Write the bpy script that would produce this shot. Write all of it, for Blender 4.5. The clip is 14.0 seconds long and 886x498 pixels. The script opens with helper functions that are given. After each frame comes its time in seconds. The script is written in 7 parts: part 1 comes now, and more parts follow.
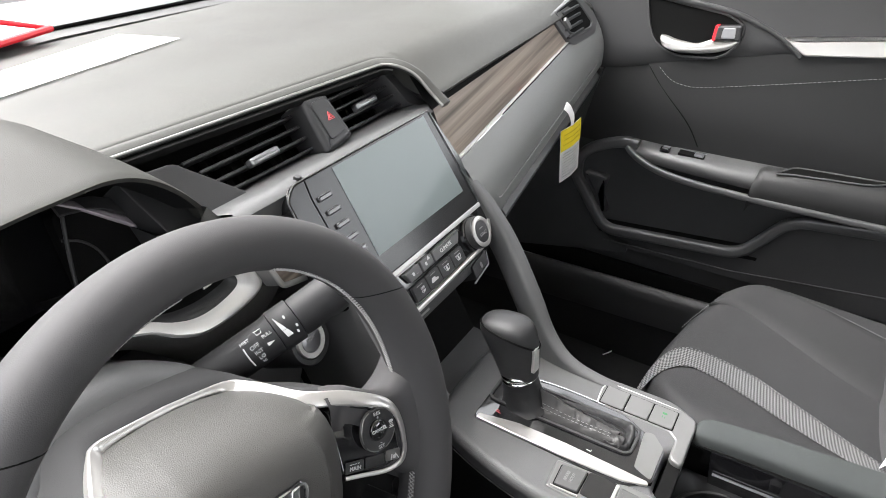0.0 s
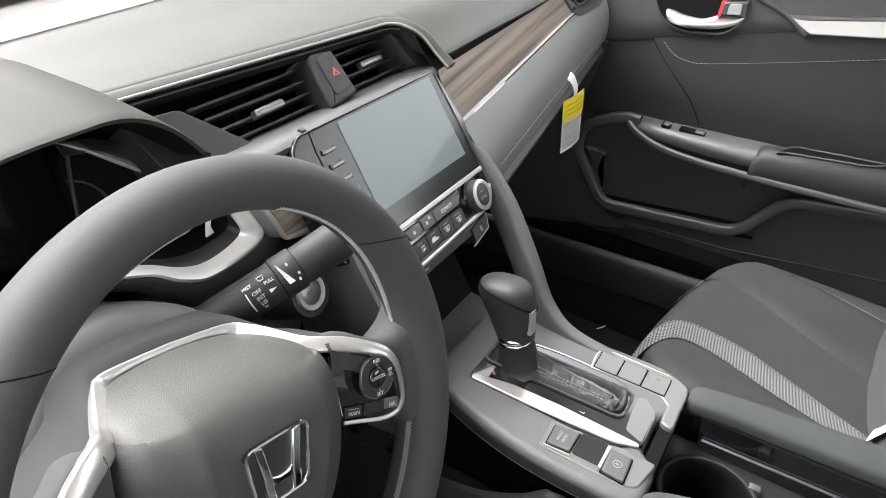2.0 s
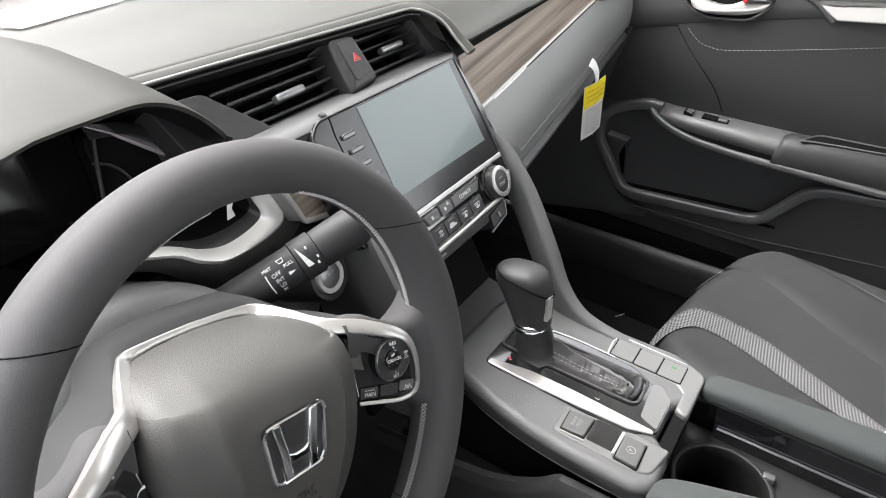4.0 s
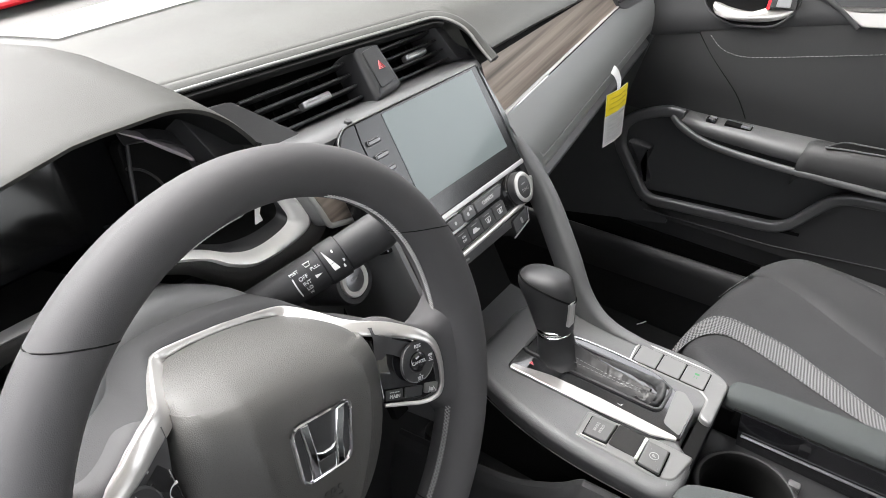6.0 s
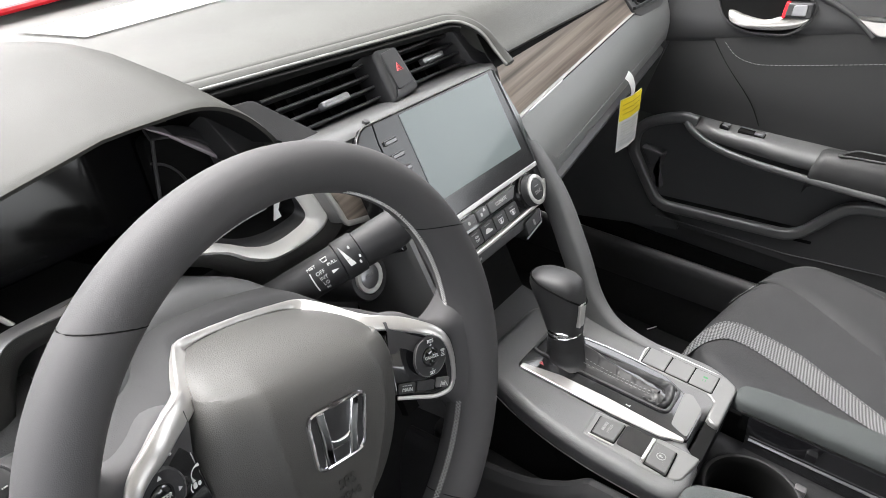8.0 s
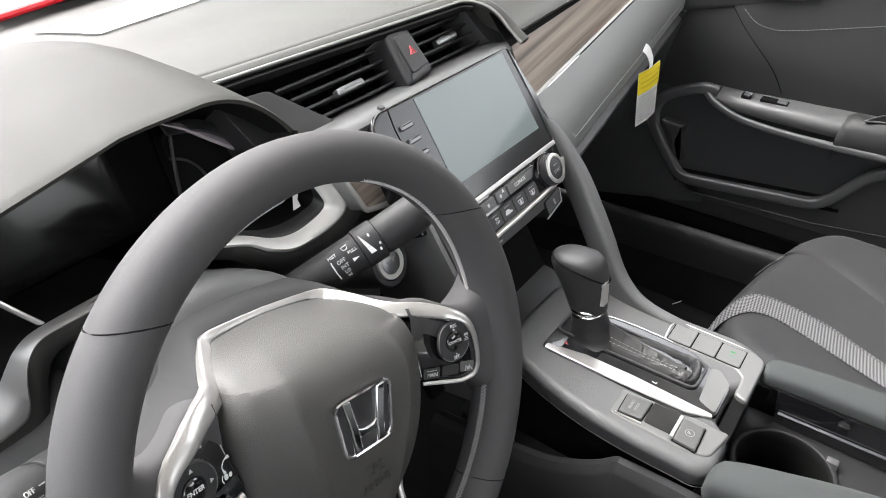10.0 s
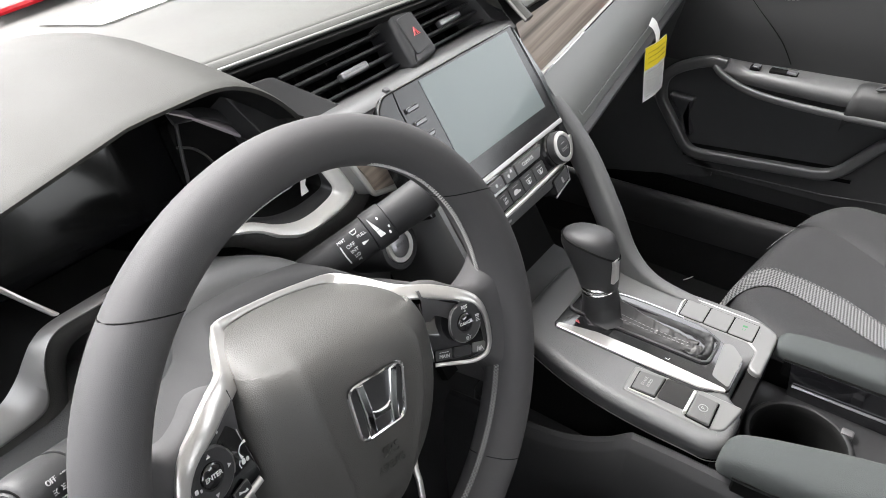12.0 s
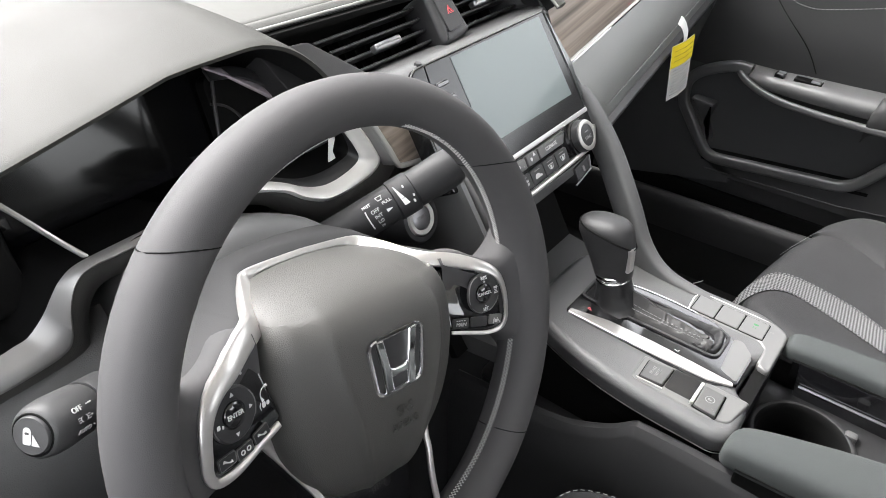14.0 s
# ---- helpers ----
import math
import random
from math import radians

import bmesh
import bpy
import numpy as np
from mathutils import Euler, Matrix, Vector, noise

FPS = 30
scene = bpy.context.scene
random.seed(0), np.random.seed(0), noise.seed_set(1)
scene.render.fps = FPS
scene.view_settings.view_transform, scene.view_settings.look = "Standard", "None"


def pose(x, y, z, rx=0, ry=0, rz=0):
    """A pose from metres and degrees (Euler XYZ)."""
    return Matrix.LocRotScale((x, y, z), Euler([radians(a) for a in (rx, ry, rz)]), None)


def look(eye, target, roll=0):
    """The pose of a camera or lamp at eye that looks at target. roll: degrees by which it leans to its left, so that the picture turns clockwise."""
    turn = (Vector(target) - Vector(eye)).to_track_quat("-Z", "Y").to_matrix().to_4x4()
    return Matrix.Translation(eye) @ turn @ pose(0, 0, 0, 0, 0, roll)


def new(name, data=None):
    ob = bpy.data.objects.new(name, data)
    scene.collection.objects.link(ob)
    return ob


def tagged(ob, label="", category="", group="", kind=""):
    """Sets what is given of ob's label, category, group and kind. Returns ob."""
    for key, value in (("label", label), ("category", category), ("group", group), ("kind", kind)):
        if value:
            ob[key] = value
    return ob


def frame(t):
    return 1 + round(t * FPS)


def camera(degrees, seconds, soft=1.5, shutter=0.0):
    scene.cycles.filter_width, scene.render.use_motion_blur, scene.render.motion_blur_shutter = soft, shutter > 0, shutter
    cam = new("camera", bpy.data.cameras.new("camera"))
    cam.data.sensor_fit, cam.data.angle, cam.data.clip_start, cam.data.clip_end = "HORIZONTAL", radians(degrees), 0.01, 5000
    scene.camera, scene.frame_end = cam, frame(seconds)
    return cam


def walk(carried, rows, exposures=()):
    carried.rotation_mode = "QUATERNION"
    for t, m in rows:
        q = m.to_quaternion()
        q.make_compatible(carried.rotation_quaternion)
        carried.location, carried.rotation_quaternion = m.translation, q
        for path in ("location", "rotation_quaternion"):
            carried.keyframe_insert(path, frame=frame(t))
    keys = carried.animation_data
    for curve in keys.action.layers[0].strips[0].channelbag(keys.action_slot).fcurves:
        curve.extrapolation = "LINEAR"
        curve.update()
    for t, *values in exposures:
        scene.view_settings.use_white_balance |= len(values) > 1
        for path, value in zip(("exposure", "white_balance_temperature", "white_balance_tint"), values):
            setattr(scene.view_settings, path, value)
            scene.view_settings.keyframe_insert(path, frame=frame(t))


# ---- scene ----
cam = camera(64.14, 14.0, soft=0.5)
ROWS = [
    (0.0, -0.1905, -0.2123, 1.0066, 58.284, -2.729, -59.845),
    (0.5, -0.1904, -0.2124, 0.9979, 57.760, -3.003, -60.472),
    (1.0, -0.1934, -0.2137, 0.9934, 57.543, -3.785, -60.505),
    (1.5, -0.2012, -0.2149, 0.9902, 57.131, -4.497, -59.797),
    (2.0, -0.2058, -0.2156, 0.9899, 56.711, -4.418, -59.261),
    (2.5, -0.2065, -0.2173, 0.9914, 56.413, -4.467, -58.985),
    (3.0, -0.2049, -0.2189, 0.9914, 55.903, -4.617, -58.597),
    (5.5, -0.2167, -0.2216, 0.9953, 55.664, -3.134, -56.186),
    (6.0, -0.2171, -0.2218, 0.9934, 56.055, -3.315, -56.068),
    (6.5, -0.2239, -0.2223, 0.9894, 55.995, -3.721, -55.612),
    (7.0, -0.2301, -0.2236, 0.9894, 56.072, -3.951, -55.255),
    (7.5, -0.2300, -0.2255, 0.9923, 56.285, -3.971, -54.996),
    (8.0, -0.2295, -0.2275, 0.9966, 56.286, -3.669, -54.725),
    (10.5, -0.2256, -0.2260, 0.9984, 54.050, -0.173, -54.462),
    (11.0, -0.2271, -0.2267, 0.9984, 53.333, 0.550, -54.569),
    (11.5, -0.2252, -0.2270, 0.9988, 53.104, 0.879, -54.789),
    (12.0, -0.2258, -0.2267, 0.9980, 53.230, 0.669, -54.686),
    (12.5, -0.2273, -0.2272, 0.9974, 53.739, 0.067, -54.367),
    (13.0, -0.2352, -0.2281, 0.9940, 53.979, -0.606, -53.776),
    (13.5, -0.2423, -0.2288, 0.9856, 53.121, -1.437, -52.680),
    (14.0, -0.2491, -0.2281, 0.9844, 53.067, -2.067, -52.016),
]
walk(cam, [(t, pose(x, y, z, rx, ry, rz)) for t, x, y, z, rx, ry, rz in ROWS],
     exposures=[(0.0, 2.50), (2.5, 2.56), (8.0, 2.58), (11.5, 2.61), (14.0, 2.70)])

# ---- light ----
world = bpy.data.worlds.new("overcast_sky")
scene.world = world
world.use_nodes = True
wn = world.node_tree
sky = wn.nodes.new("ShaderNodeTexSky")
sky.sky_type, sky.sun_disc = "NISHITA", False
sky.sun_elevation, sky.sun_rotation = radians(50), radians(-5)
sky.dust_density, sky.ozone_density = 4.0, 1.0
soften = wn.nodes.new("ShaderNodeHueSaturation")
soften.inputs["Saturation"].default_value = 0.12
wn.links.new(sky.outputs[0], soften.inputs["Color"])
wn.links.new(soften.outputs[0], wn.nodes["Background"].inputs[0])
wn.nodes["Background"].inputs[1].default_value = 0.235
sun_data = bpy.data.lights.new("sun", "SUN")
sun_data.energy, sun_data.angle, sun_data.color = 0.75, radians(60), (1.0, 0.96, 0.92)
sun = new("sun", sun_data)
sun.matrix_world = look((0, 0, 5), (0.06, -0.70, 4.15))


# ---- materials ----
def material(name, colour, rough=0.5, metal=0.0, grain=0.0, size=600.0, mottle=0.08, coat=0.0, spec=0.5, leather=False):
    """A principled material with colour mottling, uneven gloss and a fine relief of the given strength and size (cells a metre)."""
    m = bpy.data.materials.new(name)
    m.use_nodes = True
    nt = m.node_tree
    b = nt.nodes["Principled BSDF"]
    co = nt.nodes.new("ShaderNodeTexCoord")
    big = nt.nodes.new("ShaderNodeTexNoise")
    big.inputs["Scale"].default_value, big.inputs["Detail"].default_value = 14.0, 6.0
    nt.links.new(co.outputs["Object"], big.inputs["Vector"])
    ramp = nt.nodes.new("ShaderNodeMapRange")
    ramp.inputs["To Min"].default_value, ramp.inputs["To Max"].default_value = 1 - mottle, 1 + mottle
    nt.links.new(big.outputs["Fac"], ramp.inputs["Value"])
    mix = nt.nodes.new("ShaderNodeVectorMath")
    mix.operation = "SCALE"
    mix.inputs[0].default_value = colour
    nt.links.new(ramp.outputs[0], mix.inputs["Scale"])
    nt.links.new(mix.outputs[0], b.inputs["Base Color"])
    rr = nt.nodes.new("ShaderNodeMapRange")
    rr.inputs["To Min"].default_value, rr.inputs["To Max"].default_value = max(0.02, rough * 0.88), min(1, rough * 1.12)
    nt.links.new(big.outputs["Fac"], rr.inputs["Value"])
    if metal < 0.5:
        nt.links.new(rr.outputs[0], b.inputs["Roughness"])
    else:
        b.inputs["Roughness"].default_value = rough
    b.inputs["Metallic"].default_value = metal
    b.inputs["Specular IOR Level"].default_value = spec
    b.inputs["Coat Weight"].default_value = coat
    b.inputs["Coat Roughness"].default_value = 0.05
    if grain:
        if leather:
            fine = nt.nodes.new("ShaderNodeTexVoronoi")
            fine.feature = "DISTANCE_TO_EDGE"
            out = fine.outputs["Distance"]
        else:
            fine = nt.nodes.new("ShaderNodeTexNoise")
            fine.inputs["Detail"].default_value = 3.0
            out = fine.outputs["Fac"]
        fine.inputs["Scale"].default_value = size
        nt.links.new(co.outputs["Object"], fine.inputs["Vector"])
        bump = nt.nodes.new("ShaderNodeBump")
        bump.inputs["Strength"].default_value, bump.inputs["Distance"].default_value = grain, 0.0006
        nt.links.new(out, bump.inputs["Height"])
        nt.links.new(bump.outputs[0], b.inputs["Normal"])
    return m


def wood_material():
    m = material("wood_grain_film", (0.16, 0.13, 0.11), 0.3, coat=0.4)
    nt = m.node_tree
    b = nt.nodes["Principled BSDF"]
    co = nt.nodes.new("ShaderNodeTexCoord")
    mp = nt.nodes.new("ShaderNodeCombineXYZ")
    for k, axis in enumerate(((2.5, 0.21, 0.23), (-9.0, 105.0, 0.0), (-9.5, 0.0, 105.0))):
        dot = nt.nodes.new("ShaderNodeVectorMath")
        dot.operation = "DOT_PRODUCT"
        dot.inputs[1].default_value = axis
        nt.links.new(co.outputs["Object"], dot.inputs[0])
        nt.links.new(dot.outputs["Value"], mp.inputs[k])
    n1 = nt.nodes.new("ShaderNodeTexNoise")
    n1.inputs["Scale"].default_value, n1.inputs["Detail"].default_value, n1.inputs["Distortion"].default_value = 1.0, 8.0, 0.25
    nt.links.new(mp.outputs[0], n1.inputs["Vector"])
    cr = nt.nodes.new("ShaderNodeValToRGB")
    cr.color_ramp.elements[0].position, cr.color_ramp.elements[0].color = 0.30, (0.062, 0.047, 0.039, 1)
    cr.color_ramp.elements[1].position, cr.color_ramp.elements[1].color = 0.70, (0.40, 0.335, 0.280, 1)
    nt.links.new(n1.outputs["Fac"], cr.inputs[0])
    nt.links.new(cr.outputs[0], b.inputs["Base Color"])
    return m


def weave_material():
    """Grey and black woven cloth in a small check."""
    m = material("woven_cloth", (0.3, 0.3, 0.3), 0.9, grain=0.5, size=900)
    nt = m.node_tree
    b = nt.nodes["Principled BSDF"]
    co = nt.nodes.new("ShaderNodeTexCoord")
    mp = nt.nodes.new("ShaderNodeMapping")
    mp.inputs["Rotation"].default_value = (0, 0, radians(38))
    nt.links.new(co.outputs["Object"], mp.inputs["Vector"])
    ch = nt.nodes.new("ShaderNodeTexChecker")
    ch.inputs["Scale"].default_value = 340.0
    ch.inputs["Color1"].default_value, ch.inputs["Color2"].default_value = (0.155, 0.155, 0.157, 1), (0.030, 0.030, 0.032, 1)
    flat = nt.nodes.new("ShaderNodeVectorMath")
    flat.operation = "MULTIPLY"
    flat.inputs[1].default_value = (1, 1, 0)
    nt.links.new(mp.outputs[0], flat.inputs[0])
    nt.links.new(flat.outputs[0], ch.inputs["Vector"])
    nt.links.new(ch.outputs[0], b.inputs["Base Color"])
    return m


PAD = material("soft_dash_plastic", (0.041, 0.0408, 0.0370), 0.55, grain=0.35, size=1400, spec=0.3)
# pad plastic darkened to offset the strong light on the hood
HOOD = material("dash_plastic_toned_down", (0.0285, 0.0283, 0.0256), 0.64, grain=0.35, size=1400, spec=0.25)
BLACK = material("grained_black_plastic", (0.019, 0.019, 0.020), 0.45, grain=0.35, size=1300)
GREY = material("charcoal_plastic", (0.070, 0.070, 0.071), 0.42, grain=0.3, size=1500)
CONSOLE = material("grained_console_plastic", (0.079, 0.079, 0.080), 0.48, grain=0.5, size=620, leather=True)
LEATHER = material("smooth_black_leather", (0.053, 0.052, 0.0535), 0.68, grain=0.13, size=1000, leather=True, spec=0.16)
HUBSKIN = material("matt_hub_leather", (0.038, 0.038, 0.039), 0.8, grain=0.25, size=900, leather=True, spec=0.12)
KNOB = material("black_knob_leather", (0.024, 0.024, 0.025), 0.5, grain=0.2, size=1100, leather=True, spec=0.35)
VINYL = material("pebbled_vinyl", (0.044, 0.0427, 0.0402), 0.55, grain=0.42, size=820, leather=True)
SOFT = material("padded_leatherette", (0.155, 0.157, 0.155), 0.5, grain=0.35, size=800, leather=True)
CLOTH = material("black_seat_cloth", (0.0185, 0.0185, 0.0197), 0.7, grain=0.6, size=1600)
PADDED = material("grey_green_cloth_pad", (0.030, 0.034, 0.034), 0.9, grain=0.7, size=1500)
CARPET = material("black_carpet", (0.024, 0.024, 0.0247), 0.95, grain=1.0, size=700, mottle=0.25, spec=0.05)
GLOSS = material("piano_black", (0.008, 0.008, 0.009), 0.07, mottle=0.02, coat=1.0)
# near black; also stands for deep shade in cavities, gaps and hollows
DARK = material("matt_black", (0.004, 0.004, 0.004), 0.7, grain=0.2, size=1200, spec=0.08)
SILVER = material("satin_silver_paint", (0.50, 0.488, 0.475), 0.28, metal=0.75, mottle=0.004)
# same silver as the spokes, lightened to paint in the sky's reflection
SKYSATIN = material("satin_silver_sky_lit", (0.74, 0.725, 0.70), 0.33, metal=0.30, mottle=0.004)
STALK = material("matt_stalk_plastic", (0.020, 0.020, 0.021), 0.55, grain=0.3, size=1300, spec=0.22)
# lighter copy of the stalk plastic, as the left stalk catches more light
LIGHTSTALK = material("stalk_plastic_lit", (0.052, 0.052, 0.053), 0.5, grain=0.25, size=1300, spec=0.3)
# darker copy of the silver, used where the left cluster trim is shaded
SATINTRIM = material("satin_silver_toned_down", (0.36, 0.353, 0.345), 0.45, metal=0.6, mottle=0.004)
PAINTLINE = material("silver_painted_plastic", (0.42, 0.415, 0.40), 0.38, metal=0.3, mottle=0.004)
POCKET = material("shaded_black_plastic", (0.046, 0.047, 0.048), 0.5, grain=0.2, size=1200, spec=0.3)
BADGE = material("polished_chrome", (0.78, 0.78, 0.79), 0.05, metal=1.0, mottle=0.01)
CHROME = material("chrome", (0.72, 0.72, 0.73), 0.15, metal=1.0, mottle=0.03)
SHELLSATIN = material("satin_charcoal_paint", (0.13, 0.129, 0.127), 0.38, metal=0.35, mottle=0.004)
KEYSATIN = material("satin_key_plastic", (0.060, 0.060, 0.060), 0.45, grain=0.15, size=1500)
LINE = material("satin_chrome_line", (0.30, 0.30, 0.285), 0.3, metal=0.85)
SIDEMATT = material("matt_side_plastic", (0.024, 0.024, 0.025), 0.62, grain=0.35, size=1300, spec=0.25)
BOOT = material("creased_black_leather", (0.015, 0.015, 0.016), 0.5, grain=0.35, size=700, spec=0.35, leather=True)
# lighter and more mottled than the rest of the boot
FOLD = material("grey_boot_leather", (0.034, 0.033, 0.033), 0.5, grain=0.45, size=650, mottle=0.2, spec=0.4, leather=True)
SATINGREY = material("satin_grey_paint", (0.16, 0.158, 0.155), 0.36, metal=0.6, mottle=0.004)
SATIN = material("dark_satin_metal", (0.30, 0.30, 0.31), 0.33, metal=0.9, mottle=0.05)
HOUSING = material("dark_gloss_plastic", (0.010, 0.010, 0.0105), 0.16, mottle=0.02, spec=0.5)
LINING = material("matt_hood_lining", (0.010, 0.010, 0.0105), 0.65, grain=0.2, size=1200, spec=0.1)
# dark glass; the grey-green base colour stands in for its reflection
SCREEN = material("screen_glass_sheen", (0.115, 0.142, 0.142), 0.36, mottle=0.03, coat=0.3)
LIPGREY = material("smooth_grey_plastic", (0.066, 0.066, 0.067), 0.36, grain=0.08, size=1500, spec=0.7)
DOORTRIM = material("door_leatherette", (0.0165, 0.0165, 0.017), 0.55, grain=0.35, size=800, leather=True, spec=0.35)
DOORBLACK = material("door_grained_plastic", (0.034, 0.034, 0.035), 0.40, grain=0.3, size=1300, spec=0.55)
PANEL = material("unlit_display_glass", (0.008, 0.008, 0.0078), 0.14, mottle=0.05, coat=0.1, spec=0.3)
WHITE = material("white_print", (0.5, 0.5, 0.5), 0.6, mottle=0.02)
THREAD = material("white_thread", (0.42, 0.42, 0.41), 0.8, mottle=0.1)
DIMTHREAD = material("grey_thread", (0.22, 0.22, 0.22), 0.8, mottle=0.1)
DARKTHREAD = material("charcoal_thread", (0.26, 0.26, 0.26), 0.8, mottle=0.1)
PAPER = material("white_paper", (0.86, 0.86, 0.85), 0.7, mottle=0.02)
YELLOW = material("yellow_card", (0.85, 0.68, 0.02), 0.6, mottle=0.03)
RED = material("red_plastic", (0.6, 0.01, 0.02), 0.3, mottle=0.05)
GREEN = material("green_print", (0.025, 0.13, 0.045), 0.6)
EMBOSS = material("embossed_vinyl", (0.035, 0.034, 0.032), 0.5)
WOOD = wood_material()
WEAVE = weave_material()
COWL = material("weathered_cowl_plastic", (0.034, 0.034, 0.034), 0.55, grain=0.4, size=500, mottle=0.15)
BODY = material("roof_lining", (0.40, 0.395, 0.38), 0.9, grain=0.3, size=900)
ASPHALT = material("worn_concrete", (0.22, 0.22, 0.215), 0.9, grain=0.6, size=60, mottle=0.3)
GLASS = bpy.data.materials.new("clear_glass")
GLASS.use_nodes = True
_g = GLASS.node_tree
_g.nodes.remove(_g.nodes["Principled BSDF"])
_t, _r, _x, _f = (_g.nodes.new("ShaderNodeBsdf" + k) if k != "Fresnel" and k != "MixShader" else _g.nodes.new("ShaderNode" + k)
                  for k in ("Transparent", "Glossy", "MixShader", "Fresnel"))
_r.inputs["Roughness"].default_value = 0.02
_f.inputs["IOR"].default_value = 1.45
_g.links.new(_f.outputs[0], _x.inputs[0])
_g.links.new(_t.outputs[0], _x.inputs[1])
_g.links.new(_r.outputs[0], _x.inputs[2])
_g.links.new(_x.outputs[0], _g.nodes["Material Output"].inputs[0])


# ---- building helpers ----
PLACE = {}


def thing(name, label, category, m=None, group="", kind="", local=False):
    """An Empty that holds the parts of one thing; its parts are given in the world, or in the Empty's own axes (local)."""
    ob = new(name)
    m = m or Matrix()
    ob.matrix_basis = m
    ob.empty_display_size = 0.02
    PLACE[ob] = Matrix() if local else m.inverted()
    return tagged(ob, label, category, group, kind)


def part(name, bm, mat, parent=None, label="", sharp=38):
    me = bpy.data.meshes.new(name)
    if parent in PLACE:
        bm.transform(PLACE[parent])
    bmesh.ops.recalc_face_normals(bm, faces=bm.faces)
    bm.to_mesh(me)
    bm.free()
    me.polygons.foreach_set("use_smooth", [True] * len(me.polygons))
    me.set_sharp_from_angle(angle=radians(sharp))
    me.materials.append(mat)
    ob = new(name, me)
    if parent:
        ob.parent = parent
        if parent in PLACE:
            PLACE[ob] = PLACE[parent]
    return tagged(ob, label)


def solo(name, bm, mat, label, category, group="", kind="", sharp=38):
    return tagged(part(name, bm, mat, None, "", sharp), label, category, group, kind)


def plane(origin, ex, ey):
    """Axes with their origin there, x along ex, y in the plane of ex and ey, z out of it."""
    x = Vector(ex).normalized()
    z = x.cross(Vector(ey)).normalized()
    y = z.cross(x)
    return Matrix((x, y, z)).transposed().to_4x4() if origin is None else Matrix.Translation(origin) @ Matrix((x, y, z)).transposed().to_4x4()


def rounded(pts, r, n=4):
    """A polygon's outline with its corners rounded; r one radius or one for each corner."""
    out = []
    k = len(pts)
    for i, p in enumerate(pts):
        p = Vector(p)
        rad = r[i] if isinstance(r, (list, tuple)) else r
        a, b = Vector(pts[i - 1]) - p, Vector(pts[(i + 1) % k]) - p
        if rad <= 0:
            out.append(p)
            continue
        cut = min(rad, a.length * 0.48, b.length * 0.48)
        p0, p1 = p + a.normalized() * cut, p + b.normalized() * cut
        for j in range(n + 1):
            t = j / n
            out.append(p0 * (1 - t) ** 2 + p * 2 * t * (1 - t) + p1 * t * t)
    return out


def rect(w, h, r=0.0, n=4, cx=0.0, cy=0.0):
    return rounded([(cx - w / 2, cy - h / 2), (cx + w / 2, cy - h / 2), (cx + w / 2, cy + h / 2), (cx - w / 2, cy + h / 2)], r, n)


def slab(outline, z0, z1, m=None, bevel=0.0, bm=None, seg=2):
    """A plate of that outline between the heights z0 and z1 of the axes m, its upper rim rounded by bevel."""
    bm = bm or bmesh.new()
    m = m or Matrix()
    k = len(outline)
    mid = sum((Vector((p[0], p[1])) for p in outline), Vector((0, 0))) / k
    levels = [(z0, 0.0)]
    if bevel:
        for j in range(seg + 1):
            a = j / seg * math.pi / 2
            levels.append((z1 - bevel + bevel * math.sin(a), bevel * (1 - math.cos(a))))
        levels.append((z1, bevel * 1.06))
    else:
        levels.append((z1, 0.0))
    rings = []
    for z, inset in levels:
        ring = []
        for i in range(k):
            p = Vector((outline[i][0], outline[i][1]))
            if inset:
                t = Vector((outline[(i + 1) % k][0], outline[(i + 1) % k][1])) - Vector((outline[i - 1][0], outline[i - 1][1]))
                nrm = Vector((-t.y, t.x)).normalized()
                if nrm.dot(mid - p) < 0 and AREA(outline) == 0:
                    nrm = -nrm
                p = p + nrm * inset * (1 if AREA(outline) > 0 else -1)
            ring.append(bm.verts.new(m @ Vector((p.x, p.y, z))))
        rings.append(ring)
    for a, b in zip(rings, rings[1:]):
        for i in range(k):
            bm.faces.new((a[i], a[(i + 1) % k], b[(i + 1) % k], b[i]))
    bm.faces.new(rings[-1])
    bm.faces.new(rings[0][::-1])
    return bm


def AREA(o):
    return sum(o[i - 1][0] * o[i][1] - o[i][0] * o[i - 1][1] for i in range(len(o)))


def loft(rows, close=False, ends=False, bm=None):
    """A skin through rows of equally many points; close joins each row's ends, ends caps the first and last row."""
    bm = bm or bmesh.new()
    v = [[bm.verts.new(p) for p in row] for row in rows]
    n = len(v[0])
    for a, b in zip(v, v[1:]):
        for i in range(n if close else n - 1):
            bm.faces.new((a[i], a[(i + 1) % n], b[(i + 1) % n], b[i]))
    if ends:
        bm.faces.new(v[0][::-1])
        bm.faces.new(v[-1])
    return bm


def smooth(pts, n=6, closed=False):
    """A Catmull-Rom curve through the points."""
    p = [Vector(q) for q in pts]
    k = len(p)
    out = []
    for i in range(k if closed else k - 1):
        a = p[(i - 1) % k] if closed or i else p[0]
        b, c = p[i], p[(i + 1) % k]
        d = p[(i + 2) % k] if closed or i + 2 < k else p[-1]
        for j in range(n):
            t = j / n
            out.append(0.5 * (2 * b + (c - a) * t + (2 * a - 5 * b + 4 * c - d) * t * t + (3 * b - a - 3 * c + d) * t ** 3))
    if not closed:
        out.append(p[-1])
    return out


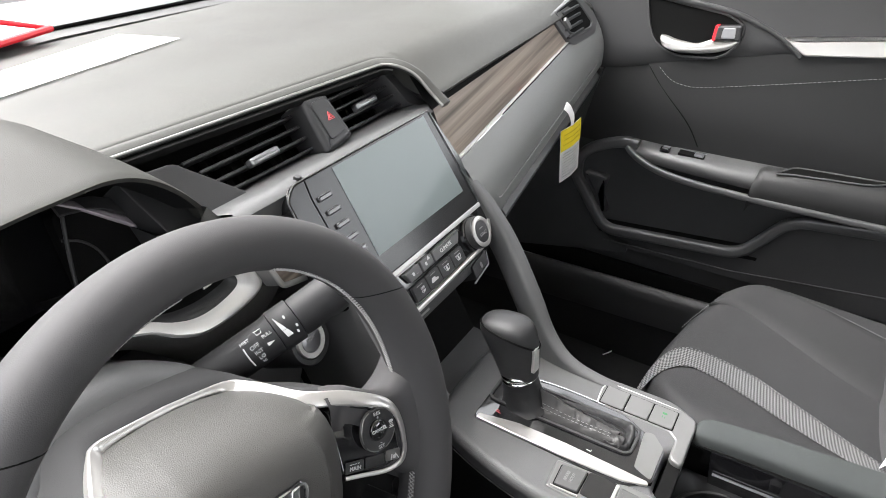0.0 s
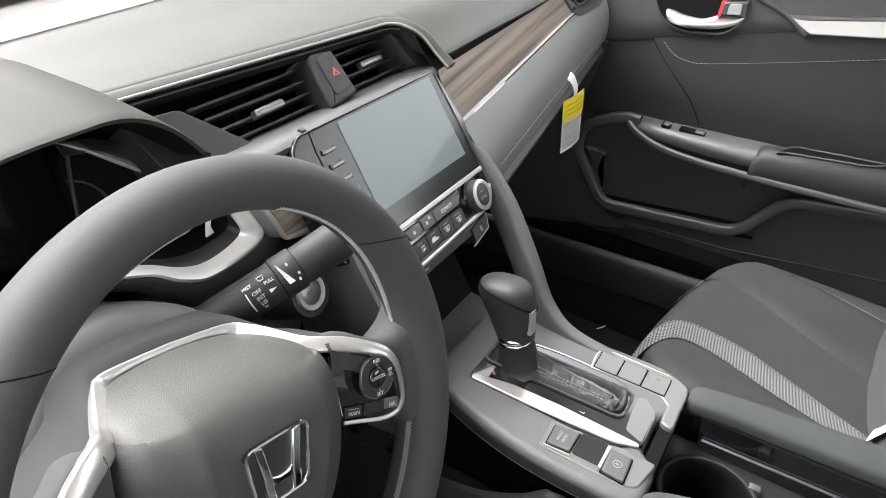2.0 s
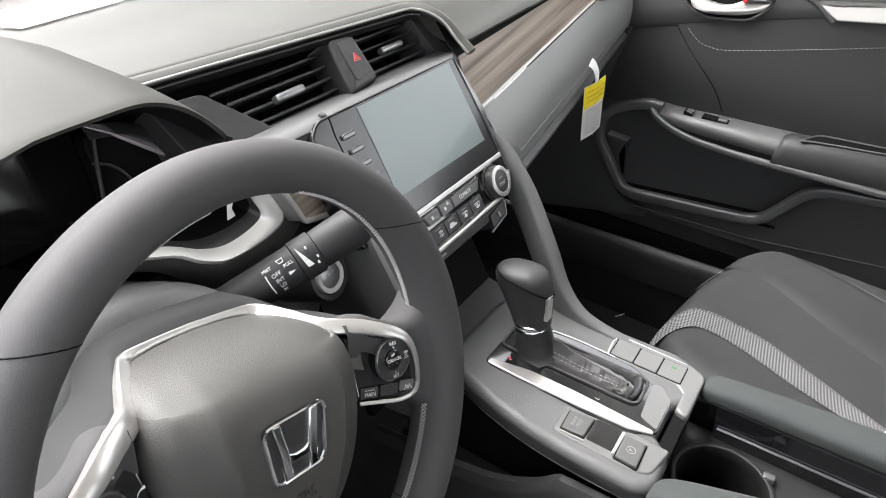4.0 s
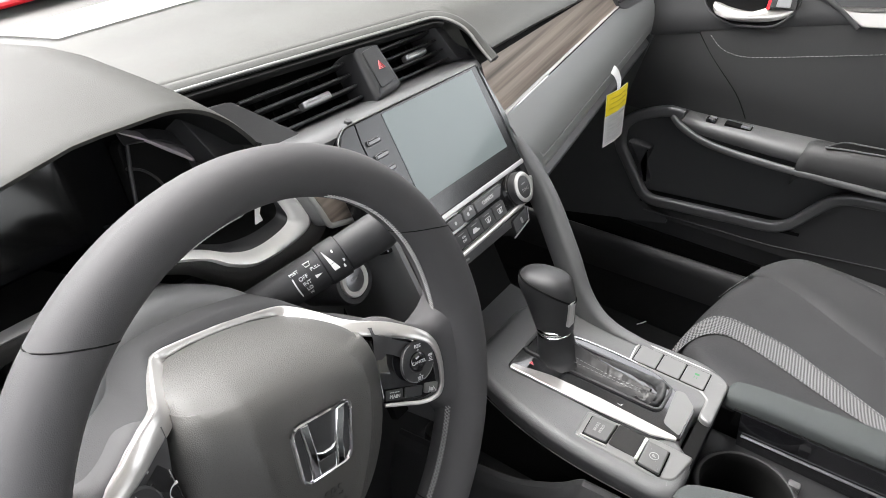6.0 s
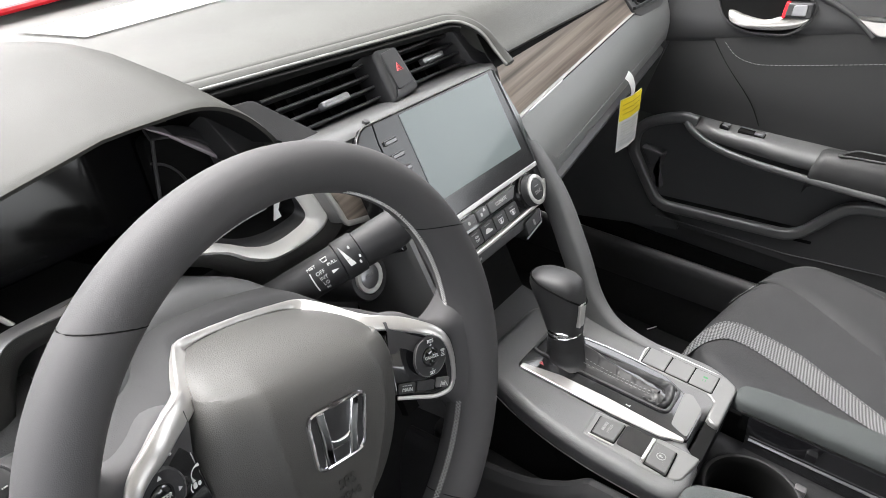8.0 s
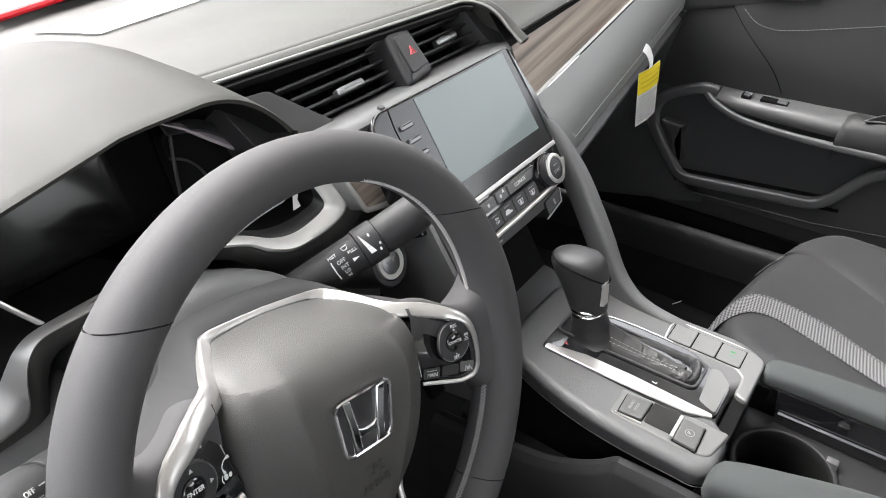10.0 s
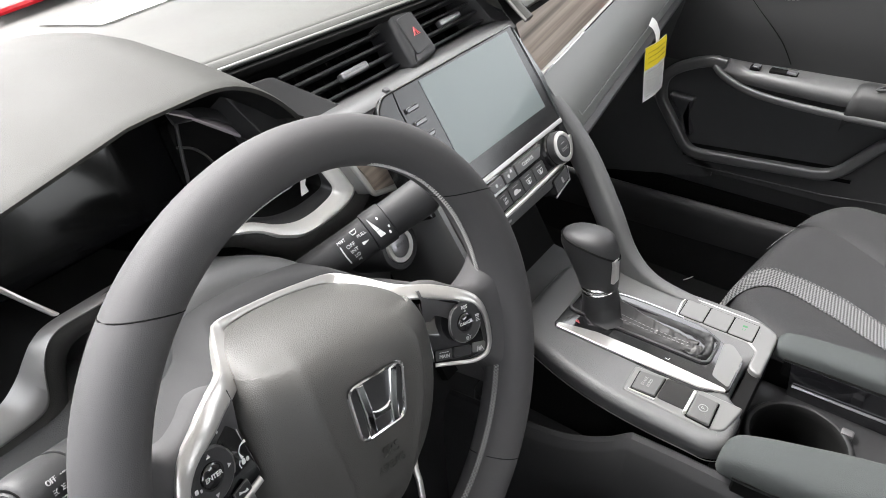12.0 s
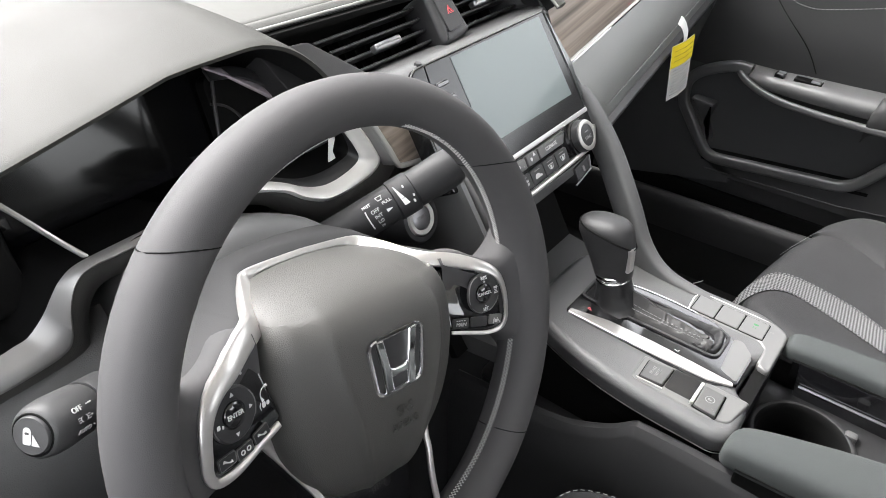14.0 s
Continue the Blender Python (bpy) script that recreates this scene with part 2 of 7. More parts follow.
def sweep(path, outline, closed=False, up=(0, 0, 1), bm=None, scale=None):
    """Carries an outline (across, up) along a path."""
    path = [Vector(p) for p in path]
    k = len(path)
    rows = []
    for i, p in enumerate(path):
        a = path[(i - 1) % k] if closed or i else p
        b = path[(i + 1) % k] if closed or i + 1 < k else p
        t = (b - a).normalized()
        side = t.cross(Vector(up)).normalized()
        high = side.cross(t).normalized()
        s = scale[i] if scale else 1.0
        rows.append([p + side * (q[0] * s) + high * (q[1] * s) for q in outline])
    if closed:
        rows.append(rows[0])
        bm2 = loft(rows, True, False, bm)
        bmesh.ops.remove_doubles(bm2, verts=bm2.verts, dist=1e-6)
        return bm2
    return loft(rows, True, True, bm)


def circle(r, n=10, rx=1.0):
    return [Vector((r * rx * math.cos(2 * math.pi * i / n), r * math.sin(2 * math.pi * i / n))) for i in range(n)]


def tube(path, r, n=8, closed=False, up=(0, 0, 1), bm=None):
    return sweep(path, circle(r, n), closed, up, bm)


def lathe(profile, m, n=28, bm=None):
    """Turns (radius, height) rows about the z axis of m."""
    rows = [[m @ Vector((r * math.cos(2 * math.pi * i / n), r * math.sin(2 * math.pi * i / n), z)) for i in range(n)] for r, z in profile]
    return loft(rows, True, True, bm)


def block(lo, hi, bevel=0.0, bm=None, seg=2):
    bm2 = bmesh.new()
    bmesh.ops.create_cube(bm2, size=1)
    for v in bm2.verts:
        v.co = Vector([lo[k] + (v.co[k] + 0.5) * (hi[k] - lo[k]) for k in range(3)])
    if bevel:
        bmesh.ops.bevel(bm2, geom=bm2.edges[:], offset=bevel, segments=seg, affect="EDGES", profile=0.5)
    return bm2


def written(body, size, m, depth=0.0003, spread=1.0):
    """Letters as a mesh, centred on the axes m."""
    cu = bpy.data.curves.new("letters", "FONT")
    cu.body, cu.size, cu.extrude, cu.align_x, cu.align_y, cu.space_character = body, size, depth, "CENTER", "CENTER", spread
    cu.resolution_u = 3
    ob = new("letters", cu)
    me = bpy.data.meshes.new_from_object(ob.evaluated_get(bpy.context.evaluated_depsgraph_get()))
    bm = bmesh.new()
    bm.from_mesh(me)
    bm.transform(m)
    bpy.data.objects.remove(ob)
    bpy.data.curves.remove(cu)
    bpy.data.meshes.remove(me)
    return bm


def stitches(path, mat, parent, name="stitching", length=0.0045, gap=0.0025, r=0.0006, up=(0, 0, 1)):
    """A row of short threads along a path, as one part."""
    bm = bmesh.new()
    path = [Vector(p) for p in path]
    run, on, left = [path[0]], True, length
    for a, b in zip(path, path[1:]):
        seg = (b - a).length
        pos = 0.0
        while seg - pos > left:
            pos += left
            q = a + (b - a) * (pos / seg)
            if on:
                run.append(q)
                if (run[-1] - run[0]).length > 1e-4:
                    tube([run[0], (run[0] + run[-1]) / 2, run[-1]], r, 5, up=up, bm=bm)
            run, on, left = [q], not on, (gap if on else length)
        left -= seg - pos
    return part(name, bm, mat, parent)


# ---- the car's shell ----
def shell():
    solo("ground", slab(rect(400, 400), -0.30, -0.26), ASPHALT, "worn grey concrete of the car lot around the car", "ground", kind="structure")
    solo("floor", slab([(-0.55, -1.6), (1.12, -1.6), (1.12, 0.62), (-0.55, 0.62)], 0.02, 0.06), CARPET, "black carpeted car floor", "floor", kind="structure")
    # firewall, closing the footwells in front
    solo("wall_front", slab([(-0.60, 0.05), (1.30, 0.05), (1.30, 0.700), (-0.60, 0.700)], 0, 0.03,
                            plane((0, 0.66, 0), (1, 0, 0), (0, 0, 1))), DARK, "dark firewall behind the dashboard", "wall", kind="structure")
    solo("wall_rear", block((-0.55, -1.66, 0.0), (1.30, -1.60, 0.86), 0.01), CLOTH, "black cloth rear bulkhead of the cabin", "wall", kind="structure")
    # roof with its lining
    xs = [-0.36 + 1.45 * i / 10 for i in range(11)]
    rows = [[(x, y, 1.24 + zc - 0.10 * ((x - 0.365) / 0.72) ** 4) for x in xs] for y, zc in ((0.13, -0.06), (-0.3, 0.03), (-0.8, 0.04), (-1.3, 0.0), (-1.6, -0.06))]
    bm = loft(rows)
    bmesh.ops.solidify(bm, geom=bm.faces[:], thickness=0.03)
    solo("ceiling", bm, BODY, "light grey cloth roof lining", "ceiling", kind="structure")
    # windscreen, its pillars and the cowl below it
    glass = loft([[(-0.42 + 0.04 * s, 0.70, 0.75), (0.365, 0.78, 0.76), (1.15 - 0.04 * s, 0.70, 0.75)] for s in (0,)]
                 + [[(-0.30, 0.13, 1.17), (0.365, 0.17, 1.19), (1.03, 0.13, 1.17)]])
    w = solo("windscreen", glass, GLASS, "clear raked windscreen glass", "windscreen", kind="structure")
    w.visible_shadow = False
    for sgn, x0, x1 in ((1, 1.15, 1.03), (-1, -0.42, -0.30)):
        solo("pillar", sweep([(x0, 0.70, 0.74), ((x0 + x1) / 2 + 0.01 * sgn, 0.40, 0.99), (x1, 0.11, 1.18)], rect(0.06, 0.09, 0.02)), BODY,
             "grey trimmed windscreen pillar", "pillar", group="windscreen pillars", kind="structure")
    solo("cowl", loft([[(-0.42, 0.62, 0.735), (0.365, 0.66, 0.738), (1.15, 0.62, 0.735)], [(-0.5, 0.78, 0.742), (0.365, 0.86, 0.748), (1.25, 0.78, 0.742)],
                       [(-0.5, 1.0, 0.71), (0.365, 1.1, 0.72), (1.25, 1.0, 0.71)]]), COWL, "dark grey plastic cowl below the windscreen", "cowl", kind="structure")
    solo("glass_seal", tube([(-0.42, 0.655, 0.740), (0.365, 0.690, 0.7415), (1.15, 0.655, 0.740)], 0.0028, 6), DARK, "black rubber seal along the windscreen's foot", "seal", kind="structure")
    # passenger side above and behind the door's trim
    solo("pillar", sweep([(1.12, -1.00, 0.2), (1.13, -1.00, 0.75), (1.05, -1.04, 1.2)], rect(0.08, 0.10, 0.02), up=(0, 1, 0)), BODY,
         "grey trimmed middle pillar", "pillar", kind="structure")
    side = solo("window_1", loft([[(1.17, 0.36, 0.80), (1.17, -0.96, 0.80)], [(1.08, 0.02, 1.18), (1.08, -0.98, 1.20)]]), GLASS, "clear side window of the passenger door", "window", kind="structure")
    side.visible_shadow = False
    solo("wall_side", block((1.12, -1.62, 0.0), (1.20, -0.63, 0.76), 0.02), BLACK, "black rear side trim of the cabin", "wall", kind="structure")
    prof = [(1.000, 0.150), (1.003, 0.198), (1.006, 0.214), (1.012, 0.222), (1.020, 0.2245), (1.028, 0.221), (1.034, 0.210), (1.044, 0.185), (1.16, 0.175)]
    solo("sill", loft([[(x, y, z + 0.045 * (0.17 - y)) for x, z in prof] for y in (0.62, 0.2, -0.2, -0.6, -1.6)]), BLACK, "grained black plastic door sill trim", "sill", kind="structure")
    solo("kick_panel", slab([(0.62, 0.05), (0.62, 0.195), (-1.6, 0.195), (-1.6, 0.05)], 0, 0.02, Matrix(((0, 0, 1, 1.004), (1, 0, 0, 0), (0, 1, 0, 0), (0, 0, 0, 1)))), CARPET, "black carpeted side of the footwell", "wall", kind="structure")
    # driver's side: a rear side wall and the closed door with its window down
    solo("wall_side", block((-0.47, -1.62, 0.0), (-0.40, -0.72, 0.80), 0.02), BLACK, "black rear side trim of the cabin", "wall", kind="structure")
    bm = block((-0.035, -1.30, -0.64), (0.035, 0.0, 0.12), 0.02)
    bm.transform(pose(-0.47, 0.62, 0.64))
    solo("door_2", bm, BLACK, "black inner trim of the driver's closed door, its window down", "door", kind="structure")
    solo("sill", block((-0.55, -0.72, 0.0), (-0.43, 0.66, 0.14), 0.02), BLACK, "black sill of the driver's doorway", "sill", kind="structure")


shell()


def ease(f):
    f = min(1.0, max(0.0, f))
    return f * f * (3 - 2 * f)


# ---- steering wheel ----
TILT_W, TURN_W = radians(19.04), radians(12.7)
_u = Vector((0, math.sin(TILT_W), math.cos(TILT_W)))
_n = Vector((0, -math.cos(TILT_W), math.sin(TILT_W)))
_e1 = Vector((math.cos(TURN_W), 0, 0)) - _u * math.sin(TURN_W)
_e2 = Vector((math.sin(TURN_W), 0, 0)) + _u * math.cos(TURN_W)
HUB = Matrix.Translation((0, 0, 0.64)) @ Matrix((_e1, _e2, _n)).transposed().to_4x4()
COLUMN = Matrix.Translation((0, 0, 0.64)) @ Matrix((Vector((1, 0, 0)), _u, _n)).transposed().to_4x4()


def on_rim(deg, psi, lift=0.0):
    """A point on the rim: the angle round the wheel, and the angle round the rim's section from its outer side."""
    th, ps = radians(deg), radians(psi)
    grip = 0.0165 + 0.0012 * max(0, 1 - (abs(abs((deg + 180) % 360 - 180) - 90) - 90) ** 2 / 3000) + lift
    r = 0.169 + grip * math.cos(ps)
    return Vector((r * math.cos(th), r * math.sin(th), grip * (1.10 if ps % (2 * math.pi) < math.pi else 1.45) * math.sin(ps)))


def steering_wheel():
    w = thing("steering_wheel", "black leather steering wheel with satin silver spokes, turned slightly", "steering wheel", HUB, local=True)
    rows = [[on_rim(3 * i, 360 * j / 20) for j in range(20)] for i in range(120)]
    rim = part("rim", loft(rows + [rows[0]], True), LEATHER, w, "smooth black leather rim with white stitching", sharp=80)
    for deg, lean in ((41, -6), (139.5, 3.5), (-42, 2), (222, -2)):
        part("seam", tube([on_rim(deg + lean * math.cos(radians(12 * j)), 12 * j, -0.0001) for j in range(30)], 0.00045, 6, True, up=(0, 0, 1)), DARK, rim)
    for a0, a1 in ((78, 14), (-15, -78), (102, 166), (195, 258)):
        n = int(abs(a1 - a0) * 0.95)
        bm = bmesh.new()
        for k in range(n):
            d0, d1 = a0 + (a1 - a0) * k / n, a0 + (a1 - a0) * (k + 1.25) / n
            psi = 158 + 50 * k / n if a0 in (78, 102) else 187
            for p, q in ((d0, d1), (d1, d0)):
                tube([on_rim(p, psi - 6, 0.0004), on_rim((d0 + d1) / 2, psi, 0.0006), on_rim(q, psi + 6, 0.0004)], 0.00030, 4, up=(0.3, 0.2, 1), bm=bm)
        part("stitching", bm, THREAD, rim, "white cross stitching")
    for sgn in (1, -1):
        # leather-covered arm that grows out of the rim and thins towards the hub
        arm = smooth([(0.084, 0.045, -0.021), (0.100, 0.0465, -0.021), (0.116, 0.038, -0.027), (0.128, 0.0325, -0.032), (0.138, 0.0325, -0.036), (0.147, 0.040, -0.046), (0.155, 0.054, -0.060), (0.162, 0.076, -0.082)], 4)
        rows = []
        for x, top, low in arm:
            z = -0.018 + 0.016 * ease((x - 0.084) / 0.05) + 0.012 * ease((x - 0.136) / 0.026)
            half = min(0.010, (top - low) * 0.3)
            rows.append([Vector((sgn * x, y, z + dz)) for y, dz in [(top - 0.006, -0.034), (top - 0.001, -0.018), (top, -0.010), (top - 0.003, -0.003), (top - half, 0)]
                         + [(top - half + (low - top + 2 * half) * k / 6, -0.001 * math.sin(math.pi * k / 6)) for k in range(1, 6)]
                         + [(low + half, 0), (low + 0.003, -0.003), (low, -0.010), (low + 0.001, -0.018), (low + 0.006, -0.034)]])
        spoke = part("spoke", loft(rows), LEATHER, w, sharp=80)
        # satin trim: along the cushion's top, round its corner, out over the arm and back under the switches
        knots = ((0, 0.0642, -0.0765, 0.42), (0.030, 0.0630, -0.0762, 0.42), (0.0485, 0.0600, -0.0750, 0.75), (0.0565, 0.0555, -0.064, 1.15), (0.0715, 0.0448, -0.038, 1.50), (0.0820, 0.0425, -0.026, 1.35),
                 (0.0960, 0.0390, -0.017, 1.32), (0.1110, 0.0325, -0.008, 1.20), (0.1245, 0.0250, -0.003, 0.98), (0.1315, 0.0165, 0.000, 0.86), (0.1350, 0.0060, 0.001, 0.78), (0.1365, -0.0070, 0.001, 0.72),
                 (0.1365, -0.0185, 0.000, 0.66), (0.131, -0.0250, -0.001, 0.60), (0.117, -0.0255, -0.004, 0.52), (0.098, -0.0200, -0.008, 0.50), (0.0815, -0.0150, -0.011, 0.45))
        path = smooth([(sgn * x, y, z) for x, y, z, _ in knots], 5)
        wide = [p.x * ((0.72 if 20 < i < 45 else 0.55 if i >= 45 else 1.0) if sgn > 0 else (0.85 if i >= 45 else 1.0)) for i, p in enumerate(smooth([(k[3], 0, 0) for k in knots], 5))]
        wide = [sum(wide[max(0, i - 3):i + 4]) / len(wide[max(0, i - 3):i + 4]) for i in range(len(wide))]
        away = [Vector((p.x, p.y + 0.02, 0)).normalized() * (1 - i / 50) ** 0.5 for i, p in enumerate(path[:46])]
        part("hub_cover", loft([[p + Vector((0, 0, -0.001)) for p in path[:46]], [p + a * 0.006 + Vector((0, 0, -0.004)) for p, a in zip(path, away)],
                                [p + a * 0.010 + Vector((0, 0, -0.011)) for p, a in zip(path, away)], [p + a * 0.011 + Vector((0, 0, -0.050)) for p, a in zip(path, away)]]), HUBSKIN, w, sharp=70)
        part("silver_trim", sweep(path, [(0.0058, -0.0024), (0.0058, 0.0006), (0.0052, 0.0014), (0.0044, 0.0018), (-0.0044, 0.0018), (-0.0052, 0.0014), (-0.0058, 0.0006), (-0.0058, -0.0024)], up=(0, 0.25, 1), scale=wide), SILVER, spoke, "satin silver spoke trim", sharp=30)
        # glossy switch panel, tipped towards the driver at its outer end
        tip = Matrix.Translation((sgn * 0.1145, 0.0085, -0.0028)) @ Matrix.Rotation(-sgn * radians(10.0), 4, "Y") @ Matrix.Translation((-sgn * 0.1145, -0.0085, 0.0068))

        def fit(name, bm, mat, parent, label=""):
            bm.transform(tip)
            for v in bm.verts:
                v.co.z -= 0.002 + 0.022 * ease((v.co.y - 0.012) / 0.03) * ease((0.118 - abs(v.co.x)) / 0.038)
            return part(name, bm, mat, parent, label)
        pad = rounded([(sgn * x, y) for x, y in ((0.0855, 0.0325), (0.094, 0.0340), (0.110, 0.0290), (0.1235, 0.0210), (0.1295, 0.0120), (0.1325, -0.004), (0.1335, -0.017), (0.129, -0.0225), (0.116, -0.023), (0.098, -0.0175), (0.079, -0.0115))], 0.003, 3)
        if sgn < 0:
            pad = pad[::-1]
        switch = fit("switch_panel", slab(pad, -0.02, -0.0068, bevel=0.0015), GLOSS, w, "piano black switch panel")
        cx, cy = sgn * 0.1145, 0.0085
        m = Matrix.Translation((cx, cy, -0.0068))
        fit("dial_ring", lathe([(0.0165, 0), (0.0165, 0.0012), (0.0152, 0.0022), (0.0085, 0.0016), (0.0078, 0.0)], m, 32), BLACK, switch)
        fit("dial_button", lathe([(0.0073, 0), (0.0073, 0.0018), (0.0062, 0.0026), (0.001, 0.0028)], m, 24), GLOSS, switch)
        for a0, a1 in (((20, 70), (110, 200), (215, 260), (285, 340)) if sgn > 0 else ((110, 215), (-25, 35))):
            arc = [m @ Vector((0.0158 * math.cos(radians(a0 + (a1 - a0) * k / 8)), 0.0158 * math.sin(radians(a0 + (a1 - a0) * k / 8)), 0.0021)) for k in range(9)]
            fit("dial_edge", tube(arc, 0.0004, 5), SATINGREY, switch)
        words = (("RES", 0, 0.0128, 0.0038), ("+", 0, 0.0095, 0.0042), ("CANCEL", 0, 0.0, 0.0036), ("SET", 0, -0.0128, 0.0038), ("-", 0, -0.0095, 0.005)) if sgn > 0 else (("ENTER", 0, 0, 0.0040),)
        for body, dx, dy, size in words:
            fit("print", written(body, size, m @ Matrix.Translation((dx, dy, 0.0030))), WHITE, switch)
        if sgn > 0:
            # row of low buttons with the word MAIN, the last with a lane mark
            for k, (x, y, wd) in enumerate(((0.0895, -0.0095, 0.0165), (0.1080, -0.0135, 0.0175), (0.1255, -0.0165, 0.0135))):
                mm = Matrix.Translation((x, y, -0.0068)) @ pose(0, 0, 0, 0, 0, -13)
                fit("button", slab(rect(wd, 0.0080, 0.0012, 2), 0, 0.0012, mm, 0.0004), BLACK if k != 2 else SATINGREY, switch)
            fit("print", written("MAIN", 0.0042, pose(0.0895, -0.0105, -0.0054, 0, 0, -13)), WHITE, switch)
            for k in range(4):
                fit("print", slab(rect(0.0016, 0.0006), 0, 0.0003, pose(0.0860 + 0.0024 * k, -0.0064 - 0.00055 * k, -0.0056, 0, 0, -13)), WHITE, switch)
            fit("print", tube([(0.1222, -0.0192, -0.0052), (0.1240, -0.0150, -0.0052)], 0.0004, 5), WHITE, switch)
            fit("print", tube([(0.1298, -0.0205, -0.0052), (0.1272, -0.0158, -0.0052)], 0.0004, 5), WHITE, switch)
            fit("print", slab(rect(0.0030, 0.0026, 0.0006, 2), 0, 0.0003, pose(0.1258, -0.0178, -0.0055, 0, 0, -13)), WHITE, switch)
            # distance bars and a small car on the dial's outer side
            fit("print", slab(rect(0.0040, 0.0020, 0.0008, 2), 0, 0.0003, m @ pose(0.0120, 0.0022, 0.0024)), WHITE, switch)
            for k in range(3):
                fit("print", slab(rect(0.0026 + 0.0008 * k, 0.0006), 0, 0.0003, m @ pose(0.0120, 0.0002 - 0.0013 * k, 0.0024)), WHITE, switch)
        else:
            for dx, dy in ((0, 0.0118), (0.0118, 0), (0, -0.0118)):
                a = math.atan2(dy, dx)
                fit("print", slab([(cx + dx + 0.0016 * math.cos(a + k * 2.0944), cy + dy + 0.0016 * math.sin(a + k * 2.0944)) for k in range(3)], -0.0048, -0.0044), WHITE, switch)
            # handset mark on the dial's outer side
            fit("print", slab(rect(0.0022, 0.0026, 0.0006, 2), 0, 0.0003, m @ pose(-0.0125, -0.0020, 0.0024)), WHITE, switch)
            fit("print", slab(rect(0.0012, 0.0020, 0.0005, 2), 0, 0.0003, m @ pose(-0.0095, -0.0030, 0.0024)), WHITE, switch)
            for k, (x, y) in enumerate(((-0.1238, -0.0158), (-0.1105, -0.0162), (-0.0970, -0.0128))):
                mm = Matrix.Translation((x, y, -0.0068)) @ pose(0, 0, 0, 0, 0, (4, 8, 15)[k])
                fit("button", slab(rect(0.0125, 0.0080, 0.0012, 2), 0, 0.0012, mm, 0.0004), BLACK, switch)
                fit("button_edge", tube([mm @ Vector((q[0], q[1], 0.0012)) for q in rect(0.0118, 0.0074, 0.0010, 2)], 0.0002, 4, True), SATINGREY, switch)
                if k == 1:
                    for dx in (-0.0022, 0.0024):
                        fit("print", tube([mm @ Vector((dx + 0.0014 * math.cos(q * 0.7854), 0.0014 * math.sin(q * 0.7854), 0.0015)) for q in range(8)], 0.0004, 5, True), WHITE, switch)
                else:
                    arc = smooth([(-0.0030, 0.0014, 0.0014), (-0.0012, 0.0002, 0.0014), (0.0012, -0.0012, 0.0014), (0.0030, -0.0010, 0.0014)], 4)
                    fit("print", sweep([mm @ p for p in arc], rect(0.0013, 0.0006), scale=[1.5, 1.3, 1, 0.8, 0.7, 0.6, 0.6, 0.6, 0.7, 0.9, 1.1, 1.4, 1.5][:len(arc)]), WHITE, switch)
            # return, volume and voice marks beside the dial
            for x, y, rz, bend in ((-0.1000, 0.0310, 58, 0.0012), (-0.0915, 0.0110, 62, 0.0026)):
                mm = pose(x, y, -0.0064, 0, 0, rz)
                fit("print", sweep([mm @ p for p in smooth([(-0.0048, -bend, 0), (-0.0020, 0.0006, 0), (0.0020, 0.0006, 0), (0.0048, -bend, 0)], 3)], rect(0.0011, 0.0005), scale=[1.5, 1.2, 0.7, 0.5, 0.5, 0.5, 0.5, 0.7, 1.2, 1.5]), WHITE, switch)
            fit("print", slab(rect(0.0028, 0.0036, 0.0013, 3), 0, 0.0003, pose(-0.0912, 0.0030, -0.0066)), WHITE, switch)
            fit("print", slab(rect(0.0022, 0.0028, 0.0010, 3), 0, 0.0003, pose(-0.0880, 0.0030, -0.0066)), WHITE, switch)
            fit("print", tube([(-0.0935, 0.0050, -0.0064), (-0.0945, 0.0025, -0.0064), (-0.0935, 0.0, -0.0064)], 0.0003, 5), WHITE, switch)
        # bright edge of the lower spoke
        leg = smooth([(sgn * x, y, z) for x, y, z in ((0.088, -0.024, -0.030), (0.0770, -0.042, -0.032), (0.066, -0.062, -0.030), (0.0530, -0.087, -0.022), (0.0500, -0.100, -0.017), (0.0460, -0.122, -0.012), (0.0450, -0.155, -0.006))], 5)
        part("silver_leg", sweep(leg, rect(0.0080, 0.006, 0.002, 2), up=(0, 0, 1), scale=[1.15 - 0.55 * ease(i / 14) for i in range(len(leg))]), SILVER, w, "satin silver lower spoke edge", sharp=60)
    low = [(-0.080, -0.045), (0.080, -0.045), (0.046, -0.098), (0.043, -0.160), (-0.043, -0.160), (-0.046, -0.098)]
    part("lower_spoke", slab(low[::-1] if AREA(low) < 0 else low, -0.06, -0.036, bevel=0.002), GLOSS, w, "piano black lower spoke")
    # driver's cushion
    prof = [(0.0620, -0.0755, 0.046, 0.004), (0.0600, -0.058, 0.054, 0.006), (0.0565, -0.038, 0.0625, 0.009), (0.0500, -0.017, 0.070, 0.015), (0.0400, -0.001, 0.0745, 0.020),
            (0.0270, 0.0075, 0.078, 0.024), (0.008, 0.0105, 0.080, 0.028), (-0.020, 0.0105, 0.080, 0.030), (-0.050, 0.007, 0.074, 0.029), (-0.075, 0.001, 0.060, 0.025),
            (-0.092, -0.008, 0.045, 0.018), (-0.100, -0.018, 0.037, 0.010)]
    ctrl = smooth([Vector(q[:3]) for q in prof], 4)
    drop = [prof[min(i // 4, len(prof) - 1)][3] for i in range(len(ctrl))]
    drop = [sum(drop[max(0, i - 3):i + 4]) / len(drop[max(0, i - 3):i + 4]) for i in range(len(drop))]
    rows = []
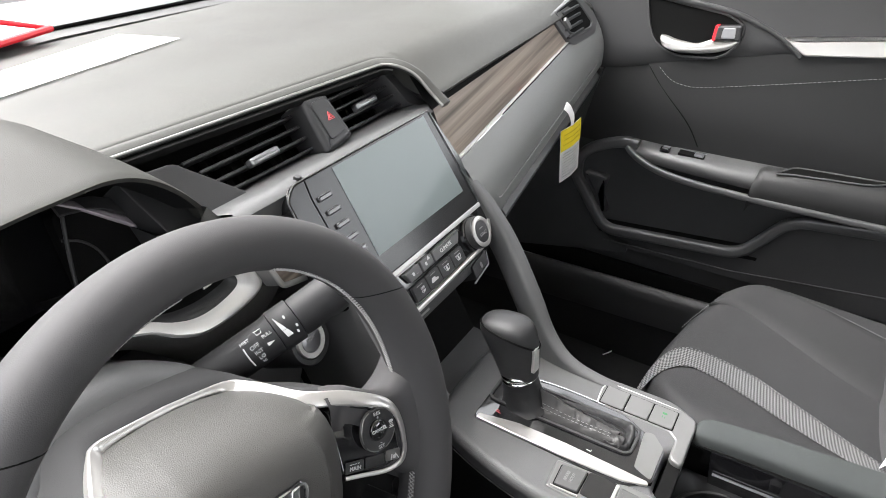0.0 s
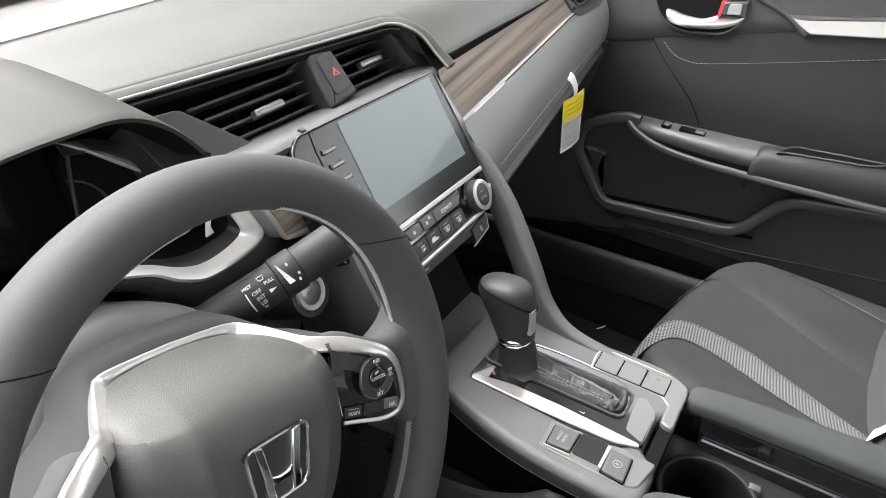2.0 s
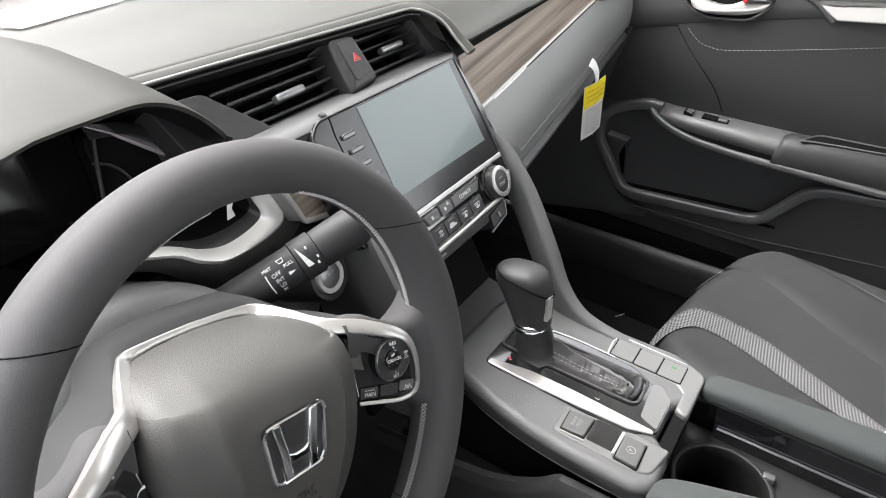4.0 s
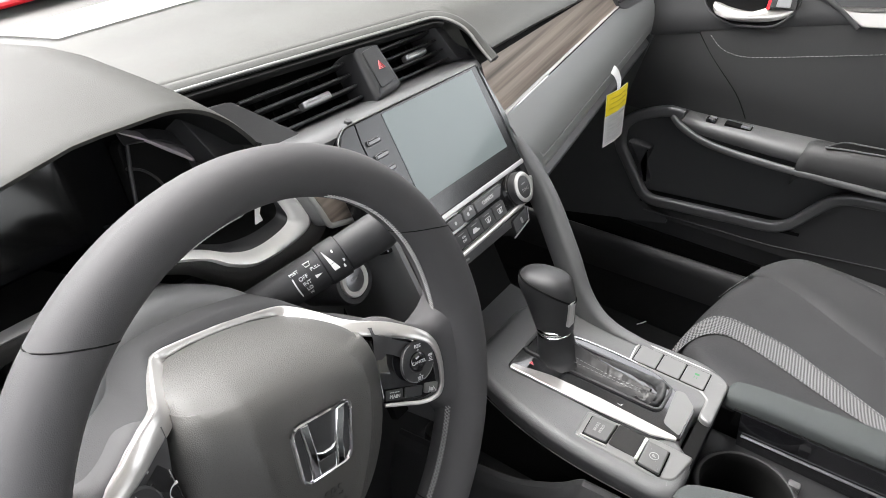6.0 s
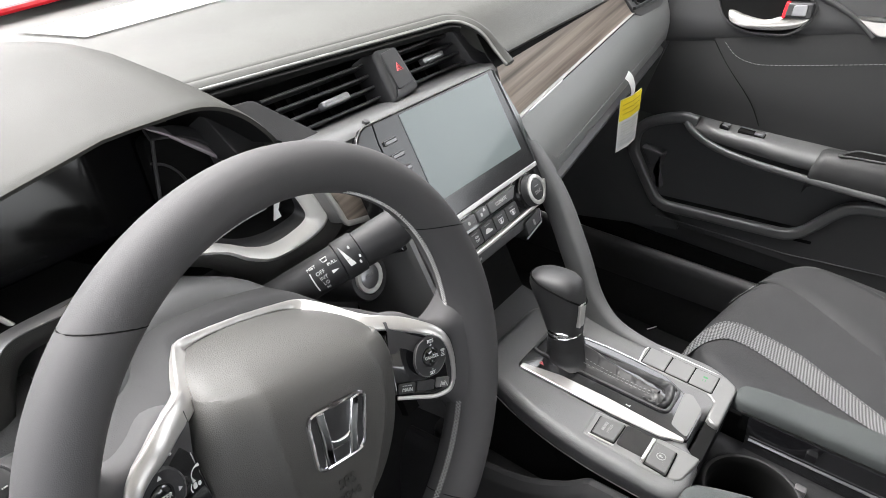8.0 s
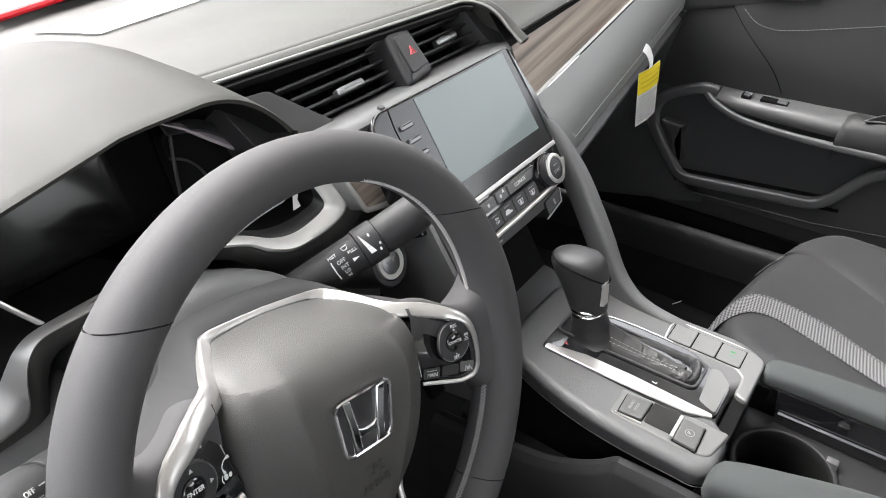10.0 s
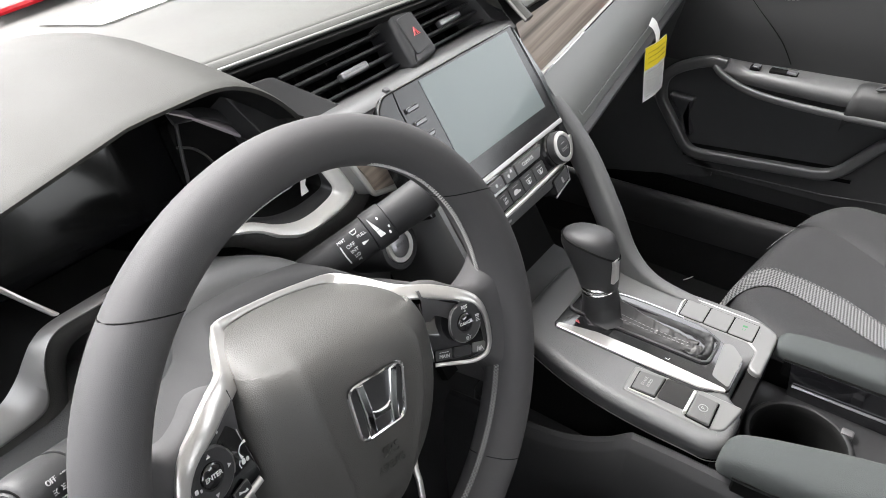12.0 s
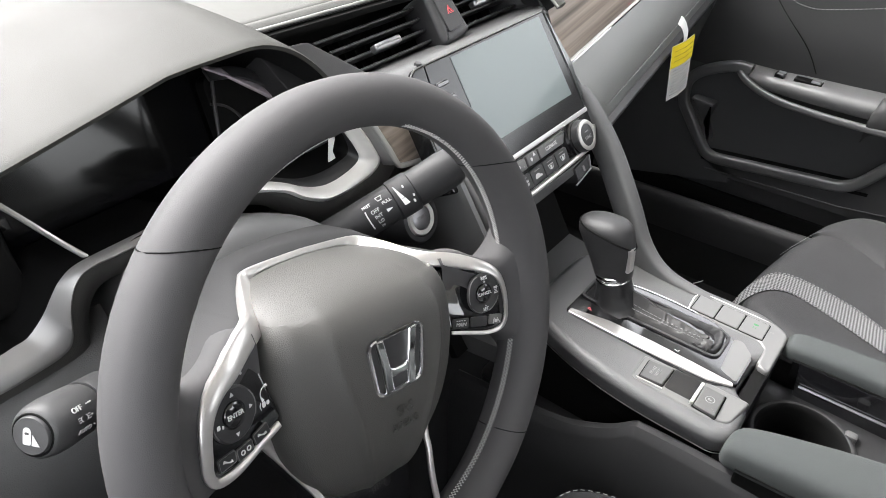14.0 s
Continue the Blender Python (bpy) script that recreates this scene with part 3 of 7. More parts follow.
    for q, dr in zip(ctrl, drop):
        row = []
        for k in range(-32, 33):
            s = k / 32
            a = abs(s)
            knee = 0.40 + 0.20 * ease((q.x + 0.075) / 0.11)
            fall = 0.04 * a ** 2 + 0.66 * max(0, (a - knee) / (1 - knee)) + 0.30 * max(0, (a - 0.88) / 0.12) ** 2 - 0.055 * math.exp(-((a - knee) / 0.05) ** 2) * ease((0.056 - q.x) / 0.06)
            row.append(Vector((q.z * s, q.x - 0.010 * (a ** 2) * (q.x > 0.045) * 0.4, q.y - dr * fall)))
        edge0, edge1 = row[0] + Vector((0, 0, -0.03)), row[-1] + Vector((0, 0, -0.03))
        rows.append([edge0] + row + [edge1])
    last = [p + Vector((0, -0.003, -0.03)) for p in rows[-1]]
    first = [p + Vector((0, 0.002, -0.01)) for p in rows[0]]
    cushion = part("cushion", loft([first] + rows + [last]), VINYL, w, "pebbled grey-black vinyl cushion", sharp=50)
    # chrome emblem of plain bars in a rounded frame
    ring = rounded([(-0.0205, -0.0195), (0.0205, -0.0195), (0.0255, 0.0195), (-0.0255, 0.0195)], 0.0075, 5)
    em = part("emblem", tube([(p[0], p[1], 0.0120) for p in ring], 0.0016, 8, True), BADGE, w, "chrome emblem on the cushion")
    for sgn in (1, -1):
        bar = [(sgn * 0.0195, 0.0188), (sgn * 0.0120, 0.0188), (sgn * 0.0078, -0.0020), (sgn * 0.0066, -0.0185), (sgn * 0.0140, -0.0185), (sgn * 0.0152, -0.0020)]
        part("bar", slab(bar[::-1] if AREA(bar) < 0 else bar, 0.0105, 0.0138, bevel=0.0016, seg=3), BADGE, em)
    part("bar", slab(rounded([(-0.0085, -0.0095), (0.0085, -0.0095), (0.0088, -0.0020), (0.0040, -0.0042), (-0.0040, -0.0042), (-0.0088, -0.0020)], 0.0012, 2), 0.0105, 0.0136, bevel=0.0014, seg=3), BADGE, em)
    part("backing", slab(rounded([(-0.0200, -0.0190), (0.0200, -0.0190), (0.0250, 0.0190), (-0.0250, 0.0190)], 0.0075, 4), 0.006, 0.0112), BLACK, em)
    part("embossing", written("SRS", 0.0105, pose(0.004, -0.0378, 0.0103, -4, 0, 0), 0.0004), EMBOSS, w)
    part("embossing", written("AIRBAG", 0.0072, pose(0.004, -0.0490, 0.0090, -6, 0, 0), 0.0004), EMBOSS, w)
    part("embossing", tube([(-0.067, -0.004, -0.0058), (-0.059, 0.0000, -0.0010), (-0.059, -0.008, -0.0010), (-0.067, -0.006, -0.0058)], 0.0005, 5, True), EMBOSS, w)


steering_wheel()


# ---- steering column with its stalks ----
def steering_column():
    c = thing("steering_column", "charcoal plastic steering column shroud behind the wheel", "steering column", COLUMN, local=True)
    rows = []
    for d, k in ((-0.0960, 0.30), (-0.0968, 0.58), (-0.0990, 0.76), (-0.1025, 0.88), (-0.1075, 0.95), (-0.1140, 0.99), (-0.120, 1.0), (-0.140, 0.99), (-0.17, 0.96), (-0.27, 0.90)):
        rows.append([Vector((-0.024 + k * (0.114 if math.cos(a) > 0 else 0.062) * math.cos(a), k * (0.093 if math.sin(a) > 0 else 0.080) * math.sin(a), d)) for a in [2 * math.pi * q / 48 for q in range(48)]])
    part("shroud", loft(rows, True, True), GREY, c, sharp=80)
    part("split_line", tube([(r[0].x + 0.0004, r[0].y, r[0].z) for r in rows], 0.0008, 6), DARK, c)


steering_column()


def stalk(name, label, a, b, r0, r1, marks, mat, cut):
    """A control stalk from a to b with a ring, a grip and white marks on its upper side towards the driver."""
    a, b = Vector(a), Vector(b)
    ax = (b - a).normalized()
    s = thing(name, label, "control stalk", Matrix.Translation(a))
    size = (b - a).length
    face = Vector((-0.35, -0.75, 0.6))
    m = plane(a, face - ax * face.dot(ax), (0, 1, 0))
    m = Matrix.Translation(a) @ Matrix((ax, (face - ax * face.dot(ax)).normalized().cross(ax), (face - ax * face.dot(ax)).normalized())).transposed().to_4x4()
    z = Matrix((m.col[1].xyz, m.col[2].xyz, m.col[0].xyz)).transposed().to_4x4()
    z = Matrix.Translation(a) @ z
    part("stem", lathe([(r0 * 0.9, -0.01), (r0, 0.0), (r0, size * (cut - 0.165)), (r0 * 1.03, size * (cut - 0.145))], z, 24), mat, s)
    part("ring", lathe([(r0 * 1.06, size * (cut - 0.140)), (r0 * 1.08, size * (cut - 0.135)), (r0 * 1.08, size * (cut - 0.010)), (r0 * 1.06, size * (cut - 0.005))], z, 24), mat, s)
    part("grip", lathe([(r0 * 0.98, size * cut), (r1, size * (cut + 0.035)), (r1 * 1.04, size * 0.90), (r1 * 1.01, size * 0.95), (r1 * 0.93, size * 0.985), (r1 * 0.80, size)], z, 32), mat, s, sharp=60)
    for body, u, v, sz, turn in marks:
        part("print", written(body, sz, m @ pose(u * size, v, max(r0, r1 * (u > 0.55)) * 1.05 - v * v * 30, math.degrees(-v / r0) * 0.9, 0, 0) @ pose(0, 0, 0, 0, 0, turn)), WHITE, s)
    return s, m, size


def stalks():
    s, m, size = stalk("wiper_stalk", "black plastic wiper stalk with white markings", (0.068, 0.132, 0.630), (0.182, 0.079, 0.680), 0.0165, 0.0165,
                       (("MIST", 0.35, 0.0090, 0.0038, 0), ("OFF", 0.385, 0.0025, 0.0046, 0), ("INT", 0.390, -0.0025, 0.0044, 0), ("LO", 0.390, -0.0070, 0.0042, 0), ("HI", 0.390, -0.0110, 0.0034, 0), ("PULL", 0.475, 0.0050, 0.0038, 0)), STALK, 0.665)
    wedge = [(0.545, 0.0125), (0.550, 0.0125), (0.600, -0.006), (0.562, -0.006)]
    part("print", slab([(u * size, v) for u, v in wedge][::-1], 0.0172, 0.0178, m), WHITE, s)
    part("print", tube([m @ Vector((0.325 * size + 8.0 * v * v, v, 0.0171 - v * v * 25)) for v in (0.006, 0.002, -0.004, -0.010)], 0.0006, 5), WHITE, s)
    part("print", slab([(0.45 * size, -0.0005), (0.45 * size, -0.0035), (0.495 * size, -0.002)], 0.0166, 0.0172, m), WHITE, s)
    for u, v in ((0.628, -0.0065), (0.640, -0.0020), (0.604, 0.0085)):
        part("print", slab(rect(0.0017, 0.0028, 0.0008, 2, u * size, v), 0.0172, 0.0177, m), WHITE, s)
    part("print", tube([m @ Vector((u * size, v, 0.0172 - v * v * 25)) for u, v in ((0.43, 0.0085), (0.455, 0.0085), (0.463, 0.0115), (0.422, 0.0115))], 0.0004, 5, True), WHITE, s)
    s, m, size = stalk("light_stalk", "black plastic light stalk with white markings and a round end button", (-0.065, 0.150, 0.598), (-0.185, 0.090, 0.665), 0.0146, 0.0160,
                       (("OFF", 0.885, -0.0035, 0.0046, 180), ("AUTO", 0.865, 0.0095, 0.0040, 180)), LIGHTSTALK, 0.735)
    for u, v, w in ((0.812, -0.0040, 0.0028), (0.830, -0.0040, 0.0010), (0.822, 0.0030, 0.0010), (0.812, 0.0092, 0.0010)):
        part("print", slab(rect(w, 0.0008, 0.0003, 2, u * size, v), 0.0166 - v * v * 30, 0.0171 - v * v * 30, m), WHITE, s)
    for sgn in (1, -1):
        part("print", tube([m @ Vector((0.868 * size + sgn * (0.0016 + 0.0012 * math.cos(q)), 0.0030 + 0.0014 * math.sin(q), 0.0170)) for q in [sgn * math.pi / 2 * (k / 4 - 1) * 1.0 for k in range(9)]], 0.00028, 4), WHITE, s)
        for k in (-1, 0, 1):
            part("print", slab(rect(0.0016, 0.0004, 0, 1, 0.868 * size + sgn * 0.0042, 0.0030 + 0.0013 * k), 0.0168, 0.0172, m), WHITE, s)
    hub = Vector((0.752 * size, 0.0030))
    part("print", tube([m @ Vector((hub.x + 0.0019 * math.cos(q), hub.y + 0.0019 * math.sin(q), 0.0166)) for q in [2 * math.pi * k / 14 for k in range(14)]], 0.0004, 4, True), WHITE, s)
    for k in range(8):
        q = math.pi * k / 4
        part("print", tube([m @ Vector((hub.x + r * math.cos(q), hub.y + r * math.sin(q), 0.0166)) for r in (0.0027, 0.0031, 0.0036)], 0.0004, 4), WHITE, s)
    ax = Vector((-0.120, -0.060, 0.067)).normalized()
    end = plane(Vector((-0.185, 0.090, 0.665)), Vector((0, 0, 1)).cross(ax), Vector((0, 0, 1)) - ax * ax.z)
    part("end_recess", lathe([(0.0128, -0.004), (0.0128, 0.0002), (0.0122, 0.0006), (0.0116, 0.0004), (0.0116, -0.003)], end, 32), DARK, s)
    button = part("end_button", lathe([(0.0112, -0.004), (0.0112, 0.0012), (0.0106, 0.0020), (0.001, 0.0022)], end, 32), LIGHTSTALK, s, "round end button")
    part("print", slab(rounded([(-0.0042, -0.0050), (0.0006, -0.0050), (0.0006, 0.0030), (-0.0008, 0.0050), (-0.0030, 0.0050), (-0.0042, 0.0034)], 0.0010, 3), 0.0023, 0.0026, end), WHITE, button)
    part("print", slab([(0.0012, -0.0050), (0.0060, -0.0050), (0.0016, 0.0014)], 0.0023, 0.0026, end), WHITE, button)
    part("print", slab(rect(0.0024, 0.0014, 0.0004, 2, -0.0018, 0.0016), 0.0026, 0.0028, end), LIGHTSTALK, button)


stalks()


# ---- dashboard ----
def pad_top(x, y):
    """The height of the dashboard's upper pad."""
    z = 0.769 - 0.012 * ease((y - 0.27) / 0.15) - 0.030 * max(0, (y - 0.42) / 0.30) ** 1.4
    return z - 0.030 * ease((0.238 - y) / 0.074) - 0.008 * ease((x - 0.55) / 0.35) * ease((0.40 - y) / 0.2) - 0.03 * max(0, (x - 0.95) / 0.15) ** 2


def pad_rim():
    """The pad's front edge from side to side, and the x to which each of its ribs runs at the rear."""
    rim = [(x, 0.266 - 0.085 * (x - 0.14), x) for x in (-0.44, -0.35, -0.25, -0.15, -0.05, 0.05, 0.12, 0.20, 0.28, 0.34, 0.39, 0.42, 0.436)]
    bend = smooth([(0.436, 0.2408, 0.436), (0.450, 0.2390, 0.449), (0.463, 0.2320, 0.460), (0.4740, 0.2180, 0.470), (0.4815, 0.2010, 0.479), (0.4850, 0.1830, 0.488), (0.4865, 0.1665, 0.498)], 4)
    rim += [tuple(p) for p in bend[1:]]
    return rim + [(x, 0.166 + 0.060 * (x - 0.48), x + 0.012 * max(0, 1 - (x - 0.487) / 0.06)) for x in (0.490, 0.50, 0.52, 0.55, 0.60, 0.66, 0.75, 0.85, 0.95, 1.03, 1.075, 1.10)]


def dashboard():
    d = thing("dashboard", "dark grey soft-touch dashboard with wood-look and satin trim", "dashboard", Matrix.Translation((0.365, 0.40, 0.50)))
    rows = []
    for x, y, xb in pad_rim():
        e, far = Vector((x, y)), Vector((xb, 0.42))
        out = (e - far).normalized()
        flat = [Vector((xb, yy)) for yy in (0.72, 0.62, 0.52, 0.46)] + [(e - out * 0.006).lerp(far, (1 - k / 14) ** 1.5) for k in range(15)]
        row = [Vector((q.x, q.y, pad_top(q.x, q.y))) for q in flat]
        z = pad_top(x, y)
        for back, drop in ((0.0025, 0.0008), (0.0004, 0.003), (0.002, 0.007), (0.032, 0.012)):
            row.append(Vector((x - out.x * back, y - out.y * back, z - drop)))
        rows.append(row)
    part("upper_pad", loft(rows), PAD, d, "grey soft-touch upper pad", sharp=60)
    part("pad_groove", tube([Vector((x, y - 0.0012, pad_top(x, y) - 0.0035)) for x, y, _ in pad_rim() if 0.10 < x < 0.487], 0.0017, 6), DARK, d)
    # lip and bright line along the vents' upper edge
    path = [Vector((x, 0.254 - 0.085 * (x - 0.14), 0.767)) for x in (0.105, 0.20, 0.28, 0.36, 0.41)]
    path += smooth([(0.432, 0.2292, 0.767), (0.449, 0.2265, 0.767), (0.460, 0.2155, 0.7662), (0.4675, 0.2010, 0.7615), (0.4725, 0.1890, 0.7535), (0.4745, 0.175, 0.7405), (0.4740, 0.157, 0.7275)], 5)
    part("vent_lip", sweep(path, [(-0.0125, 0.0010), (-0.009, 0.0032), (-0.004, 0.0032), (0.0005, 0.0005), (0.0010, -0.004), (-0.002, -0.006), (-0.0125, -0.006)][::-1]), PAD, d, "soft-touch lip over the vents", sharp=40)
    part("chrome_line", sweep(path, [(0.0010 + 0.0018 * math.cos(k * math.pi / 4), -0.0014 + 0.0018 * math.sin(k * math.pi / 4)) for k in range(8)]), LINE, d, "thin satin chrome line", sharp=80)
    part("vent_roof", sweep([p + Vector((0, 0.002, -0.008)) for p in path[:-20]], rect(0.020, 0.006, 0.001, 2)), DARK, d)
    # passenger side: wood-look panel, satin line, padded panel
    def face(x, f):
        """The passenger side's face at x; f from the wood's top (0) over its bottom (1) to the padded panel's bottom (2)."""
        k = (x - 0.48) / 0.44
        top = Vector((x, 0.166 + 0.060 * (x - 0.48) + 0.006, 0.731 + 0.006 * k))
        mid = Vector((x, 0.141 + 0.085 * (x - 0.49), 0.661 + 0.040 * k))
        low = Vector((x, 0.100 + 0.115 * (x - 0.53), 0.584 + 0.038 * (x - 0.53) / 0.45))
        if f <= 1:
            return top.lerp(mid, f)
        return mid.lerp(low, f - 1) + Vector((0, -0.010, 0.003)) * math.sin(math.pi * (f - 1))
    stations = [0.47 + 0.46 * i / 14 for i in range(15)]
    rows = [[face(x, f) + Vector((0, 0.002, 0)) for f in (0.14, 0.16, 0.3, 0.5, 0.7, 0.9, 1.0)] for x in stations]
    part("wood_gap", loft([[face(x, f) + Vector((0, dy, 0)) for f, dy in ((-0.3, 0.02), (0.0, 0.012), (0.16, 0.003))] for x in stations]), DARK, d)
    part("wood_panel", loft(rows), WOOD, d, "brown-grey wood-look trim panel", sharp=70)
    lift = Vector((0, -0.94, 0.34))
    part("satin_line", loft([[face(x, f) + lift * h for f, h in ((0.975, -0.002), (0.980, 0.0008), (0.986, 0.0016), (1.0, 0.0018), (1.008, 0.0016), (1.014, 0.0008), (1.035, -0.004))] for x in [0.475 + 0.437 * i / 14 for i in range(15)]]), PAINTLINE, d, "satin silver line below the wood", sharp=70)
    stations = [0.485 + 0.58 * i / 16 for i in range(17)]
    rows = [[face(x, 1 + f) for f in (0.03, 0.06, 0.15, 0.3, 0.5, 0.7, 0.85, 0.95)] + [face(x, 2), face(x, 2) + Vector((0, 0.008, -0.008)), face(x, 2) + Vector((0, 0.035, -0.012))] for x in stations]
    part("padded_panel", loft(rows), SOFT, d, "grey stitched leatherette panel", sharp=70)
    stitches([face(x, 1.80) + Vector((0, -0.0015, 0.0005)) for x in [0.53 + 0.50 * i / 20 for i in range(21)]], DIMTHREAD, d)
    stitches([face(0.53 - 0.012 * i / 4, 1.80 - 0.16 * i / 4) + Vector((0, -0.0015, 0.0005)) for i in range(5)], DIMTHREAD, d)
    # glove box below, with its lid set back, and the dark underside
    rows = [[face(x, 2) + Vector((0, dy, dz)) for dy, dz in ((0.030, -0.010), (0.018, -0.022), (0.022, -0.06), (0.055, -0.12), (0.12, -0.19), (0.30, -0.22))] for x in stations]
    part("glove_box", loft(rows), DOORBLACK, d, "black grained glove box lid", sharp=70)
    part("glove_handle", loft([[face(x, 2) + Vector((0, dy, dz)) for dy, dz in ((0.010, -0.012), (0.000, -0.020), (0.002, -0.030), (0.016, -0.034))] for x in stations[2:]]), GREY, d, sharp=60)
    # air vent at the passenger's end
    m = plane((0.93, 0.1784, 0.7019), (1, 0.085, 0.091), (0, 0.0206, 0.0351))
    outer = rounded([(-0.050, 0.055), (-0.021, -0.003), (0.0, -0.013), (0.100, -0.026), (0.134, -0.012), (0.128, 0.010), (0.085, 0.055)], [0.004, 0.006, 0.006, 0.012, 0.014, 0.010, 0.01], 4)
    inner = rounded([(-0.030, 0.053), (-0.006, 0.010), (0.019, -0.001), (0.085, -0.010), (0.100, -0.004), (0.072, 0.050)], 0.006, 3)
    v = part("end_vent", slab(outer, -0.02, 0.003, m, 0.002), GREYB, d, "grey passenger air vent")
    part("vent_frame", tube([m @ Vector((p[0], p[1], 0.003)) for p in inner], 0.0026, 8, True, up=(0, -0.7, 0.7)), GREYB, v)
    # thin black plate on the face, painting the vent's inner shade
    part("cavity", slab(inner, 0.003, 0.0036, m), DARK, v)
    for k in range(4):
        part("slat", slab(rect(0.075, 0.0045, 0.001, 2), 0.0036, 0.008, m @ pose(0.030 - 0.006 * k, 0.040 - 0.012 * k, 0, 12, 0, -6), 0.001), BLACK, v)
    part("tab", slab(rect(0.012, 0.020, 0.003, 2), 0.005, 0.010, m @ pose(-0.010, 0.026, 0, 0, 0, 20), 0.0015), SATINGREY, v)
    # rounded end of the dashboard towards the door
    part("end_cap", loft([[face(1.0649, 1 + f) + Vector((dx, dy, 0)) for f in (-0.25, 0.06, 0.3, 0.5, 0.7, 0.95, 1.08)] for dx, dy in ((0, 0), (0.008, 0.005), (0.012, 0.02), (0.012, 0.09))]), SOFT, d, sharp=70)
    # centre vents
    vm = plane((0.36, 0.245, 0.765), (1, 0, 0), (0, 0.045, 0.053))
    # back of the vents, near black to paint in their deep shade
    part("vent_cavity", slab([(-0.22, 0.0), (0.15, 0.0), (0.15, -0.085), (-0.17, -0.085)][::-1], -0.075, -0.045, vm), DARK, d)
    part("vent_wall", slab(rounded([(0.100, 0.0), (0.116, -0.062), (0.150, -0.082), (0.136, -0.01)], 0.004, 2)[::-1], -0.05, 0.0, vm, 0.002), DOORBLACK, d)
    left = [(-0.250, -0.012), (-0.196, -0.016), (-0.146, -0.066), (-0.150, -0.100), (-0.228, -0.100)]
    part("vent_flank", slab(rounded(left[::-1], 0.004, 2), -0.05, -0.003, vm, 0.002), BLACK, d)
    for lo, hi, top0, shift in ((-0.185, -0.044, -0.017, 0.0105), (0.004, 0.116, -0.017, 0.001)):
        for k in range(4):
            y = -0.019 - 0.0125 * k
            x0 = lo + shift * k
            part("slat", slab(rect(hi - x0, 0.0030, 0.0014, 2, (hi + x0) / 2, y), -0.026, -0.009, vm, 0.0012), BLACK, d)
    for k in range(8):
        for lo, n in ((-0.15, 8), (0.012, 7)):
            if k < n:
                part("vane", slab(rect(0.0016, 0.05, 0, 2, lo + 0.0145 * k, -0.038), -0.0450, -0.036, vm), DARK, d)
    for x, y in ((-0.108, -0.0435), (0.056, -0.039)):
        t = part("vent_tab", slab(rect(0.038, 0.0078, 0.003, 3), -0.010, -0.001, vm @ pose(x, y, 0, 0, 0, 1), 0.003, seg=3), SATIN, d, "satin metal vent tab")
    # hazard switch block
    hz = part("hazard_block", slab(rounded([(-0.046, -0.071), (0.001, -0.065), (-0.004, -0.008), (-0.041, -0.011)], 0.007, 3), -0.03, 0.008, vm, 0.006, seg=3), BLACK, d, "black hazard switch housing")
    part("switch", slab(rounded([(-0.034, -0.060), (-0.006, -0.056), (-0.010, -0.017), (-0.034, -0.019)], 0.004, 3), 0.008, 0.0094, vm, 0.0012), BLACK, hz)
    for r, rr in ((0.0054, 0.0006), (0.0026, 0.0006)):
        part("triangle", tube([vm @ Vector((-0.019 + r * math.cos(a), -0.0385 + r * math.sin(a), 0.0097)) for a in (math.pi / 2, math.pi * 7 / 6, math.pi * 11 / 6)], rr, 5, True, up=(0.1, -0.7, 0.7)), HAZARD, hz, "red warning triangle")
    # ledge from the vents to the display
    low = [vm @ Vector((x, -0.066, 0.000)) for x in (-0.20, -0.15, -0.08, 0.0, 0.08, 0.125)]
    rows = [[p + Vector((0, 0.03, -0.012)) for p in low], low, [p + Vector((0, -0.006, 0.0005)) for p in low],
            [Vector((p.x * 1.0 + 0.004, 0.176, 0.7215)) for p in low], [Vector((p.x + 0.004, 0.169, 0.717)) for p in low], [Vector((p.x + 0.004, 0.170, 0.70)) for p in low]]
    part("ledge", loft(rows), GREY, d, sharp=60)
    # lower dashboard behind the wheel, knee panel and the stub of wood-look trim
    rows = [[(x, y, z) for x, y, z in ((xx, 0.240, 0.600), (xx, 0.200, 0.592), (xx, 0.178, 0.575), (xx, 0.165, 0.52), (xx, 0.19, 0.42), (xx, 0.30, 0.36))] for xx in (-0.42, -0.2, 0.0, 0.1, 0.2, 0.30)]
    part("lower_panel", loft(rows), CONSOLE, d, sharp=60)
    part("cluster_panel", loft([[(x, 0.226, 0.70), (x, 0.220, 0.67), (x, 0.215, 0.64), (x, 0.209, 0.605), (x, 0.203, 0.594), (x, 0.18, 0.577)] for x in (0.206, 0.22, 0.24, 0.27, 0.31)]), VINYL, d, "grained dark grey panel beside the cluster", sharp=70)
    part("stack_flank", slab(rounded([(0.205, 0.586), (0.152, 0.590), (0.110, 0.642), (0.047, 0.550), (0.020, 0.470), (0.205, 0.440)], [0, 0.01, 0.006, 0.02, 0.01, 0], 3), 0.2215, 0.2285, Matrix(((0, 0, 1, 0), (1, 0, 0, 0), (0, 1, 0, 0), (0, 0, 0, 1))), 0.002), CONSOLE, d, "grained dark flank of the centre stack")
    # end of the wood-look trim beside the cluster, in its satin frame
    edge = [(0.1560, 0.7100), (0.1640, 0.7010), (0.1860, 0.6600), (0.1945, 0.6430), (0.2040, 0.6385), (0.235, 0.6325), (0.300, 0.6220)]
    sm = Matrix(((1, 0, 0, 0), (0, 0.16, -1, 0.0545), (0, 1, 0.16, 0), (0, 0, 0, 1)))
    stub = [(x + 0.002, z + 0.001) for x, z in edge] + [(0.300, 0.694), (0.170, 0.694)]
    st = part("wood_stub", slab(stub, -0.03, -0.001, sm), WOOD, d, "brown wood-look trim end")
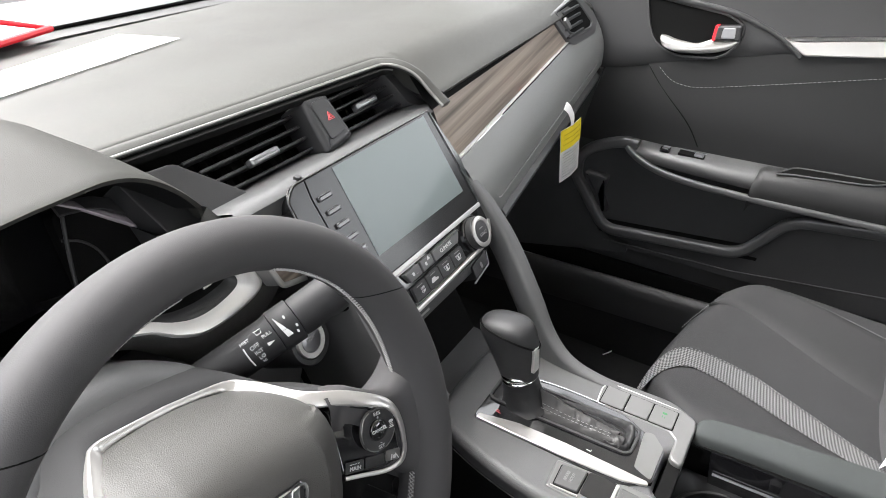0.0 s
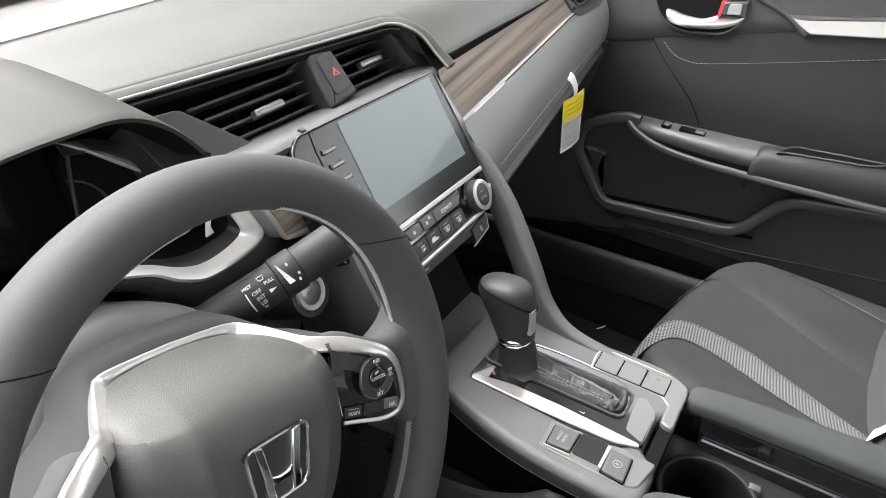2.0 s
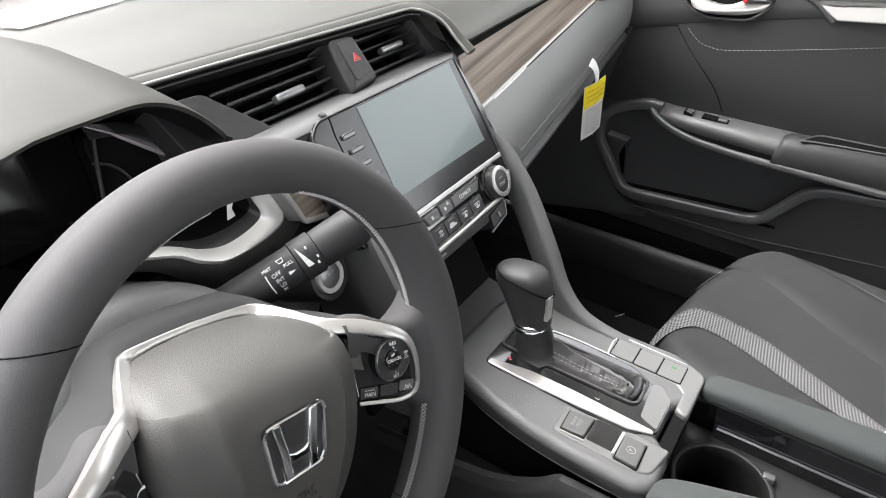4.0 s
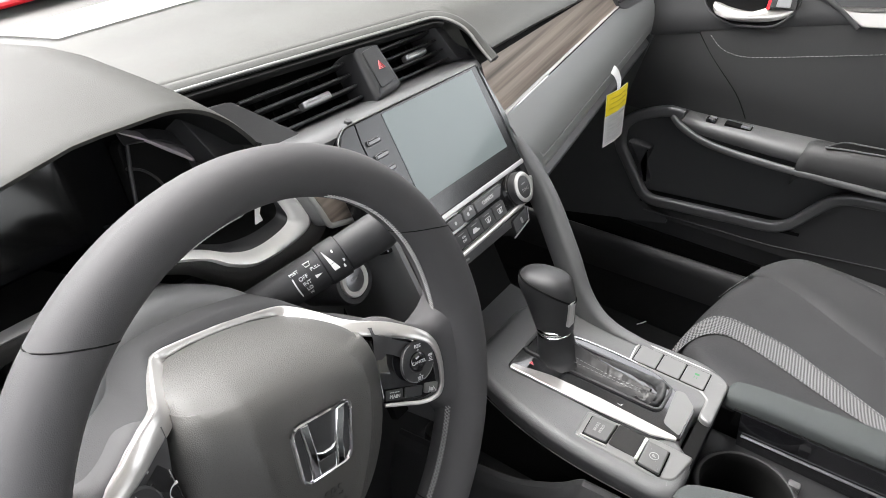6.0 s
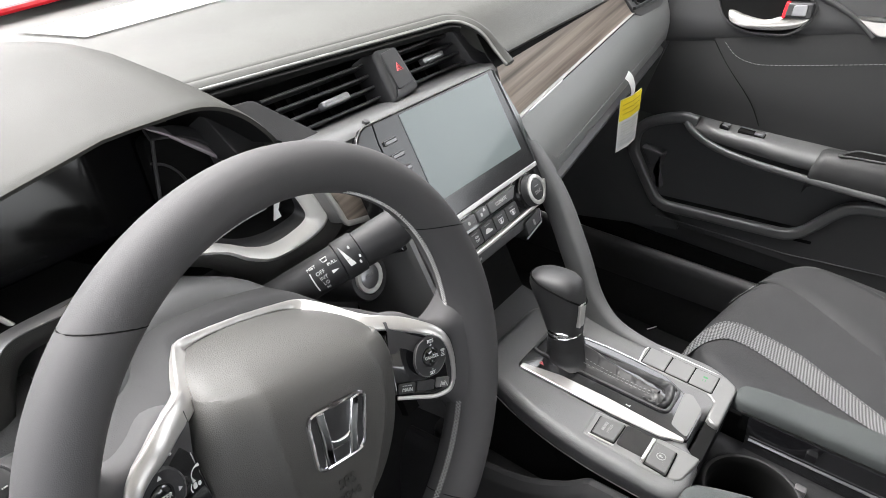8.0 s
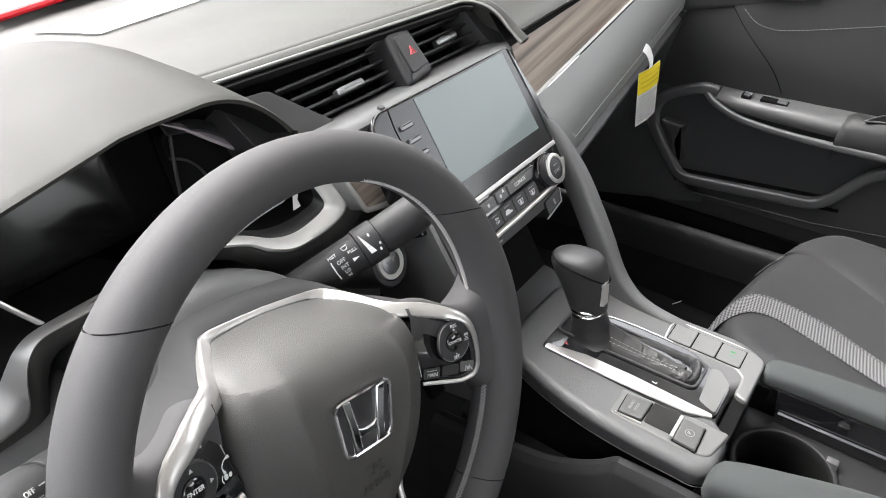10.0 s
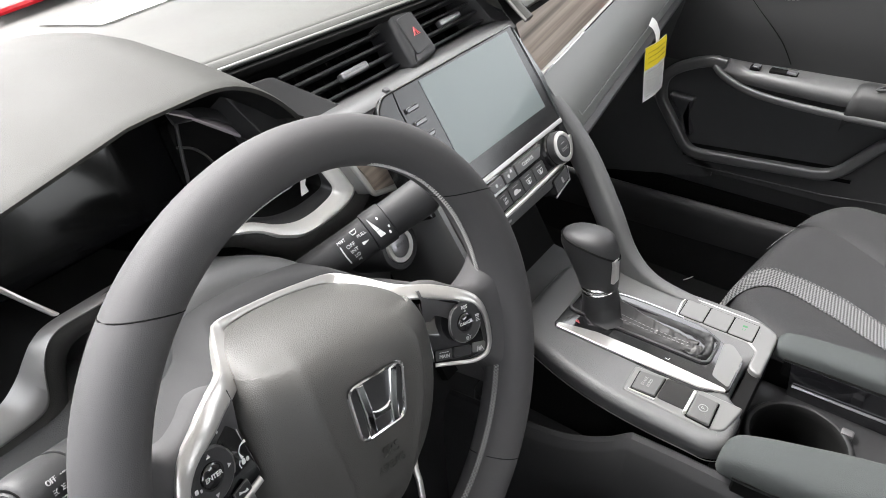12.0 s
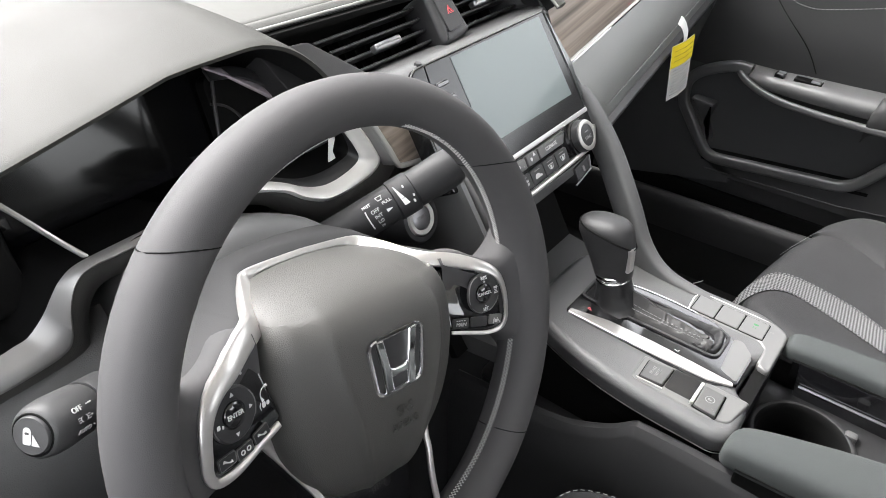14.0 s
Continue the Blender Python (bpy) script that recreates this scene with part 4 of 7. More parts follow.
    part("stub_frame", sweep([sm @ Vector((x, z, 0.0)) for x, z in [(q.x, q.y) for q in smooth([(*e, 0) for e in edge], 4)]], rect(0.0050, 0.0060, 0.0018, 2), up=(0, -1, 0.2)), PAINTLINE, st, "satin frame of the trim end", sharp=60)
    part("stub_flank", loft([[sm @ Vector((x - 0.0015, z, 0.001)) for x, z in edge[:5]], [sm @ Vector((x - 0.004 - 0.013 * (1 - k / 4), z + 0.001, -0.002 - 0.004 * (1 - k / 4))) for k, (x, z) in enumerate(edge[:5])],
                            [sm @ Vector((x - 0.006 - 0.016 * (1 - k / 4), z, -0.020)) for k, (x, z) in enumerate(edge[:5])]]), SATINTRIM, st, "satin grey flank of the trim end", sharp=60)
    return d


GREYB = material("grey_button_plastic", (0.075, 0.075, 0.076), 0.35, mottle=0.04)
# pale lilac colour painting the sky's glint on the gauges
GLINT = material("painted_sky_glint", (0.62, 0.56, 0.60), 0.25, metal=0.6)
HAZARD = material("red_mark", (0.62, 0.11, 0.12), 0.5)
dash = dashboard()


def binnacle():
    """The instrument hood with the displays, the pods at its sides and the satin trim below."""
    b = thing("instrument_binnacle", "grey hooded instrument binnacle with dark unlit displays", "instrument cluster", Matrix.Translation((0, 0.25, 0.64)))

    def crown(x, y):
        z = 0.7865 + 0.006 * math.sin(min(1, max(0, (y - 0.19) / 0.08)) * math.pi / 2) - 0.034 * max(0, (y - 0.34) / 0.16) ** 1.5
        return z - 0.036 * max(0, (x - 0.058) / 0.075) ** 2.2 - 0.19 * max(0, -x) * (1 - 0.3 * min(1, (y - 0.19) / 0.2))
    xs = [-0.24 + 0.30 * k / 14 for k in range(15)] + [0.060 + 0.086 * k / 16 for k in range(1, 17)]
    rows = []
    for y in (0.50, 0.46, 0.42, 0.38, 0.34, 0.30, 0.27, 0.24, 0.215, 0.200, 0.194):
        rows.append([Vector((x, y, crown(x, y))) for x in xs] + [Vector((0.150, y, crown(0.146, y) - 0.012)), Vector((0.152, y, 0.715))])
    rows.append([Vector((x, 0.1900, crown(x, 0.19) - 0.0012)) for x in xs] + [Vector((0.150, 0.19, crown(0.146, 0.19) - 0.013)), Vector((0.152, 0.19, 0.715))])
    rows.append([Vector((x * 0.985, 0.1905, crown(x, 0.19) - 0.0040)) for x in xs] + [Vector((0.146, 0.1905, crown(0.146, 0.19) - 0.016)), Vector((0.148, 0.1905, 0.715))])
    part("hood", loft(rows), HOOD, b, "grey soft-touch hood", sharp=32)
    rows = [[Vector((x * k, y, crown(x, 0.19) - dz)) for x in xs] for y, dz, k in ((0.1915, 0.0040, 0.984), (0.22, 0.012, 0.97), (0.31, 0.030, 0.93))]
    part("hood_lining", loft(rows), LINING, b, sharp=60)
    # displays
    m = plane((0.0, 0.300, 0.690), (1, 0, 0), (0, 0.32, 1))
    part("display", slab(rounded([(-0.105, -0.045), (0.085, -0.045), (0.085, 0.075), (-0.105, 0.075)], 0.01, 3), -0.01, 0.0, m), GLOSS, b, "dark glossy unlit display")
    part("display_face", slab(rounded([(-0.098, -0.035), (0.060, -0.035), (0.060, 0.05), (-0.098, 0.05)], 0.006, 3), 0.0, 0.0015, m), PANEL, b)
    for sgn in (1, -1):
        pm = plane((0.112 if sgn > 0 else -0.165, 0.238 if sgn > 0 else 0.258, 0.690), (1, 0, 0), (0, 0.30, 1))
        o = rounded([(-0.050, 0.056), (-0.050, -0.062), (0.060, -0.072), (0.074, -0.030), (0.040, 0.012), (0.004, 0.040), (-0.020, 0.053)], 0.010, 4)
        if sgn < 0:
            o = [(-p[0], p[1]) for p in o][::-1]
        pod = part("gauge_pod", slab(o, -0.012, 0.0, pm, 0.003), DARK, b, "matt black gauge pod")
        rib = ((-0.042, 0.056, 0.004), (-0.049, 0.030, 0.005), (-0.055, 0.0, 0.005), (-0.058, -0.03, 0.004))
        spine = [pm @ Vector(q) for q in rib] if sgn > 0 else [Vector(q) for q in ((-0.1287, 0.238, 0.7364), (-0.1102, 0.230, 0.7079), (-0.0944, 0.222, 0.6828), (-0.0815, 0.212, 0.6643))]
        part("pod_rib", tube(smooth(spine, 5), 0.0016 if sgn > 0 else 0.0021, 8), BLACK if sgn > 0 else SILVER, pod)
        part("pod_arch", sweep(smooth([pm @ Vector((sgn * x, y, 0.003)) for x, y in ((-0.046, 0.057), (-0.021, 0.052), (-0.008, 0.046), (0.006, 0.036), (0.024, 0.018), (0.050, -0.010))], 6), rect(0.012, 0.003, 0.001, 2), up=(0, -0.5, 0.9)), BLACK, pod)
        # tapered sliver in the shape of the reflected highlight
        part("pod_glint", sweep(smooth([pm @ Vector((sgn * x, y, 0.004)) for x, y in ((-0.048, 0.0640), (-0.029, 0.0535), (-0.009, 0.0385), (0.006, 0.0260), (0.016, 0.0150))], 6), rect(0.011, 0.0030, 0.001, 2), up=(-0.1, -0.25, 1),
                                scale=[0.15 + 1.1 * math.sin(math.pi * min(1, (k + 1) / 30)) for k in range(25)]), GLINT, pod, "sky glint painted along the gauge's edge")
        part("pod_inner", tube(smooth([pm @ Vector((sgn * x, y, 0.002)) for x, y in ((-0.050, 0.034), (-0.036, 0.027), (-0.025, 0.011), (-0.020, -0.02))], 5), 0.0012, 6), BLACK, pod)
        # white sliver painting a window's reflection in the gauge
        pane = [(0.1399, 0.6805), (0.1372, 0.6545), (0.1480, 0.6526), (0.1432, 0.6660), (0.1474, 0.6785)] if sgn > 0 else [(-0.218, 0.628), (-0.207, 0.626), (-0.212, 0.655), (-0.220, 0.656)]
        part("pod_reflection", slab(pane, 0, 0.001, plane((0, 0.1920 if sgn > 0 else 0.252, 0), (1, 0, 0), (0, 0, 1))), PAPER, pod, "white window reflection painted in the gauge")
        if sgn > 0:
            # satin trim below and beside the gauge, its dark lip, and the grained surround
            outer = ((0.010, 0.165, 0.693), (0.031, 0.163, 0.6864), (0.061, 0.163, 0.6722), (0.0837, 0.163, 0.6540), (0.1126, 0.163, 0.6405), (0.158, 0.165, 0.6395), (0.1790, 0.166, 0.6480), (0.172, 0.166, 0.6670), (0.155, 0.168, 0.6947), (0.143, 0.170, 0.7063), (0.125, 0.175, 0.722))
            inner = ((0.012, 0.172, 0.697), (0.036, 0.170, 0.6900), (0.066, 0.171, 0.6755), (0.092, 0.171, 0.6580), (0.115, 0.171, 0.6485), (0.141, 0.172, 0.6480), (0.1610, 0.173, 0.6550), (0.1555, 0.174, 0.6710), (0.142, 0.176, 0.6940), (0.131, 0.178, 0.7080), (0.115, 0.182, 0.720))
            lip = ((0.015, 0.186, 0.695), (0.040, 0.186, 0.6890), (0.070, 0.186, 0.6735), (0.095, 0.186, 0.6610), (0.118, 0.186, 0.6555), (0.140, 0.186, 0.6555), (0.1585, 0.187, 0.6600), (0.1530, 0.187, 0.6800), (0.141, 0.188, 0.6950), (0.130, 0.190, 0.7060), (0.115, 0.195, 0.716))
            skirt = ((0.005, 0.178, 0.684), (0.028, 0.176, 0.6720), (0.054, 0.178, 0.6560), (0.075, 0.178, 0.6360), (0.108, 0.177, 0.6080), (0.162, 0.176, 0.6020), (0.2060, 0.172, 0.6280), (0.190, 0.170, 0.6670), (0.172, 0.171, 0.7010), (0.158, 0.174, 0.7160), (0.145, 0.182, 0.735))
            o, i, l, k = (smooth(q, 6) for q in (outer, inner, lip, skirt))
            near = [p.lerp(q, 0.25) + Vector((0, -0.0035, 0.0015)) for p, q in zip(o, i)]
            bulge = [p.lerp(q, 0.65) + Vector((0, -0.0030, 0.0015)) for p, q in zip(o, i)]
            # reflected sky is put into this trim's lighter colour
            part("satin_trim", loft([[p + Vector((0, 0.008, -0.001)) for p in o], o, near, bulge, i, [p.lerp(q, 0.2) for p, q in zip(i, l)]]), SKYSATIN, b, "satin silver cluster trim", sharp=70)
            part("trim_lip", loft([[p.lerp(q, 0.2) for p, q in zip(i, l)], [p.lerp(q, 0.4) + Vector((0, -0.001, 0.001)) for p, q in zip(i, l)], l]), BLACK, b, sharp=70)
            part("gauge_wall", loft([l, [p.lerp(Vector((0.11, 0.245, 0.69)), 0.06) + Vector((0, 0.004, 0)) for p in l], [p.lerp(Vector((0.11, 0.240, 0.69)), 0.10) + Vector((0, 0.04, 0)) for p in l]]), DARK, b, sharp=70)
            part("surround", loft([[p + Vector((0, 0.004, 0)) for p in o], [p.lerp(q, 0.12) + Vector((0, 0.001, 0)) for p, q in zip(o, k)], k, [p + Vector((0, 0.045, -0.004)) for p in k]]), VINYL, b, "grained dark grey surround of the cluster", sharp=70)
        else:
            outer = ((0.0, 0.205, 0.660), (-0.030, 0.204, 0.660), (-0.060, 0.203, 0.6612), (-0.0877, 0.202, 0.6624), (-0.1005, 0.201, 0.6550), (-0.1084, 0.200, 0.6390), (-0.1140, 0.200, 0.6156), (-0.1231, 0.200, 0.6065), (-0.1467, 0.200, 0.6040), (-0.170, 0.200, 0.6040), (-0.200, 0.200, 0.607), (-0.225, 0.205, 0.64))
            inner = ((0.0, 0.212, 0.665), (-0.030, 0.212, 0.6650), (-0.062, 0.211, 0.6660), (-0.0920, 0.210, 0.6660), (-0.1055, 0.211, 0.6590), (-0.1140, 0.213, 0.6480), (-0.1230, 0.215, 0.6350), (-0.1365, 0.215, 0.6245), (-0.1470, 0.215, 0.6230), (-0.160, 0.215, 0.6220), (-0.190, 0.215, 0.625), (-0.205, 0.217, 0.65))
            o, i = smooth(outer, 6), smooth(inner, 6)
            # shade on the left trim is put into its darker colour
            part("satin_trim", loft([[p + Vector((0.001, 0.008, -0.002)) for p in o], o, [p.lerp(q, 0.10) + Vector((0, -0.0022, 0.0016)) for p, q in zip(o, i)], [p.lerp(q, 0.5) + Vector((0, -0.0022, 0.0022)) for p, q in zip(o, i)], i]), SATINTRIM, b, "satin silver cluster trim, its shade toned into the paint", sharp=70)
            part("trim_lip", loft([i, [p + Vector((-0.003, 0.012, 0.001)) for p in i], [p + Vector((-0.010, 0.060, -0.010)) for p in i]]), DARK, b, sharp=70)
            part("surround", loft([[p + Vector((0, 0.005, 0)) for p in o], [p + Vector((0.004, 0.002, -0.006)) for p in o], [p + Vector((0.012, 0.010, -0.024)) for p in o], [Vector((p.x * 0.92 + 0.02, 0.25, p.z - 0.05)) for p in o]]), VINYL, b, "grained dark grey surround of the cluster", sharp=70)
    # black sheet painting the shade between column and cluster
    part("column_gap_shade", loft([[(x, 0.206, 0.672 - 0.012 * abs(x) / 0.1) for x in (-0.085, 0, 0.12)], [(x, 0.240, 0.62) for x in (-0.080, 0, 0.14)]]), DARK, b)


binnacle()


# ---- display and climate panel ----
SM = plane((0.365, 0.170, 0.721), (1, 0, 0), (0, 0.527, 0.85))


def infotainment():
    s = thing("touchscreen_unit", "dark glossy touchscreen unit, switched off", "touchscreen", SM, local=True)
    o = rounded([(-0.150, -0.1200), (0.1070, -0.1200), (0.1100, -0.064), (0.0910, 0.001), (-0.138, 0.001), (-0.150, -0.010)], [0.004, 0.003, 0.002, 0.004, 0.008, 0.004], 3)
    part("housing", slab(o, -0.02, 0.004, bevel=0.0015), HOUSING, s, "glossy black housing")
    # outline follows the lighter reflected zone, painted by its material
    part("screen", slab([(-0.080, -0.0975), (0.0880, -0.0975), (0.0785, -0.0020), (-0.084, -0.0020)], 0.004, 0.0046), SCREEN, s, "dark glass with its grey-green reflection painted on")
    part("edge_line", tube([(p[0], p[1], 0.0035) for p in rounded([(-0.1505, -0.10), (-0.1505, -0.010), (-0.138, 0.0015), (0.0900, 0.0015), (0.1065, -0.118)], [0, 0.004, 0.008, 0.002, 0], 3)], 0.0007, 5), SATIN, s)
    part("side_line", tube([(-0.122, 0.0, 0.0042), (-0.124, -0.018, 0.0042), (-0.1215, -0.06, 0.0042), (-0.119, -0.118, 0.0042)], 0.0006, 5), DARK, s)
    part("flank", slab([(0.0900, -0.0010), (0.0990, -0.062), (0.1050, -0.117), (0.1085, -0.064)], 0.004, 0.0054), SATIN2, s)
    part("nub", lathe([(0.0040, 0), (0.0040, 0.0030), (0.0030, 0.0045), (0.001, 0.0048)], Matrix.Translation((-0.119, 0.002, -0.007)) @ pose(0, 0, 0, -50, 0, 0), 16), BLACK, s)
    for k in range(5):
        y = -0.0215 - 0.0148 * k
        b = part("button", slab(rect(0.0180, 0.0052, 0.0012, 2, -0.1090 + 0.0025 * k, y), 0.004, 0.0064, None, 0.0012), GLOSS, s)
        part("button_edge", tube([(q[0], q[1], 0.0058) for q in rect(0.0176, 0.0048, 0.0012, 2, -0.1090 + 0.0025 * k, y)], 0.00028, 4, True), SATIN, b)


def knob(c, x):
    m = Matrix.Translation((x + 0.003, -0.1500, -0.0005)) @ Matrix.Diagonal((0.98, 0.98, 0.62, 1))
    k = part("knob", lathe([(0.0195, 0.006), (0.0190, 0.020), (0.0175, 0.0225), (0.001, 0.0225)], m, 40), BLACK, c, "round black knob")
    part("base", lathe([(0.0225, -0.004), (0.0225, 0.006), (0.021, 0.008), (0.001, 0.008)], m, 36), GLOSS, k)
    part("ring", lathe([(0.0178, 0.021), (0.0182, 0.0235), (0.0168, 0.0248), (0.0135, 0.0245), (0.0130, 0.022)], m, 40), SILVER, k, "bright satin ring")
    part("cap", lathe([(0.0128, 0.022), (0.0128, 0.0236), (0.0120, 0.0242), (0.001, 0.0242)], m, 30), BLACK, k)
    if x > 0:
        part("print", written("SYNC", 0.0058, m @ pose(0, -0.003, 0.0245)), DIMTHREAD, k)
        part("print", slab(rect(0.008, 0.0012), 0.0243, 0.0246, m @ pose(0, 0.0045, 0)), DIMTHREAD, k)
    else:
        part("print", slab(rect(0.009, 0.0014), 0.0243, 0.0246, m), DIMTHREAD, k)


def climate_panel():
    c = thing("climate_control_unit", "black climate control panel with satin edges and grey buttons", "climate panel", SM @ Matrix.Translation((-0.004, 0.0040, 0)), local=True)
    part("body", slab(rounded([(-0.125, -0.176), (0.096, -0.172), (0.118, -0.150), (0.116, -0.124), (-0.135, -0.124), (-0.135, -0.150)], 0.004, 3), -0.03, 0.001, None, 0.001), GLOSS, c)
    part("upper_strip", slab(rounded([(-0.135, -0.1290), (0.112, -0.1290), (0.112, -0.1235), (-0.135, -0.1235)], 0.001, 2), 0.001, 0.0045, None, 0.001), SILVER, c, "satin upper strip")
    part("lower_strip", sweep([(-0.120, -0.172, 0.003), (0.0, -0.171, 0.003), (0.090, -0.1685, 0.003), (0.108, -0.160, 0.003), (0.116, -0.148, 0.002)], rect(0.0045, 0.005, 0.001, 2), up=(0, 0, 1)), SILVER, c, "satin lower strip")
    row = ((-0.0415, 0.021), (-0.0175, 0.021), (0.0195, 0.048))
    for k, (x, w) in enumerate(row):
        o = rounded([(x - w / 2, -0.1445), (x + w / 2, -0.1445), (x + w / 2 + (0.010 if k == 2 else 0), -0.1325), (x - w / 2 - (0.006 if k == 0 else 0), -0.1325)], 0.0012, 2)
        b = part("button", slab(o, 0.001, 0.0055, None, 0.0012), GREYB, c)
        if k == 2:
            part("print", written("CLIMATE", 0.0058, pose(x, -0.1385, 0.0057)), WHITE, b)
        else:
            part("print", slab([(x + 0.001, -0.1365 if k else -0.1405), (x + 0.006, -0.1365 if k else -0.1405), (x + 0.0035, -0.1405 if not k else -0.1365 + 0.004)][::(1 if k else -1)], 0.0055, 0.0058), WHITE, b)
            part("print", slab(rect(0.0035, 0.004, 0.0015, 2, x - 0.003, -0.1385), 0.0055, 0.0058), WHITE, b)
    for k in range(4):
        x = -0.0425 + 0.0255 * k
        b = part("button", slab(rect(0.0245, 0.0165, 0.0012, 2, x, -0.1575), 0.001, 0.0042, None, 0.0012), BLACK, c)
        part("print", slab(rect(0.010, 0.0008, 0, 2, x, -0.1520), 0.0042, 0.0045), DIMTHREAD, b)
        if k == 0:
            part("print", written("ON", 0.0040, pose(x + 0.0025, -0.1563, 0.0044)), WHITE, b)
            part("print", written("OFF", 0.0040, pose(x + 0.0025, -0.1602, 0.0044)), WHITE, b)
        elif k == 1:
            part("print", slab(rounded([(x - 0.0065, -0.1605), (x + 0.0065, -0.1605), (x + 0.0065, -0.1585), (x + 0.003, -0.1578), (x + 0.001, -0.1555), (x - 0.004, -0.1555), (x - 0.0065, -0.1585)], 0.0008, 2), 0.0042, 0.0045), WHITE, b)
        else:
            part("print", tube([(x - 0.005, -0.1555, 0.0044), (x + 0.005, -0.1555, 0.0044), (x + 0.003, -0.1605, 0.0044), (x - 0.003, -0.1605, 0.0044)], 0.0005, 5, True), WHITE, b)
            part("print", slab(rect(0.003, 0.005, 0.001, 2, x, -0.1590), 0.0042, 0.0045), WHITE, b)
    h = part("seat_heater_switch", slab(rounded([(0.052, -0.196), (0.084, -0.190), (0.088, -0.176), (0.054, -0.180)], 0.002, 2), -0.02, 0.000, None, 0.001), BLACK, c)
    part("print", slab(rect(0.004, 0.007, 0.0015, 2, 0.071, -0.186), 0.0, 0.0005), DIMTHREAD, h)
    part("switch_edge", sweep([(0.046, -0.1975, 0.0), (0.084, -0.1915, 0.0), (0.090, -0.176, 0.0)], rect(0.0016, 0.002, 0.0004, 2), up=(0, 0, 1)), SATIN, h)
    knob(c, 0.077)
    knob(c, -0.104)
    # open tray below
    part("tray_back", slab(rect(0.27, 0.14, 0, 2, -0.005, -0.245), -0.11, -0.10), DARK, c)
    part("tray_lip", slab(rect(0.23, 0.010, 0.002, 2, -0.02, -0.1815), -0.02, -0.003, None, 0.001), BLACK, c)
    part("print", slab(rect(0.030, 0.0022, 0, 2, -0.052, -0.1815), -0.003, -0.0026), DIMTHREAD, c)


SATIN2 = material("smoked_glass_edge", (0.05, 0.055, 0.055), 0.12, coat=0.5)
infotainment()
climate_panel()

def start_button():
    s = thing("start_button", "round engine start button with a satin ring in a black boss", "start button", plane((0.1880, 0.1250, 0.5990), (1, 0, 0), (0, 0.45, 1)), local=True)
    part("boss", lathe([(0.027, -0.05), (0.025, 0.0), (0.023, 0.003), (0.0185, 0.003), (0.0180, -0.002), (0.001, -0.002)], Matrix(), 32), BLACK, s)
    part("ring", lathe([(0.0175, -0.002), (0.0175, 0.003), (0.0165, 0.0045), (0.0122, 0.0040), (0.0120, -0.002)], Matrix(), 32), PAINTLINE, s, "satin silver ring")
    part("button", lathe([(0.0118, -0.002), (0.0118, 0.0035), (0.0105, 0.0042), (0.001, 0.004)], Matrix(), 28), SATIN, s)
    part("print", written("START", 0.0042, pose(0, 0.001, 0.0043)), DIMTHREAD, s)


start_button()


